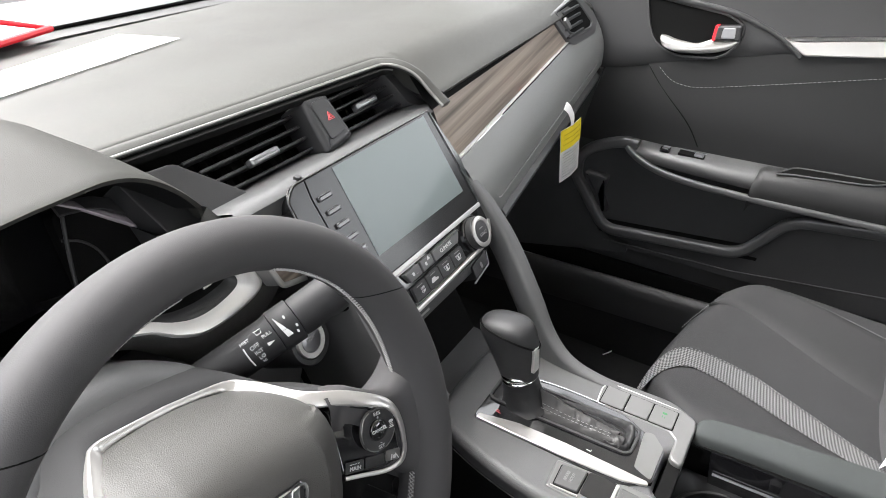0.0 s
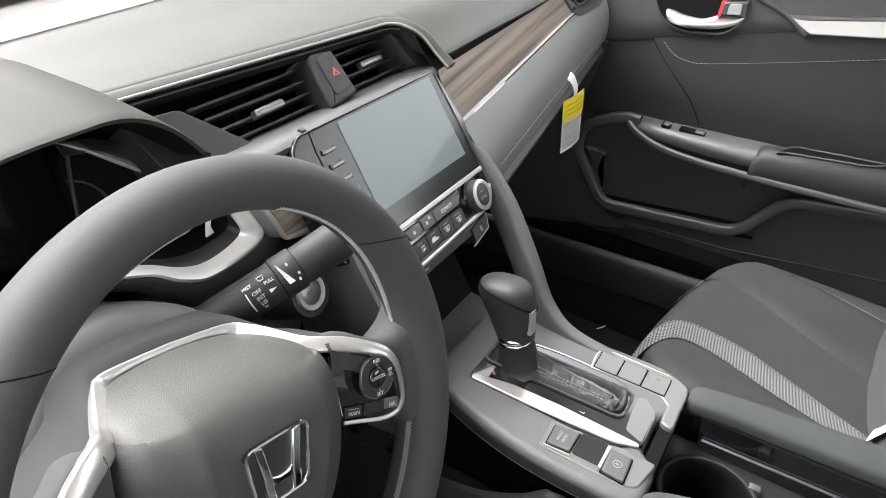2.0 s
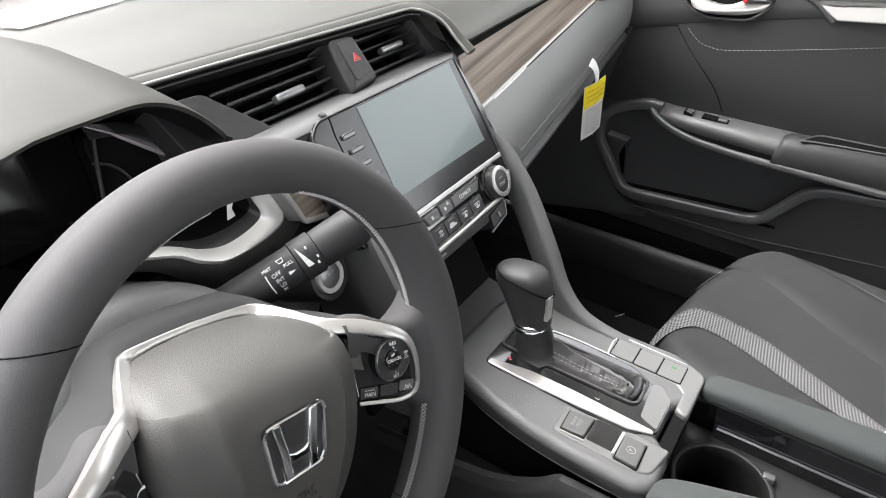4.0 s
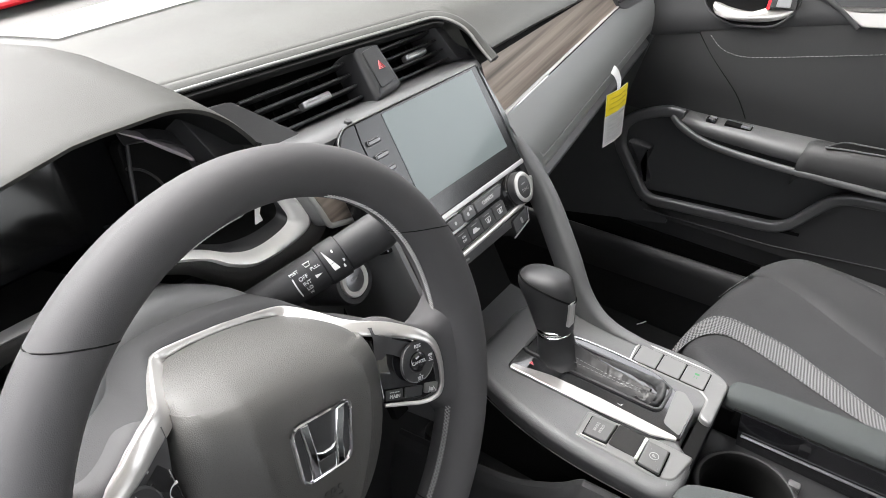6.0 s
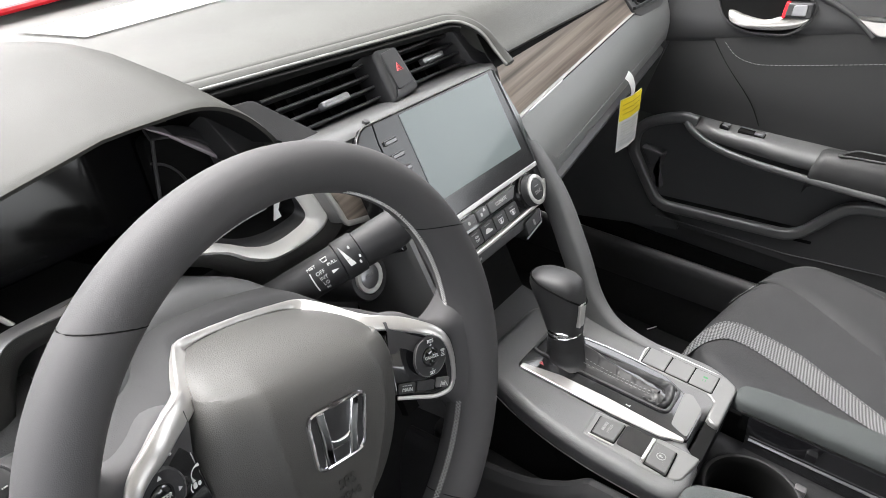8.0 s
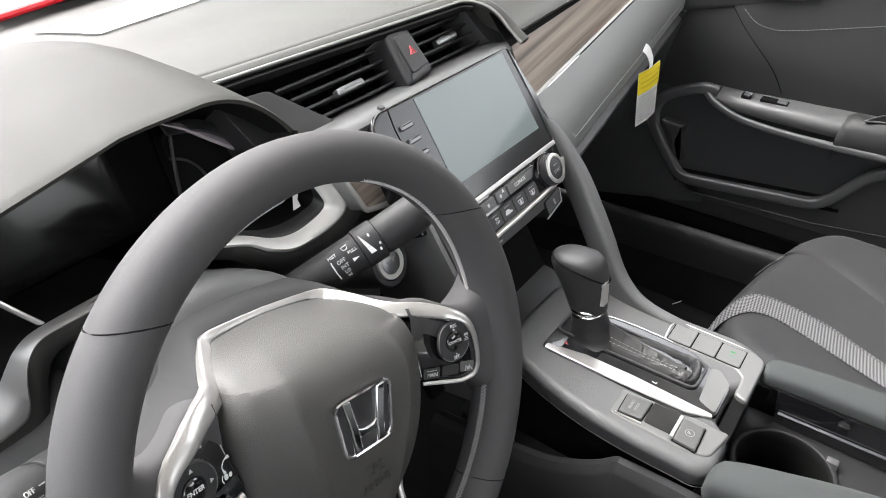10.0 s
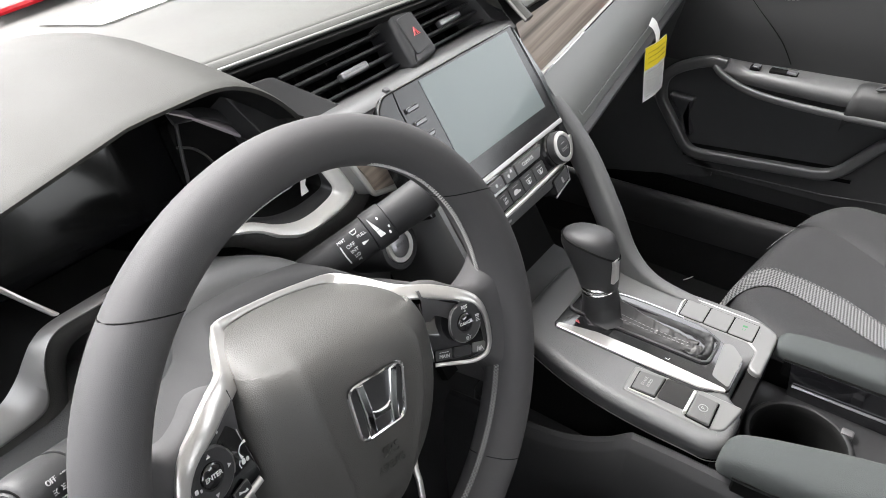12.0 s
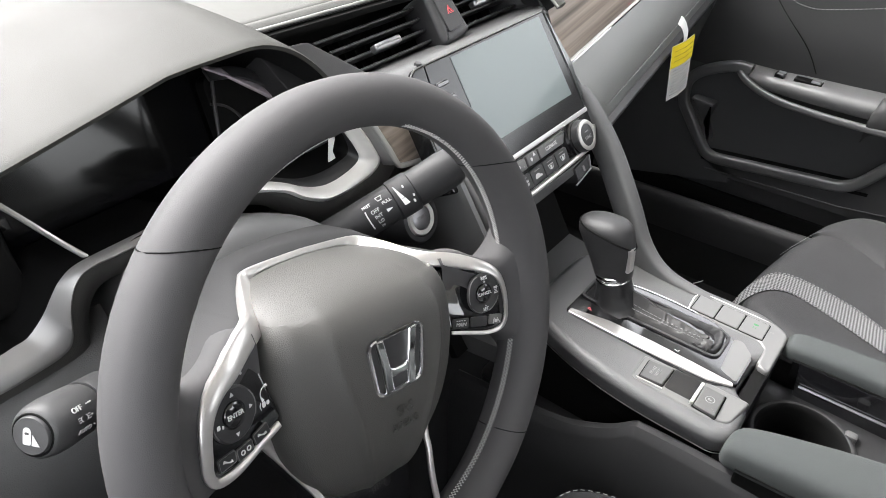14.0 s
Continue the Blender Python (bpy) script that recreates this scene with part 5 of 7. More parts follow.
# ---- centre console ----
def console():
    c = thing("centre_console", "charcoal centre console with gear selector, switches and open rear tray", "centre console", Matrix.Translation((0.365, -0.1, 0.06)))
    o = rounded([(0.304, 0.060), (0.440, 0.060), (0.468, 0.0), (0.474, -0.165), (0.458, -0.196), (0.404, -0.194), (0.386, -0.178), (0.336, -0.178), (0.320, -0.197), (0.272, -0.198), (0.2610, -0.182),
                 (0.2615, -0.110), (0.2665, -0.062), (0.2770, -0.014), (0.2900, 0.022)][::-1], [0.01, 0.02, 0.02, 0.02, 0.020, 0.010, 0.006, 0.006, 0.010, 0.016, 0.012, 0.03, 0.03, 0.03, 0.03][::-1], 5)
    bm = slab(o, 0.4250, 0.448, None, 0.0100, seg=6)
    for v in bm.verts:
        if v.co.z < 0.430:
            tuck = ease((0.330 - v.co.x) / 0.03)
            v.co += Vector((0.0110 * tuck, 0.002 * tuck, -0.0120))
    part("top_shell", bm, CONSOLE, c, "grained charcoal upper shell", sharp=34)
    # lower body, narrower, under a thin satin line
    lo = rounded([(0.285, 0.10), (0.445, 0.10), (0.478, 0.02), (0.480, -0.75), (0.250, -0.75), (0.250, -0.20), (0.262, 0.0)][::-1], 0.01, 3)
    part("lower_body", slab(lo, 0.06, 0.325), BLACK, c)
    for x in (0.2640, 0.452):
        part("side_wall", block((x, -0.77, 0.30), (x + 0.03, -0.185, 0.412), 0.004), DARK, c)
    part("front_body", block((0.300, -0.19, 0.30), (0.455, 0.05, 0.426), 0.004), DARK, c)
    edge = ((0.3000, 0.052), (0.2895, 0.024), (0.2765, -0.014), (0.2660, -0.0615), (0.2612, -0.111), (0.2606, -0.163), (0.2610, -0.184), (0.270, -0.1985))
    part("satin_line", tube(smooth([(x + 0.0106, y + 0.002, 0.4133) for x, y in edge], 5), 0.0005, 6), SILVER, c, "thin satin line")
    part("shell_skirt", loft([[(x + 0.014, y, 0.418) for x, y in ((0.2900, 0.015), (0.268, -0.085), (0.2655, -0.178), (0.275, -0.194), (0.31, -0.196))],
                              [(x + 0.014, y, 0.365) for x, y in ((0.300, 0.010), (0.282, -0.085), (0.276, -0.178), (0.28, -0.19), (0.31, -0.19))]]), DARK, c)
    side = smooth([(0.263, 0.122, 0.325), (0.261, 0.012, 0.343), (0.260, -0.040, 0.357), (0.2590, -0.082, 0.383), (0.2575, -0.106, 0.408), (0.2560, -0.116, 0.4125), (0.2555, -0.145, 0.4150), (0.254, -0.20, 0.418), (0.250, -0.45, 0.424), (0.250, -0.75, 0.43)], 6)
    part("side_panel", loft([[p + Vector((0.024, 0, -0.040)) for p in side], [p + Vector((0.010, 0, -0.0020)) for p in side], [p + Vector((0.007, 0, 0.0)) for p in side], [p + Vector((0.001, 0, -0.002)) for p in side],
                             [p + Vector((-0.005, 0, -0.010)) for p in side], [p + Vector((-0.0065, 0, -0.014)) for p in side], [Vector((p.x - 0.012, p.y, p.z - 0.06)) for p in side], [Vector((p.x + 0.004, p.y, 0.06)) for p in side]]), SIDEMATT, c, "black lower side panel", sharp=28)
    # piano black plate with a bright edge strip
    pl = rounded([(0.324, 0.018), (0.405, 0.018), (0.420, -0.010), (0.416, -0.125), (0.388, -0.176), (0.337, -0.176), (0.318, -0.150)][::-1], [0.006, 0.012, 0.012, 0.012, 0.006, 0.004, 0.01][::-1], 4)
    plate = part("selector_plate", slab(pl, 0.440, 0.4500, None, 0.0012), GLOSS, c, "piano black selector plate")
    part("bright_strip", slab(rounded([(0.3225, 0.014), (0.3300, 0.014), (0.3390, -0.030), (0.3400, -0.085), (0.3365, -0.172), (0.3320, -0.174), (0.3235, -0.150), (0.3212, -0.08)][::-1], 0.002, 2), 0.4490, 0.4515, None, 0.0008), SILVER, plate, "polished silver strip")
    # no separate part: a grey patch paints the gloss plate's reflection
    part("plate_sheen", slab(rounded([(0.348, -0.1545), (0.402, -0.1500), (0.405, -0.1590), (0.389, -0.1740), (0.340, -0.1740)][::-1], 0.004, 3), 0.4490, 0.4503), SATINGREY, plate, "grey patch painting the plate's rear reflection")
    part("boot_frame", sweep([(p[0], p[1], 0.4512) for p in rounded([(0.3575, 0.016), (0.4030, 0.016), (0.4035, -0.146), (0.3595, -0.146)], 0.010, 5)], rect(0.0035, 0.0030, 0.0012, 2), True), BLACK, plate)
    part("chrome_line", tube(smooth([(0.402, 0.010, 0.4495), (0.414, -0.020, 0.4500), (0.418, -0.06, 0.4500), (0.417, -0.10, 0.4500)], 4), 0.0012, 6), CHROME, plate)
    part("print", written("P", 0.0085, pose(0.3435, -0.004, 0.4501, 0, 0, -8)), HAZARD, plate, "red letter")
    part("print", written("L", 0.0070, pose(0.345, -0.108, 0.4501, 0, 0, -8)), WHITE, plate)
    # switches beside the selector
    bank = rounded([(0.418, -0.0885), (0.450, -0.0885), (0.4590, -0.1000), (0.4595, -0.180), (0.450, -0.1965), (0.3765, -0.1965), (0.3800, -0.1815), (0.410, -0.181), (0.4185, -0.172)][::-1], [0.003, 0.003, 0.008, 0.006, 0.012, 0.014, 0.010, 0.008, 0.003], 4)
    part("switch_trim", slab(bank, 0.436, 0.4494, None, 0.0028, seg=3), SHELLSATIN, c, "satin grey switch surround", sharp=60)
    part("bright_line", tube(smooth([(0.4195, -0.0905, 0.4490), (0.435, -0.0888, 0.4490), (0.449, -0.0892, 0.4490), (0.4570, -0.100, 0.4490), (0.4575, -0.14, 0.4488), (0.4572, -0.172, 0.4484)], 5), 0.0010, 6), SILVER, c)
    for k in range(3):
        part("key_gap", slab(rect(0.0318, 0.0284, 0.002, 2, 0.4360, -0.1060 - 0.0276 * k), 0.446, 0.44965 + 0.00004 * k), DARK, c)
        b = part("switch", slab(rect(0.0298, 0.0260, 0.0015, 2, 0.4360, -0.1060 - 0.0276 * k), 0.446, 0.4506, None, 0.0008), SHELLSATIN, c)
        if k == 2:
            part("print", slab(rounded([(0.4395, -0.1642), (0.4425, -0.1642), (0.4425, -0.1588), (0.4395, -0.1588)], 0.0012, 2), 0.4507, 0.4509), GREEN, b, "green symbol")
            for j in range(2):
                part("print", slab(rect(0.0034, 0.0007, 0, 2, 0.4350, -0.1600 - 0.0028 * j), 0.4507, 0.4509, None), GREEN, b)
    bank = rounded([(0.2790, -0.0855), (0.3170, -0.0840), (0.3230, -0.150), (0.3225, -0.1955), (0.2830, -0.1880), (0.2765, -0.1700)][::-1], [0.01, 0.006, 0.004, 0.004, 0.003, 0.004], 3)
    part("switch_trim", slab(bank, 0.440, 0.4494, None, 0.002), SHELLSATIN, c, "satin grey switch surround", sharp=60)
    part("slot", slab(rect(0.0310, 0.0296, 0.003, 2, 0.3025, -0.1337), 0.446, 0.4500), GLOSS, c, "glossy black slot")
    part("key_gap", slab(rounded([(0.2850, -0.1180), (0.3160, -0.1186), (0.3122, -0.0905), (0.2834, -0.0918)], 0.002, 2), 0.446, 0.4500), DARK, c)
    part("key_edge", tube([(0.2818, -0.0905, 0.4500), (0.2830, -0.1180, 0.4500)], 0.0011, 6), SILVER, c, "bright edge beside the switch")
    b = part("switch", slab(rounded([(0.2862, -0.1166), (0.3146, -0.1172), (0.3112, -0.0918), (0.2846, -0.0930)], 0.002, 2), 0.446, 0.4520, None, 0.0015), KEYSATIN, c)
    part("print", written("BRAKE", 0.0044, pose(0.2992, -0.1010, 0.4522, 0, 0, -2)), DIMTHREAD, b)
    part("print", written("HOLD", 0.0044, pose(0.2992, -0.1065, 0.4522, 0, 0, -2)), DIMTHREAD, b)
    part("key_gap", slab(rounded([(0.2786, -0.1754), (0.3142, -0.1744), (0.3154, -0.1488), (0.2800, -0.1498)], 0.002, 2), 0.446, 0.4501), DARK, c)
    b = part("switch", slab(rounded([(0.2798, -0.1740), (0.3128, -0.1730), (0.3138, -0.1502), (0.2812, -0.1514)], 0.002, 2), 0.446, 0.4530, None, 0.0018), KEYSATIN, c)
    part("print", written("P", 0.0056, pose(0.297, -0.1625, 0.4532)), DIMTHREAD, b)
    part("print", tube([(0.297 + 0.0044 * math.cos(a), -0.1625 + 0.0044 * math.sin(a), 0.4532) for a in [2 * math.pi * k / 18 for k in range(18)]], 0.0004, 5, True), DIMTHREAD, b)
    part("switch_edge", slab(rect(0.0325, 0.0036, 0.001, 2, 0.2985, -0.1488), 0.446, 0.4538, None, 0.001), SILVER, b)
    # cheeks that run up to the centre stack on both sides
    for sgn in (1, -1):
        pts = [(0.507, 0.150, 0.640), (0.512, 0.116, 0.618), (0.510, 0.072, 0.570), (0.499, 0.030, 0.515), (0.490, -0.004, 0.468), (0.483, -0.045, 0.443), (0.4795, -0.11, 0.4345), (0.474, -0.175, 0.428)][:8 if sgn > 0 else 4]
        path = smooth([(0.365 + sgn * (x - 0.389), y, z) for x, y, z in pts], 5)
        part("cheek", sweep(path, rect(0.030, 0.05, 0.010, 3), scale=[0.60 + 0.12 * ease((i - 2) / 12) - 0.14 * ease((i - 14) / 14) for i in range(len(path))]), CONSOLE, c, "grained side cheek", sharp=60)
    part("tray_floor", slab([(0.25, 0.03), (0.48, 0.03), (0.50, 0.16), (0.23, 0.16)], 0.40, 0.425), GREY, c)
    part("tray_wall", slab([(0.24, 0.15), (0.49, 0.15), (0.49, 0.17), (0.24, 0.17)], 0.40, 0.60), DARK, c)
    # rear: cup holder between padded rails
    part("tray_wall", slab([(0.30, -0.196), (0.445, -0.196), (0.44, -0.182), (0.31, -0.182)], 0.385, 0.443), DARK, c)
    ring, edge = [], []
    for k in range(48):
        a = 2 * math.pi * k / 48
        ca, sa = math.cos(a), math.sin(a)
        ring.append(Vector((0.362 + 0.046 * ca, -0.250 + 0.046 * sa, 0.394)))
        t = min((0.075 if ca > 0 else 0.062) / max(1e-6, abs(ca)), (0.066 if sa > 0 else 0.50) / max(1e-6, abs(sa)))
        edge.append(Vector((0.362 + t * ca, -0.250 + t * sa, 0.390)))
    part("tray", loft([edge, [p.lerp(q, 0.85) for p, q in zip(edge, ring)], ring], True), BLACK, c, "black tray round the cup holder", sharp=60)
    cup = Matrix.Translation((0.362, -0.250, 0.394))
    part("cup_holder", loft([[cup @ Vector((r * math.cos(2 * math.pi * k / 40), r * math.sin(2 * math.pi * k / 40), z)) for k in range(40)] for r, z in
                             ((0.050, -0.004), (0.050, 0.003), (0.0475, 0.0065), (0.0450, 0.004), (0.0440, -0.004), (0.041, -0.060), (0.001, -0.062))], True), DARK, c, "round black cup holder", sharp=60)
    part("cup_rim", loft([[cup @ Vector((r * math.cos(2 * math.pi * k / 48), r * math.sin(2 * math.pi * k / 48), z)) for k in range(48)] for r, z in
                          ((0.0545, -0.004), (0.0540, 0.0040), (0.0515, 0.0070), (0.0480, 0.0070), (0.0462, 0.0050))], True), STALK, c, "wide charcoal rim of the cup holder", sharp=60)
    part("cup_tab", block((0.394, -0.296, 0.372), (0.404, -0.284, 0.403), 0.002), LIPGREY, c)
    part("wall_panel", slab([(-0.75, 0.387), (-0.225, 0.387), (-0.218, 0.436), (-0.75, 0.446)], 0, 0.004, plane((0.432, 0, 0), (0, 1, 0), (0, 0, 1)) @ Matrix.Scale(-1, 4, (0, 0, 1))), GLOSS, c)
    part("satin_line", tube([(0.426, -0.226, 0.408), (0.426, -0.75, 0.420)], 0.0016, 6), SATIN, c)


console()


def rail(stations, label):
    """A cloth-covered pad beside the rear tray; stations of y, middle, half width, height, half thickness."""
    t = thing("armrest_pad", label, "armrest pad", Matrix.Translation((stations[3][1], -0.3, 0.43)), group="console armrest pads")
    rows = [[Vector((x + w * math.copysign(abs(math.cos(a)) ** 0.6, math.cos(a)), y, z + h * math.copysign(abs(math.sin(a)) ** 0.6, math.sin(a)))) for a in [2 * math.pi * k / 32 for k in range(32)]]
            for y, x, w, z, h in stations]
    dense = [[p for p in col] for col in zip(*[smooth(list(col), 4) for col in zip(*rows)])]
    part("cover", loft(dense, True, True), PADDED, t, "dark grey-green cloth cover", sharp=60)
    for sgn in (1, -1):
        part("seam", tube([(x + sgn * (w + 0.0004), y, z - 0.35 * h) for y, x, w, z, h in stations[2:]], 0.0009, 6), DARK, t)
    part("base", slab(rounded([(s[1] - s[2] * 0.8, s[0]) for s in stations[2:]] + [(s[1] + s[2] * 0.8, s[0]) for s in stations[2:][::-1]], 0.002, 1)[::-1], stations[2][3] - 0.03, stations[2][3] - 0.002), DARK, t)


rail(((-0.195, 0.446, 0.008, 0.436, 0.004), (-0.199, 0.447, 0.013, 0.438, 0.010), (-0.210, 0.448, 0.017, 0.440, 0.012), (-0.25, 0.450, 0.019, 0.442, 0.013), (-0.32, 0.454, 0.022, 0.443, 0.013),
      (-0.45, 0.458, 0.024, 0.446, 0.013), (-0.76, 0.458, 0.024, 0.450, 0.013)), "slim dark grey-green cloth armrest pad beside the passenger seat")
rail(((-0.192, 0.266, 0.010, 0.436, 0.006), (-0.197, 0.266, 0.017, 0.440, 0.014), (-0.21, 0.268, 0.021, 0.443, 0.018), (-0.25, 0.272, 0.026, 0.448, 0.021), (-0.32, 0.281, 0.033, 0.453, 0.023),
      (-0.45, 0.288, 0.036, 0.468, 0.024), (-0.76, 0.288, 0.036, 0.50, 0.024)), "broad dark grey-green cloth armrest pad beside the driver's seat")


def gear_selector():
    g = thing("gear_selector", "black leather gear selector with a silver button and leather boot", "gear selector", Matrix.Translation((0.374, -0.018, 0.45)))
    foot, top = Vector((0.376, -0.012, 0.475)), Vector((0.3725, 0.0133, 0.5555))
    ax = (top - foot).normalized()
    rows = []
    for f, rx, ry, dy in ((0.0, 0.0165, 0.0212, -0.001), (0.10, 0.0172, 0.0225, -0.0015), (0.30, 0.0186, 0.0252, -0.002), (0.50, 0.0202, 0.0280, -0.002), (0.66, 0.0216, 0.0298, -0.001), (0.78, 0.0222, 0.0302, 0),
                          (0.87, 0.0215, 0.0290, 0), (0.93, 0.0190, 0.0262, 0), (0.975, 0.0135, 0.0190, 0), (1.0, 0.0060, 0.0085, 0)):
        p = foot + (top - foot) * (0.14 + 0.86 * f) + Vector((0, dy, 0))
        rows.append([p + Vector((rx * math.copysign(abs(math.cos(a)) ** 0.82, math.cos(a)), ry * math.copysign(abs(math.sin(a)) ** 0.82, math.sin(a)), -0.16 * ry * math.sin(a))) for a in [2 * math.pi * k / 32 for k in range(32)]])
    centre = foot + (top - foot) * 0.75
    crest = []
    for k in range(32):
        at = 5.0 + 1.7 * math.sin(2 * math.pi * k / 32) - 0.6 * math.cos(2 * math.pi * k / 32)
        q = rows[int(at)][k].lerp(rows[int(at) + 1][k], at - int(at))
        crest.append(q + (q - centre).normalized() * 0.0003)
    kn = part("knob", loft(rows, True, True), KNOB, g, "smooth black leather knob", sharp=70)
    part("seam", tube(smooth(crest, 3, True), 0.0011, 6, True), DARK, kn)
    bm = slab(rounded([(-0.0065, -0.016), (0.0075, -0.018), (0.0075, 0.012), (-0.0065, 0.015)], 0.002, 3), -0.014, 0.0028, plane((0.3705, -0.0262, 0.5175), (1, 0.02, 0.0), (-0.02, 0.10, 1)), 0.0015)
    part("release_button", bm, SILVER, kn, "satin silver release button", sharp=40)
    m = plane(foot + ax * 0.004, (1, 0, 0), (0, 1, -0.3))
    part("collar", lathe([(0.0150, -0.004), (0.0190, -0.002), (0.0198, 0.001), (0.0190, 0.0025), (0.0176, 0.003), (0.0176, 0.0050), (0.0196, 0.0056), (0.0202, 0.0075), (0.0190, 0.0095), (0.0160, 0.010)], m, 30), CHROME, g, "chrome collar", sharp=50)
    # boot: a creased sleeve round the neck, then a loose fold that narrows to the rear of the frame
    rows = []
    for h, r in ((0.000, 0.0185), (0.001, 0.0200), (-0.004, 0.0203), (-0.009, 0.0207), (-0.014, 0.0213), (-0.019, 0.0220), (-0.024, 0.0231), (-0.028, 0.0245), (-0.032, 0.0270), (-0.035, 0.0310)):
        row = []
        for k in range(48):
            a = 2 * math.pi * k / 48
            dent = 0.0009 * math.sin(-h * 420 + 2.2 * math.sin(a + 0.6)) * ease(-h / 0.012) * (0.5 + 0.5 * math.sin(2 * a + 1))
            row.append(m @ Vector(((r + dent) * math.cos(a), (r + dent) * math.sin(a), h)))
        rows.append(row)
    part("sleeve", loft(rows, True), BOOT, g, "stitched black leather sleeve", sharp=80)
    base = [Vector((0.3805 + 0.0205 * math.copysign(abs(math.cos(a)) ** 0.45, math.cos(a)), -0.065 + 0.079 * math.copysign(abs(math.sin(a)) ** 0.45, math.sin(a)))) for a in [2 * math.pi * k / 64 for k in range(64)]]
    part("boot_base", slab(base, 0.4470, 0.4495), BOOT, g)
    spine = smooth([(0.3640, 0.3790, 0.4735), (0.3632, 0.3795, 0.4705), (0.3628, 0.3802, 0.4655), (0.3628, 0.3802, 0.4612), (0.3630, 0.3795, 0.4592), (0.3634, 0.3785, 0.4570), (0.3640, 0.3770, 0.4575)], 8)
    rows = []
    for t, (foot_x, top_x, top_z) in enumerate(spine):
        f = t / (len(spine) - 1)
        y = -0.026 - 0.102 * f
        row = []
        for k in range(21):
            u = k / 20
            if u < 0.3:
                x, z = foot_x + 0.006 * u / 0.3, 0.4500 + 0.0060 * math.sin(u / 0.3 * math.pi / 2)
            elif u < 0.7:
                e = (u - 0.3) / 0.4
                x, z = foot_x + 0.006 + (top_x - foot_x - 0.006) * e, 0.4560 + (top_z - 0.4560) * e ** 1.2
            else:
                e = (u - 0.7) / 0.3
                x, z = top_x + 0.011 * e ** 0.7, top_z + (0.4480 - top_z) * e ** 1.3
            crease = 0.0008 * math.sin(60 * f + 7 * u + 2 * math.sin(23 * f)) + 0.0009 * math.sin(27 * f - 9 * u + 1.3) + 0.0005 * math.sin(110 * f + 4 * u)
            row.append(Vector((x, y + 0.0015 * math.sin(31 * f + 5 * u) * math.sin(math.pi * u), z + crease * math.sin(math.pi * u) * (0.5 + 0.5 * f))))
        rows.append(row)
    part("boot_fold", loft(rows), FOLD, g, "wrinkled grey-black leather fold", sharp=80)
    for du in (0.0050, 0.0085):
        stitches([(spine[k].x + du, -0.026 - 0.102 * k / (len(spine) - 1), 0.4566 + 0.24 * (du - 0.0050) / 0.0035 * max(0.004, spine[k].z - 0.4560)) for k in range(8, len(spine) - 2)], DIMTHREAD, g, length=0.0030, gap=0.0020, r=0.00038)
    # knotted end of the fold and the raised rear lip of the boot
    knot = []
    for k in range(13):
        a = math.pi * k / 12
        knot.append([Vector((0.3705 + (0.0085 + 0.0012 * math.sin(5 * b)) * math.cos(a), -0.1275 + 0.0055 * math.sin(b) - 0.003 * math.sin(a), 0.4500 + (0.0075 + 0.0012 * math.sin(3 * b + 4 * a)) * math.sin(a) * (0.8 + 0.35 * math.cos(b)))) for b in [2 * math.pi * j / 14 for j in range(14)]])
    part("boot_knot", loft(knot, True), FOLD, g, sharp=80)
    lip = smooth([(0.3610, -0.118, 0), (0.3620, -0.134, 0), (0.3690, -0.1425, 0), (0.3840, -0.1440, 0), (0.3965, -0.1400, 0), (0.4005, -0.126, 0), (0.4010, -0.100, 0), (0.4010, -0.040, 0)], 6)
    rows = []
    for e, z in ((0.0, 0.4490), (0.02, 0.4525), (0.06, 0.4545), (0.14, 0.4535), (0.26, 0.4490)):
        rows.append([Vector((p.x + (0.381 - p.x) * e, p.y + max(-0.06, (-0.105 - p.y)) * e * (p.y < -0.105), z + (z > 0.4495) * (0.0050 * math.exp(-((k - 25) / 7) ** 2) + 0.0008 * math.sin(1.7 * k)) - (z > 0.4495) * 0.0025 * ease((k - 34) / 6))) for k, p in enumerate(lip)])
    part("boot_lip", loft(rows), BOOT, g, "creased leather edge", sharp=80)
    stitches([m @ Vector((0.0210 * math.cos(-0.9), 0.0210 * math.sin(-0.9), -0.002)), m @ Vector((0.0222 * math.cos(-0.9), 0.0222 * math.sin(-0.9), -0.016)), m @ Vector((0.0262 * math.cos(-0.9), 0.0262 * math.sin(-0.9), -0.029))], DIMTHREAD, g, length=0.0028, gap=0.0016, r=0.0004)


gear_selector()


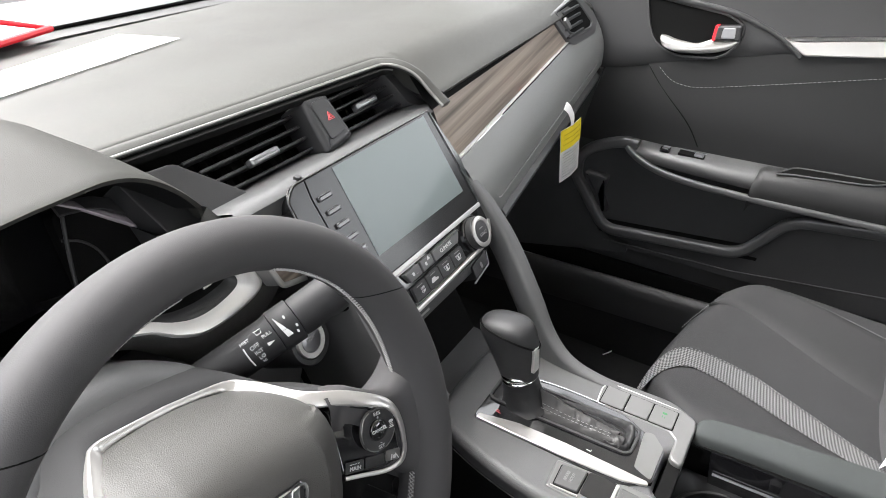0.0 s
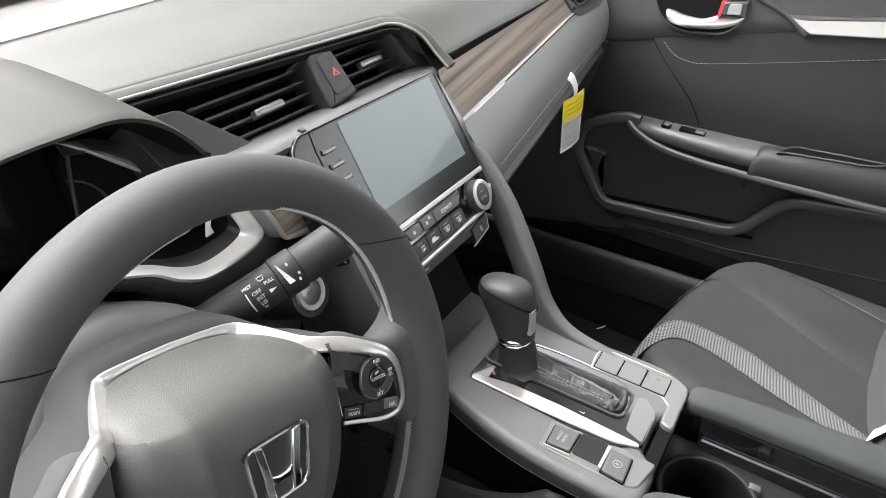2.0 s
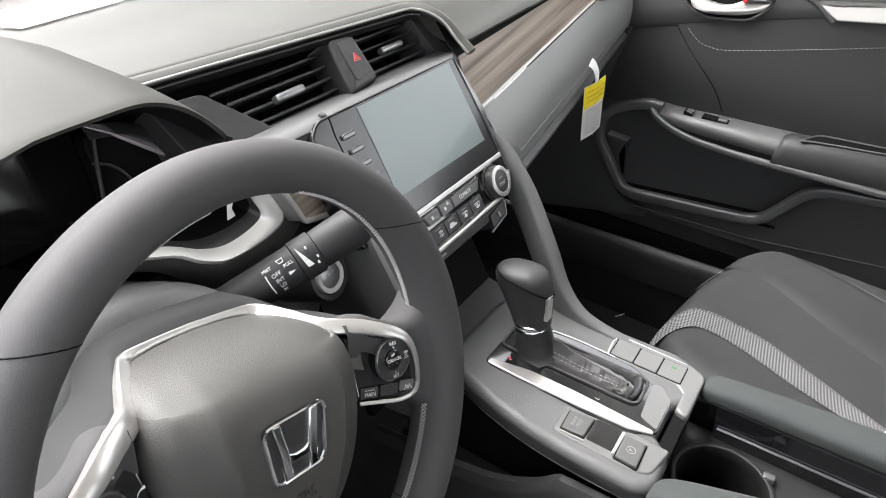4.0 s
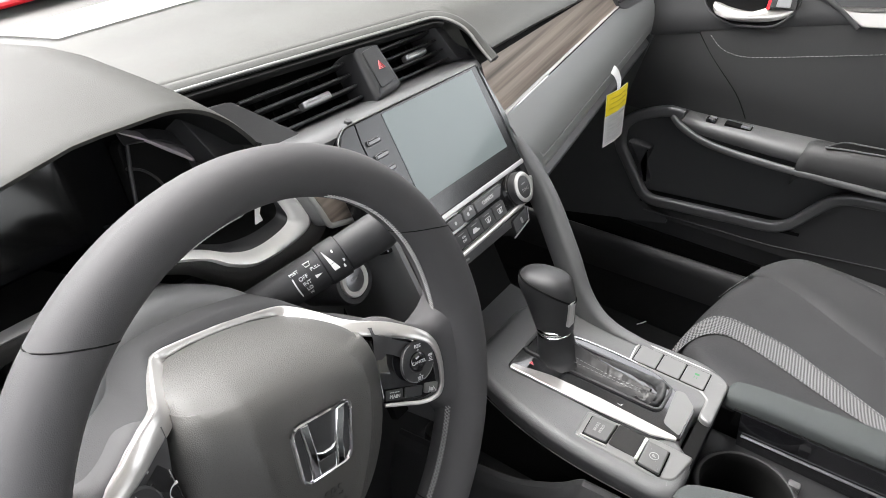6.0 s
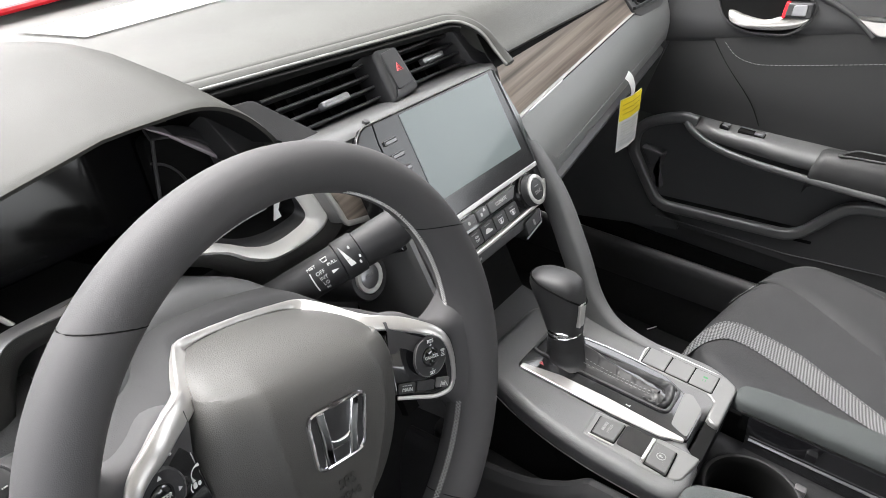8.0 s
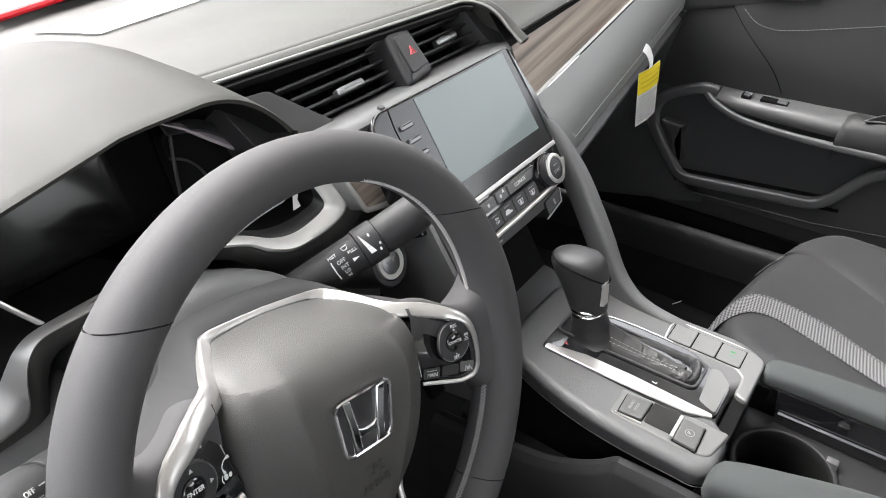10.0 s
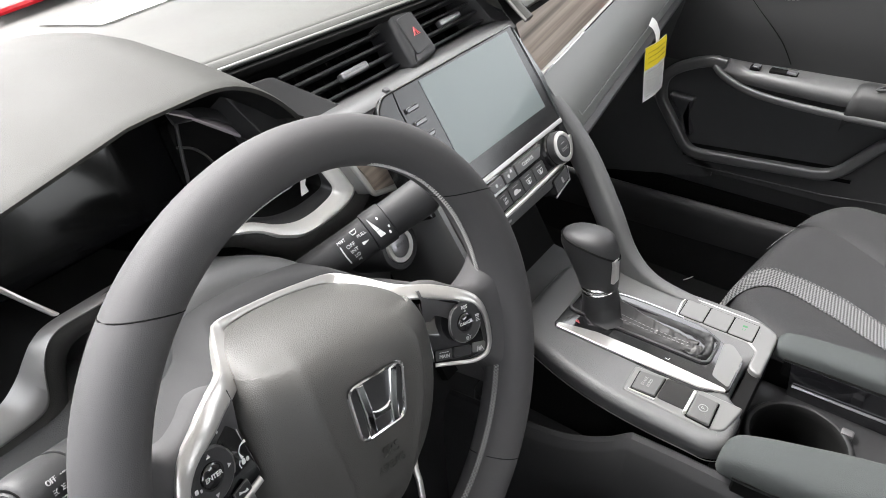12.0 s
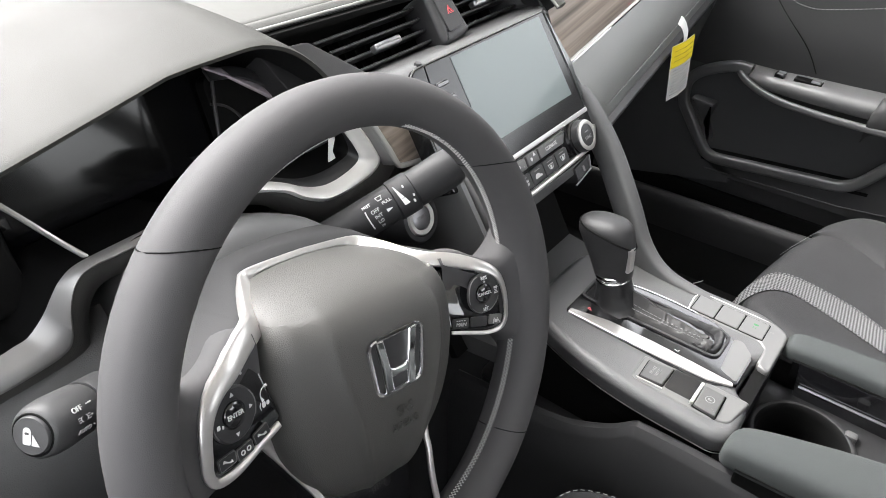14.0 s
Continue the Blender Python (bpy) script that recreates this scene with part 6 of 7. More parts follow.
# ---- passenger door ----
def door():
    d = thing("door_1", "closed passenger door trimmed in grained black plastic and leatherette", "door", Matrix.Translation((1.12, -0.1, 0.2)), kind="structure")
    ys = [0.30, 0.22, 0.16, 0.10, 0.04, -0.04, -0.12, -0.22, -0.34, -0.46, -0.60]

    def skin(y, z):
        """How far out the door's trim stands at that height."""
        return 1.075 + 0.060 * max(0, (z - 0.56) / 0.25) ** 1.2 + 0.02 * max(0, (0.30 - z) / 0.1)
    part("door_core", slab([(0.40, 0.17), (0.40, 0.80), (-0.62, 0.86), (-0.62, 0.17)][::-1], 0, 0.06, Matrix(((0, 0, 1, 1.18), (1, 0, 0, 0), (0, 1, 0, 0), (0, 0, 0, 1)))), DARK, d)
    part("sill_seal", slab([(0.40, 0.15), (0.40, 0.22), (-0.62, 0.24), (-0.62, 0.15)][::-1], 0, 0.12, Matrix(((0, 0, 1, 1.085), (1, 0, 0, 0), (0, 1, 0, 0), (0, 0, 0, 1)))), DARK, d)
    # lower skin with the pocket's hole left open
    zs = [0.19, 0.24, 0.285]
    part("lower_skin", loft([[(skin(y, z) + (0.010 if z < 0.2 else 0.003), y, z + 0.02 * max(0, -y)) for y in ys] for z in zs]), DOORBLACK, d, sharp=60)
    dm = Matrix(((0, 0, -1, 1.075), (1, 0, 0, 0), (0, 1, 0, 0), (0, 0, 0, 1)))
    brow = smooth([(0.066, 0.494, 0), (0.092, 0.494, 0), (0.126, 0.482, 0), (0.158, 0.463, 0), (0.1745, 0.440, 0), (0.1760, 0.415, 0)], 4)
    low = rounded([(0.1755, 0.412), (0.1730, 0.398), (0.102, 0.303), (-0.158, 0.333), (-0.222, 0.425), (-0.60, 0.475)], [0, 0.01, 0.025, 0.03, 0.03, 0], 5)
    part("pocket_rim", sweep([dm @ Vector((p[0], p[1], 0.006)) for p in brow[:-1] + low], rect(0.020, 0.018, 0.006, 3), up=(-1, 0, 0)), LIPGREY, d, "rounded pocket rim", sharp=60)
    part("pocket_back", slab([(0.22, 0.28), (0.22, 0.52), (-0.25, 0.52), (-0.25, 0.28)], -0.055, -0.045, dm), POCKET, d)
    part("pocket_floor", slab([(0.0, 0.0), (0.30, 0.034), (0.30, 0.028), (0.0, -0.006)], -0.06, 0.002, Matrix(((0, 0, -1, 1.075), (-1, 0, 0, 0.112), (0, 1, 0, 0.298), (0, 0, 0, 1)))), DARK, d)
    part("pocket_divider", slab(rounded([(0.170, 0.400), (0.120, 0.398), (0.128, 0.360), (0.110, 0.320), (0.150, 0.330)], 0.006, 3)[::-1], -0.05, -0.022, dm, 0.006), POCKET, d)
    # skin around the pocket: front, below, rear
    part("front_skin", slab([(0.34, 0.19), (0.34, 0.63), (0.16, 0.62), (0.19, 0.47), (0.197, 0.405), (0.112, 0.292), (0.05, 0.285), (0.05, 0.26)][::-1], -0.02, 0.0, dm), POCKET, d)
    part("rear_skin", slab([(-0.60, 0.285), (-0.60, 0.470), (-0.228, 0.420), (-0.162, 0.324), (0.06, 0.296), (0.108, 0.294), (0.06, 0.27)], -0.02, 0.0, dm), DOORBLACK, d)
    part("crease", tube([(1.074, 0.10, 0.275), (1.073, -0.15, 0.290), (1.073, -0.60, 0.355)], 0.0012, 6), DOORBLACK, d)
    # armrest with window switches and a pull
    rows = []
    for y, xin, ztop, zlow in ((0.076, 1.066, 0.489, 0.482), (0.062, 1.050, 0.496, 0.478), (0.03, 1.036, 0.502, 0.474), (-0.02, 1.028, 0.506, 0.475), (-0.10, 1.022, 0.509, 0.477), (-0.16, 1.020, 0.512, 0.479), (-0.30, 1.018, 0.519, 0.485), (-0.60, 1.015, 0.533, 0.497)):
        k = 1 if y < 0.06 else 0.45
        rows.append([Vector(p) for p in ((1.085 + 0.025 * k, y, ztop + 0.012 * k), (1.080 + 0.005 * k, y, ztop + 0.004 * k), (xin + 0.030 * k, y, ztop), (xin + 0.010, y, ztop - 0.002), (xin + 0.002, y, ztop - 0.008), (xin, y, (ztop + zlow) / 2),
                                         (xin + 0.003, y, zlow + 0.004), (xin + 0.012, y, zlow), (1.09, y, zlow - 0.002))])
    arm = part("armrest", loft(rows), GREY, d, "charcoal door armrest", sharp=60)
    part("satin_lip", sweep(smooth([(1.068, 0.088, 0.489), (1.050, 0.066, 0.480), (1.034, 0.02, 0.470), (1.024, -0.04, 0.467), (1.017, -0.14, 0.469), (1.013, -0.32, 0.476), (1.010, -0.60, 0.489)], 4), rect(0.010, 0.012, 0.004, 3)), LIPGREY, arm, "smooth grey lip below the armrest", sharp=60)
    pad = [[Vector(p) for p in ((1.060, y, z + 0.003), (1.045, y, z + 0.006), (1.024, y, z + 0.003), (1.014, y, z - 0.010), (1.012, y, z - 0.035), (1.016, y, z - 0.052), (1.03, y, z - 0.055))] for y, z in
           ((-0.145, 0.495), (-0.150, 0.508), (-0.160, 0.514), (-0.24, 0.520), (-0.40, 0.529), (-0.60, 0.538))]
    part("armrest_pad", loft(pad), DOORTRIM, arm, sharp=60)
    # pull between the pad and the door, sloping up with the pad; a flat black sheet stands for its shaded hollow
    pull = rounded([(-0.176, 1.021), (-0.200, 1.064), (-0.345, 1.066), (-0.318, 1.041), (-0.248, 1.034), (-0.195, 1.028)], [0.004, 0.012, 0.008, 0.02, 0.02, 0.01], 4)
    slope = lambda y: 0.5218 + 0.072 * (-0.175 - y)
    bm = bmesh.new()
    bm.faces.new([bm.verts.new((x, y, slope(y))) for y, x in pull])
    cup = part("pull_hollow_shade", bm, DARK, arm, "flat black sheet painting the shaded hollow of the door pull")
    part("pull_edge", tube([(x, y, slope(y)) for y, x in pull], 0.0016, 6, True), GREY, cup)
    lock = part("switch", slab(rect(0.016, 0.018, 0.003, 3, 1.052, 0.014), 0.502, 0.5085, None, 0.0015), GLOSS, arm)
    part("switch_edge", slab(rect(0.005, 0.012, 0.001, 2, 1.0565, 0.013), 0.5085, 0.5105, None, 0.0008), SATIN, lock)
    part("switch_edge", slab(rect(0.005, 0.010, 0.001, 2, 1.0475, 0.014), 0.5085, 0.5098, None, 0.0008), SATIN, lock)
    well = part("switch_well", slab(rect(0.020, 0.046, 0.003, 3, 1.053, -0.033), 0.502, 0.5082, None, 0.0008), DARK, arm)
    part("window_switch", slab(rect(0.013, 0.016, 0.002, 3, 1.051, -0.046), 0.506, 0.5125, None, 0.002), SATIN, well)
    part("switch_line", slab(rect(0.0016, 0.044, 0, 2, 1.0635, -0.034), 0.5082, 0.5092), SATIN, well)
    # leatherette insert, front filler and upper trim
    def seam_z(y):
        return 0.640 + 0.25 * (0.084 - y)
    part("insert", loft([[Vector((skin(0, z) - 0.004, y, z)) for y, z in [(yy, 0.505 + (seam_z(yy) - 0.503) * f / 8) for yy in (0.082, 0.04, -0.02, -0.1, -0.2, -0.32, -0.45, -0.6)]] for f in range(9)]), DOORTRIM, d, "grey leatherette door insert", sharp=60)
    part("seam", tube(smooth([(skin(0, 0.64) - 0.004, 0.082, 0.640), (skin(0, 0.608) - 0.004, 0.048, 0.605), (skin(0, 0.552) - 0.005, -0.010, 0.555), (1.071, -0.037, 0.516)], 6), 0.0009, 6), DARK, d)
    stitches([Vector((skin(0, z) - 0.0055, y, z)) for y, z in [(q.x, q.y) for q in smooth([(0.062, 0.640, 0), (0.040, 0.624, 0), (0.016, 0.618, 0), (-0.022, 0.621, 0), (-0.153, 0.653, 0), (-0.282, 0.686, 0), (-0.6, 0.766, 0)], 5)]], DARKTHREAD, d, r=0.0005)
    part("front_filler", loft([[Vector((skin(0, z) + 0.001, y, z)) for y, z in [(yy, 0.48 + (seam_z(yy) - 0.482) * f / 6) for yy in (0.34, 0.25, 0.16, 0.10, 0.080)]] for f in range(7)]), DOORTRIM, d, sharp=60)
    part("upper_trim", loft([[Vector((skin(0, z) - 0.006 * (0 < k < 6), y, z)) for y, z in [(yy, seam_z(yy) + f * (0.835 - seam_z(yy)) + 0.02 * max(0, -yy) * (k > 4)) for yy in (0.36, 0.25, 0.16, 0.08, 0.0, -0.1, -0.2, -0.32, -0.45, -0.6)]]
                             for k, f in enumerate((-0.01, 0.03, 0.2, 0.4, 0.6, 0.85, 1.0))]), DOORBLACK, d, "black upper door trim", sharp=60)
    # inside handle in its dark dish, lock and the satin strip behind
    hm = Matrix(((0, 0.29, -1, 0.8940), (1, 0, 0, 0), (0, 1, 0, 0), (0, 0, 0, 1)))
    rim_h = rounded([(0.108, 0.738), (0.098, 0.707), (0.079, 0.678), (0.041, 0.6635), (-0.036, 0.673), (-0.060, 0.704), (-0.058, 0.728), (-0.030, 0.741), (0.080, 0.750), (0.112, 0.752)], [0.008, 0.02, 0.02, 0.02, 0.02, 0.012, 0.008, 0.02, 0.02, 0.01], 4)
    dish = part("handle_dish", slab(rim_h, -0.03, 0.002, hm, 0.002), DARK, d, "dark handle dish")
    part("dish_edge", sweep([hm @ Vector((p[0], p[1], 0.003)) for p in rim_h], rect(0.004, 0.006, 0.0015, 2), True, up=(-1, 0, 0)), DOORBLACK, dish)
    low = smooth([(0.0730, 0.6930, 0), (0.0690, 0.6840, 0), (0.0577, 0.6751, 0), (0.0293, 0.6724, 0), (-0.0176, 0.6792, 0), (-0.0474, 0.6915, 0), (-0.0600, 0.7070, 0)], 5)
    top = smooth([(0.0715, 0.6945, 0), (0.0600, 0.6945, 0), (0.0434, 0.6915, 0), (0.0091, 0.6908, 0), (-0.0167, 0.7022, 0), (-0.0440, 0.7077, 0), (-0.0570, 0.7120, 0)], 5)
    rows = []
    for k, (p, q) in enumerate(zip(low, top)):
        lift = 0.004 + 0.012 * math.sin(math.pi * min(1, k / 24) ** 0.8)
        rows.append([hm @ Vector((*p.lerp(q, f).xy, h)) for f, h in ((0.05, 0.0), (0.0, lift * 0.7), (0.12, lift), (0.4, lift + 0.001), (0.75, lift), (1.0, lift * 0.55), (0.95, 0.0))])
    part("handle", loft(rows, False), SILVER, dish, "satin silver inside handle", sharp=60)
    part("lock_tab", slab(rounded([(-0.018, 0.724), (-0.018, 0.702), (-0.060, 0.706), (-0.056, 0.730)], 0.004, 3), 0.002, 0.016, hm, 0.003), BLACK, dish)
    part("lock_tongue", slab(rounded([(-0.028, 0.722), (-0.028, 0.706), (-0.050, 0.709), (-0.048, 0.726)], 0.003, 3), 0.016, 0.0175, hm, 0.001), SATIN, dish)
    part("lock_mark", slab(rounded([(-0.014, 0.724), (-0.014, 0.700), (-0.020, 0.700), (-0.020, 0.725)], 0.001, 2), 0.002, 0.0150, hm, 0.001), RED, dish, "red unlocked mark")
    part("satin_strip", slab(rounded([(-0.116, 0.7205), (-0.160, 0.6985), (-0.272, 0.7150), (-0.60, 0.774), (-0.60, 0.803), (-0.263, 0.7425), (-0.150, 0.7215)], 0.003, 2), -0.01, 0.006, hm, 0.003), SILVER, d, "satin silver door strip", sharp=40)
    ridge = [hm @ Vector((q.x, q.y, 0.003)) for q in smooth([(0.120, 0.757, 0), (0.080, 0.754, 0), (-0.027, 0.746, 0), (-0.076, 0.7345, 0), (-0.1195, 0.7185, 0), (-0.155, 0.696, 0)], 5)]
    part("strip_fold", sweep(ridge, rect(0.012, 0.013, 0.005, 3), up=(-1, 0, 0), scale=[1 - 0.4 * i / (len(ridge) - 1) for i in range(len(ridge))]), DOORBLACK, d, sharp=60)


door()


# ---- seats ----
BOLSTER = material("smooth_bolster_cloth", (0.0155, 0.0155, 0.0164), 0.75, grain=0.5, size=1800)
BACKCLOTH = material("charcoal_seat_cloth", (0.036, 0.036, 0.038), 0.8, grain=0.6, size=1600)
def seat_cushion(name, cx, label, detail):
    """A seat cushion with bolsters; detail adds the woven bands and stitching that show."""
    s = thing(name, label, "car seat", Matrix.Translation((cx, -0.35, 0.06)), group="front seats")

    def top(x, y):
        u = (x - cx) / 0.225
        f = (y + 0.10) / -0.50
        z = 0.355 - 0.020 * f + 0.014 * math.exp(-((abs(u) - 0.80) / 0.20) ** 2) - 0.006 * math.exp(-(u / 0.5) ** 2) * min(1, 4 * f)
        return z - 0.045 * max(0, (abs(u) - 0.84) / 0.16) ** 2

    def front(u):
        """Where the cushion's front edge runs: furthest forward beside the console, swept back towards the door."""
        knots = ((-1, -0.16), (-0.8, -0.085), (-0.5, -0.058), (0.0, -0.052), (0.45, -0.056), (0.64, -0.062), (0.79, -0.076), (0.87, -0.098), (0.92, -0.124), (0.97, -0.158), (1, -0.20)) if not detail else ((-1, -0.190), (-0.8, -0.150), (-0.6, -0.118), (-0.4, -0.106), (-0.06, -0.114), (0.27, -0.127), (0.62, -0.152), (0.82, -0.184), (0.916, -0.216), (1, -0.255))
        for (u0, y0), (u1, y1) in zip(knots, knots[1:]):
            if u <= u1:
                return y0 + (y1 - y0) * (u - u0) / (u1 - u0)
        return knots[-1][1]
    us = [k / 24 for k in range(-24, 25)]
    rows = []
    for dy, dz, k in ((0.02, -0.20, 0.94), (0.004, -0.12, 0.96), (0.004, -0.07, 0.965), (0.003, -0.036, 0.97), (-0.004, -0.017, 0.975), (-0.016, -0.006, 0.985), (-0.034, -0.001, 0.995), (-0.055, 0.0, 1.0)):
        rows.append([Vector((cx + 0.225 * u * k, front(u) + dy, top(cx + 0.225 * u, front(u) + dy) + dz)) for u in us])
    for f in (0.12, 0.25, 0.4, 0.55, 0.7, 0.85, 1.0):
        rows.append([Vector((cx + 0.225 * u, (front(u) - 0.055) * (1 - f) - 0.58 * f, top(cx + 0.225 * u, (front(u) - 0.055) * (1 - f) - 0.58 * f))) for u in us])
    skirted = []
    for r in rows:
        skirted.append([Vector((r[0].x + 0.012, r[0].y, 0.14)), Vector((r[0].x - 0.008, r[0].y, r[0].z - 0.06))] + r + [Vector((r[-1].x + 0.008, r[-1].y, r[-1].z - 0.06)), Vector((r[-1].x - 0.012, r[-1].y, 0.14))])
    part("cushion", loft(skirted), CLOTH, s, "black cloth cushion", sharp=75)
    back = []
    for z, y, hw in ((0.30, -0.452, 0.215), (0.36, -0.468, 0.225), (0.42, -0.495, 0.235), (0.60, -0.57, 0.245), (0.80, -0.64, 0.225), (0.92, -0.68, 0.17), (0.94, -0.69, 0.12)):
        back.append([Vector((cx + hw * math.cos(a), y + 0.060 * math.copysign(abs(math.sin(a)) ** 0.5, math.sin(a)), z)) for a in [2 * math.pi * k / 24 for k in range(24)]])
    part("backrest", loft(back, True, True), BACKCLOTH, s, "grey-black cloth backrest", sharp=75)
    part("headrest", block((cx - 0.12, -0.77, 0.98), (cx + 0.12, -0.67, 1.14), 0.03, seg=3), CLOTH, s)
    part("seat_base", block((cx - 0.22, -0.60, 0.06), (cx + 0.22, -0.12, 0.16), 0.02), DARK, s)

    def drape(path, lift):
        out = []
        for x, y in path:
            over = max(0, (y - front((x - cx) / 0.225) + 0.050) / 0.050)
            out.append(Vector((x, y + 0.004 * over ** 2, top(x, y) + lift - 0.024 * over ** 3)))
        return out
    for sgn in ((-1,) if detail else ()):
        far = smooth([(cx - 0.141, -0.107, 0), (cx - 0.109, -0.110, 0), (cx - 0.068, -0.121, 0), (cx - 0.0455, -0.1350, 0), (cx - 0.0365, -0.161, 0), (cx - 0.0373, -0.2016, 0), (cx - 0.0445, -0.242, 0), (cx - 0.064, -0.283, 0), (cx - 0.082, -0.3215, 0), (cx - 0.108, -0.370, 0), (cx - 0.145, -0.44, 0)], 8)
        near = smooth([(cx - 0.145, -0.110, 0), (cx - 0.113, -0.123, 0), (cx - 0.090, -0.140, 0), (cx - 0.081, -0.152, 0), (cx - 0.077, -0.166, 0), (cx - 0.0797, -0.196, 0), (cx - 0.092, -0.237, 0), (cx - 0.109, -0.277, 0), (cx - 0.1255, -0.314, 0), (cx - 0.1465, -0.360, 0), (cx - 0.180, -0.43, 0)], 8)
        part("woven_band", loft([drape([(p.x + (q.x - p.x) * k / 5, p.y + (q.y - p.y) * k / 5) for p, q in zip(near, far)], 0.0022) for k in range(6)]), WEAVE, s, "grey and black woven band", sharp=75)
        for f in (-0.05, 1.05):
            stitches(drape([(p.x + (q.x - p.x) * f, p.y + (q.y - p.y) * f) for p, q in zip(near, far)], 0.0026), DIMTHREAD, s, length=0.0035, gap=0.0025, r=0.0005)
    seam = smooth([(cx + 0.03, -0.126, 0), (cx + 0.075, -0.138, 0), (cx + 0.114, -0.149, 0), (cx + 0.149, -0.167, 0), (cx + 0.1737, -0.196, 0), (cx + 0.1826, -0.238, 0), (cx + 0.1775, -0.285, 0), (cx + 0.166, -0.34, 0), (cx + 0.14, -0.46, 0)], 8)
    if detail:
        stitches(drape([(p.x, p.y) for p in seam], 0.0026), DIMTHREAD, s, length=0.0035, gap=0.0025, r=0.0005)
        inner = smooth([(cx + 0.110, -0.150, 0), (cx + 0.112, -0.175, 0), (cx + 0.106, -0.2116, 0), (cx + 0.084, -0.2585, 0), (cx + 0.059, -0.302, 0), (cx + 0.031, -0.357, 0), (cx - 0.005, -0.44, 0)], 8)
        outer = smooth([(cx + 0.112, -0.149, 0), (cx + 0.149, -0.168, 0), (cx + 0.1727, -0.197, 0), (cx + 0.1816, -0.238, 0), (cx + 0.1765, -0.285, 0), (cx + 0.165, -0.34, 0), (cx + 0.14, -0.44, 0)], 8)
        part("bolster_cover", loft([drape([(a.x + (b.x - a.x) * f, a.y + (b.y - a.y) * f) for a, b in zip(inner, outer)], 0.0050 * min(1, f / 0.12) * (f < 1)) for f in (0, 0.03, 0.12, 0.3, 0.5, 0.7, 0.9, 0.98, 1)]), BOLSTER, s, "smooth black bolster cover", sharp=75)
    else:
        seam = smooth([(cx + 0.05, -0.072, 0), (cx + 0.10, -0.074, 0), (cx + 0.145, -0.078, 0), (cx + 0.170, -0.087, 0), (cx + 0.184, -0.110, 0), (cx + 0.195, -0.150, 0), (cx + 0.200, -0.20, 0), (cx + 0.195, -0.30, 0)], 6)
        stitches(drape([(p.x, p.y) for p in seam], 0.0022), THREAD, s, length=0.0045, gap=0.0030, r=0.00035)
    return top


seat_cushion("passenger_seat", 0.745, "black cloth passenger seat with grey woven bands and white stitching", True)
seat_cushion("driver_seat", 0.008, "black cloth driver's seat with stitched bolster", False)


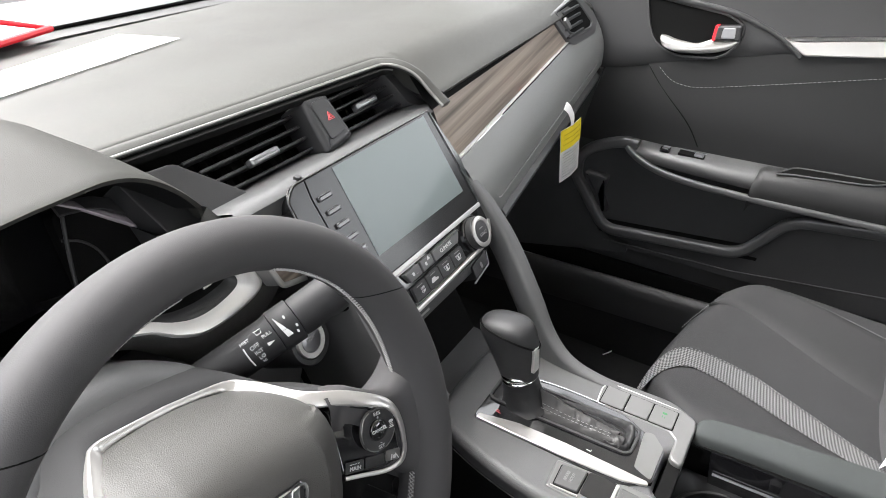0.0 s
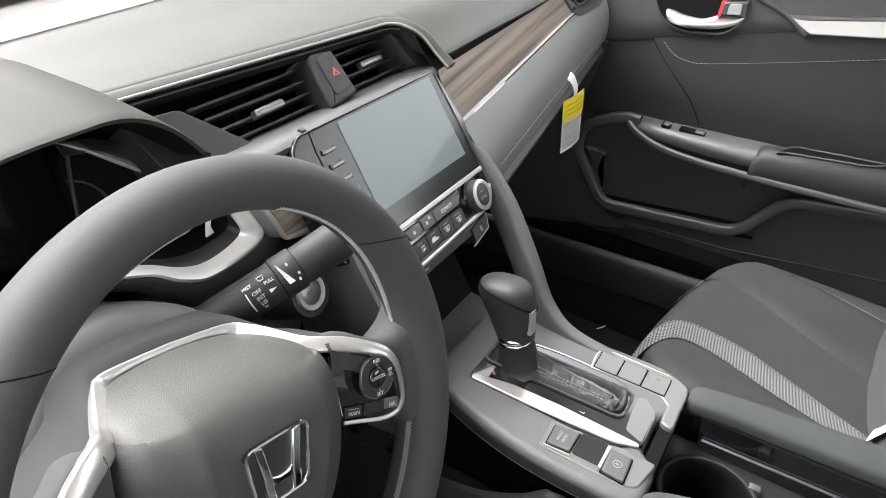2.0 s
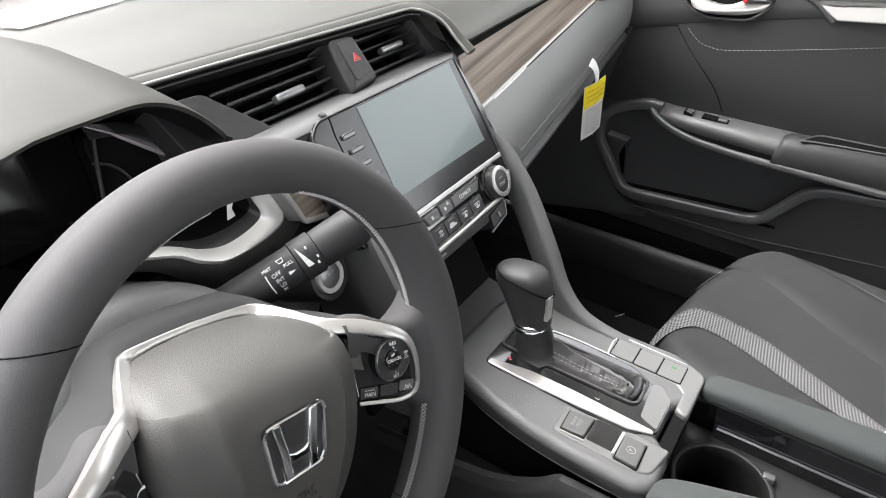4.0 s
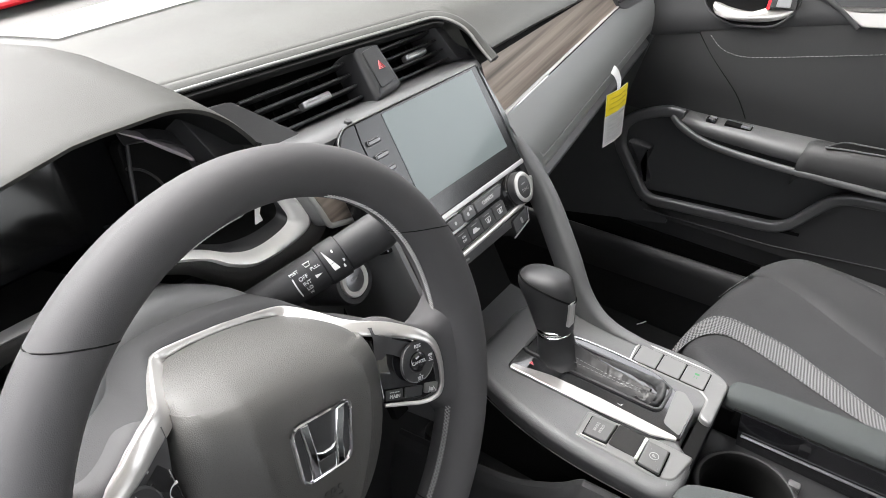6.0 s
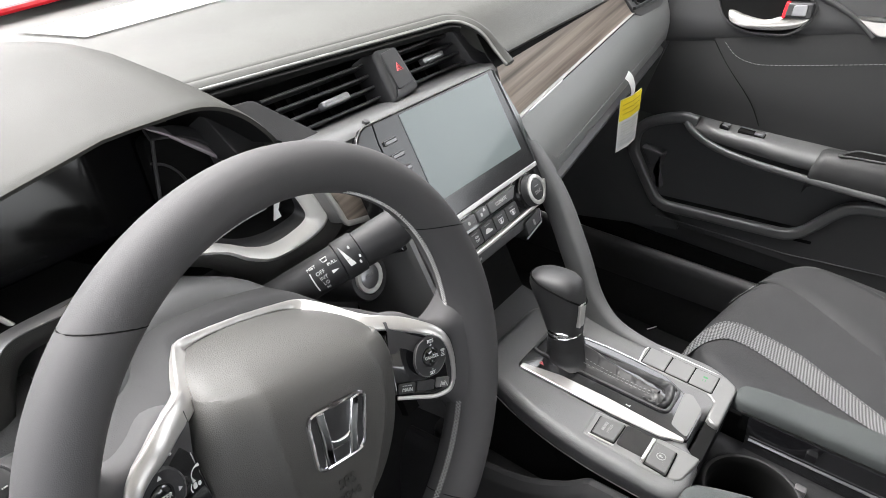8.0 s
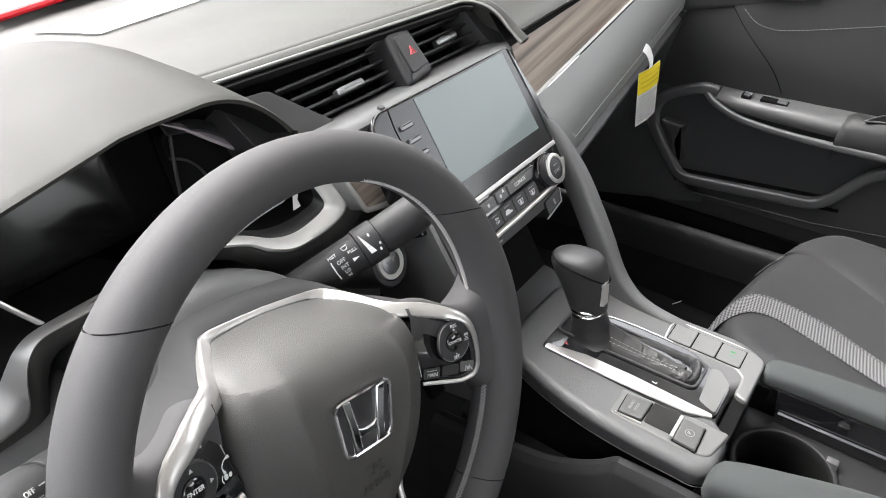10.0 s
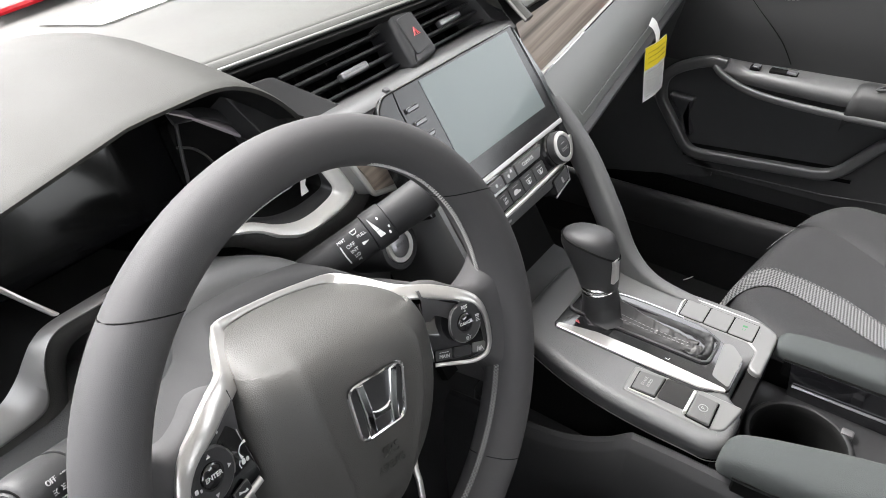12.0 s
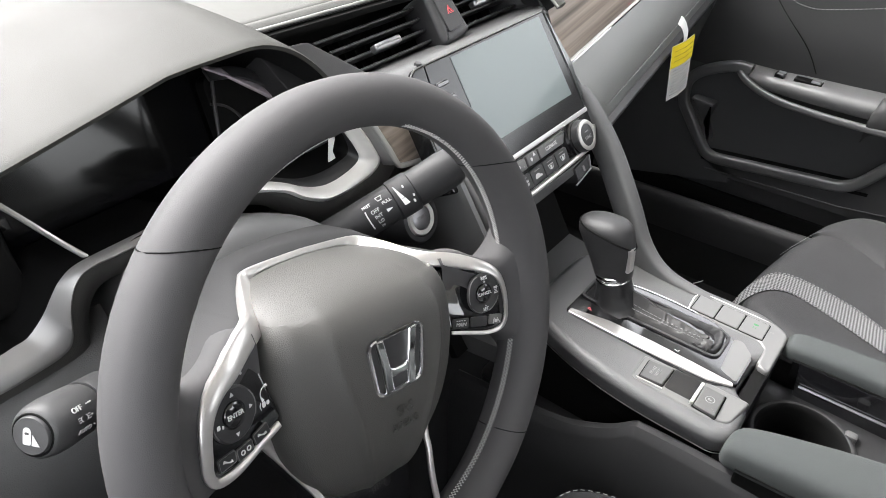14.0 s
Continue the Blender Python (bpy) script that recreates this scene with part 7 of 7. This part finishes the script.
# ---- loose things ----
def loose_things():
    quad = [Vector(q) for q in ((0.150, 0.462, 0), (0.412, 0.4985, 0), (0.3985, 0.598, 0), (0.120, 0.538, 0))]
    grid = [[quad[0].lerp(quad[1], i / 8).lerp(quad[3].lerp(quad[2], i / 8), j / 6) for i in range(9)] for j in range(7)]
    sheet = loft([[Vector((q.x, q.y, pad_top(q.x, q.y) + 0.0022)) for q in row] for row in grid])
    bmesh.ops.solidify(sheet, geom=sheet.faces[:], thickness=0.0004)
    solo("paper_sheet", sheet, PAPER, "white sheet of paper lying on the dashboard", "paper")
    f = thing("folder", "red-edged plastic folder lying under the windscreen", "folder", Matrix.Translation((0.25, 0.65, 0.75)))
    part("sheet", slab([(0.12, 0.61), (0.335, 0.655), (0.30, 0.75), (0.10, 0.72)], 0.752, 0.7535), PAPER, f)
    part("red_edge", tube([(0.10, 0.600, 0.753), (0.345, 0.654, 0.753), (0.31, 0.76, 0.756)], 0.0046, 8), RED, f, "red plastic edge")
    # hanging card
    t = thing("hanging_tag", "yellow and white paper tag hanging from the glove box handle", "tag", Matrix.Translation((0.80, 0.12, 0.62)))
    tr, br, bl, tl = Vector((0.828, 0.110, 0.614)), Vector((0.845, 0.107, 0.522)), Vector((0.793, 0.117, 0.512)), Vector((0.775, 0.121, 0.605))
    def card(a, b):
        return loft([[tl.lerp(bl, f), tl.lerp(bl, f).lerp(tr.lerp(br, f), 0.5) + Vector((0, -0.003, 0)), tr.lerp(br, f)] for f in (a, (a + b) / 2, b)])
    bm = card(0, 1)
    bmesh.ops.solidify(bm, geom=bm.faces[:], thickness=0.0008)
    body = part("card", bm, PAPER, t)
    bm = card(0.0, 0.40)
    for v in bm.verts:
        v.co += Vector((-0.0008, -0.0014, 0))
    part("yellow_head", bm, YELLOW, body, "yellow printed head")
    for k in range(9):
        f = 0.46 + 0.055 * k
        a, b = tl.lerp(bl, f), tr.lerp(br, f)
        part("print", tube([a.lerp(b, 0.08) + Vector((-0.001, -0.0022, 0)), a.lerp(b, 0.5) + Vector((-0.001, -0.0048, 0)), a.lerp(b, 0.92 - 0.05 * (k % 3)) + Vector((-0.001, -0.0022, 0))], 0.00045, 4), DIMTHREAD, body)
    for k in range(3):
        f = 0.10 + 0.09 * k
        a, b = tl.lerp(bl, f), tr.lerp(br, f)
        part("print", tube([a.lerp(b, 0.1) + Vector((-0.0015, -0.0030, 0)), a.lerp(b, 0.5) + Vector((-0.0015, -0.0056, 0)), a.lerp(b, 0.9) + Vector((-0.0015, -0.0030, 0))], 0.0005, 4), OCHRE, body)
    part("strap", sweep(smooth([(0.7845, 0.1225, 0.6425), (0.789, 0.1185, 0.638), (0.7945, 0.1155, 0.630), (0.800, 0.113, 0.618), (0.804, 0.114, 0.604)], 4), rect(0.013, 0.0008), up=(0, -1, 0)), PAPER, t, "white paper strap")
    solo("label", slab([(0, 0), (0.095, 0), (0.095, 0.10), (0, 0.10)], 0, 0.0008, plane((0.606, -0.402, 0.352), (0.094, -0.027, 0), (0, -0.42, 0.9))), PAPER, "white printed label leaning on the passenger seat's backrest", "label")
    solo("thread", tube(smooth([(0.955, 0.026, 0.085), (0.963, 0.018, 0.088), (0.975, 0.014, 0.086)], 5), 0.0012, 6), PAPER, "short white thread on the carpet", "thread")


OCHRE = material("brown_print", (0.35, 0.22, 0.01), 0.6)
loose_things()
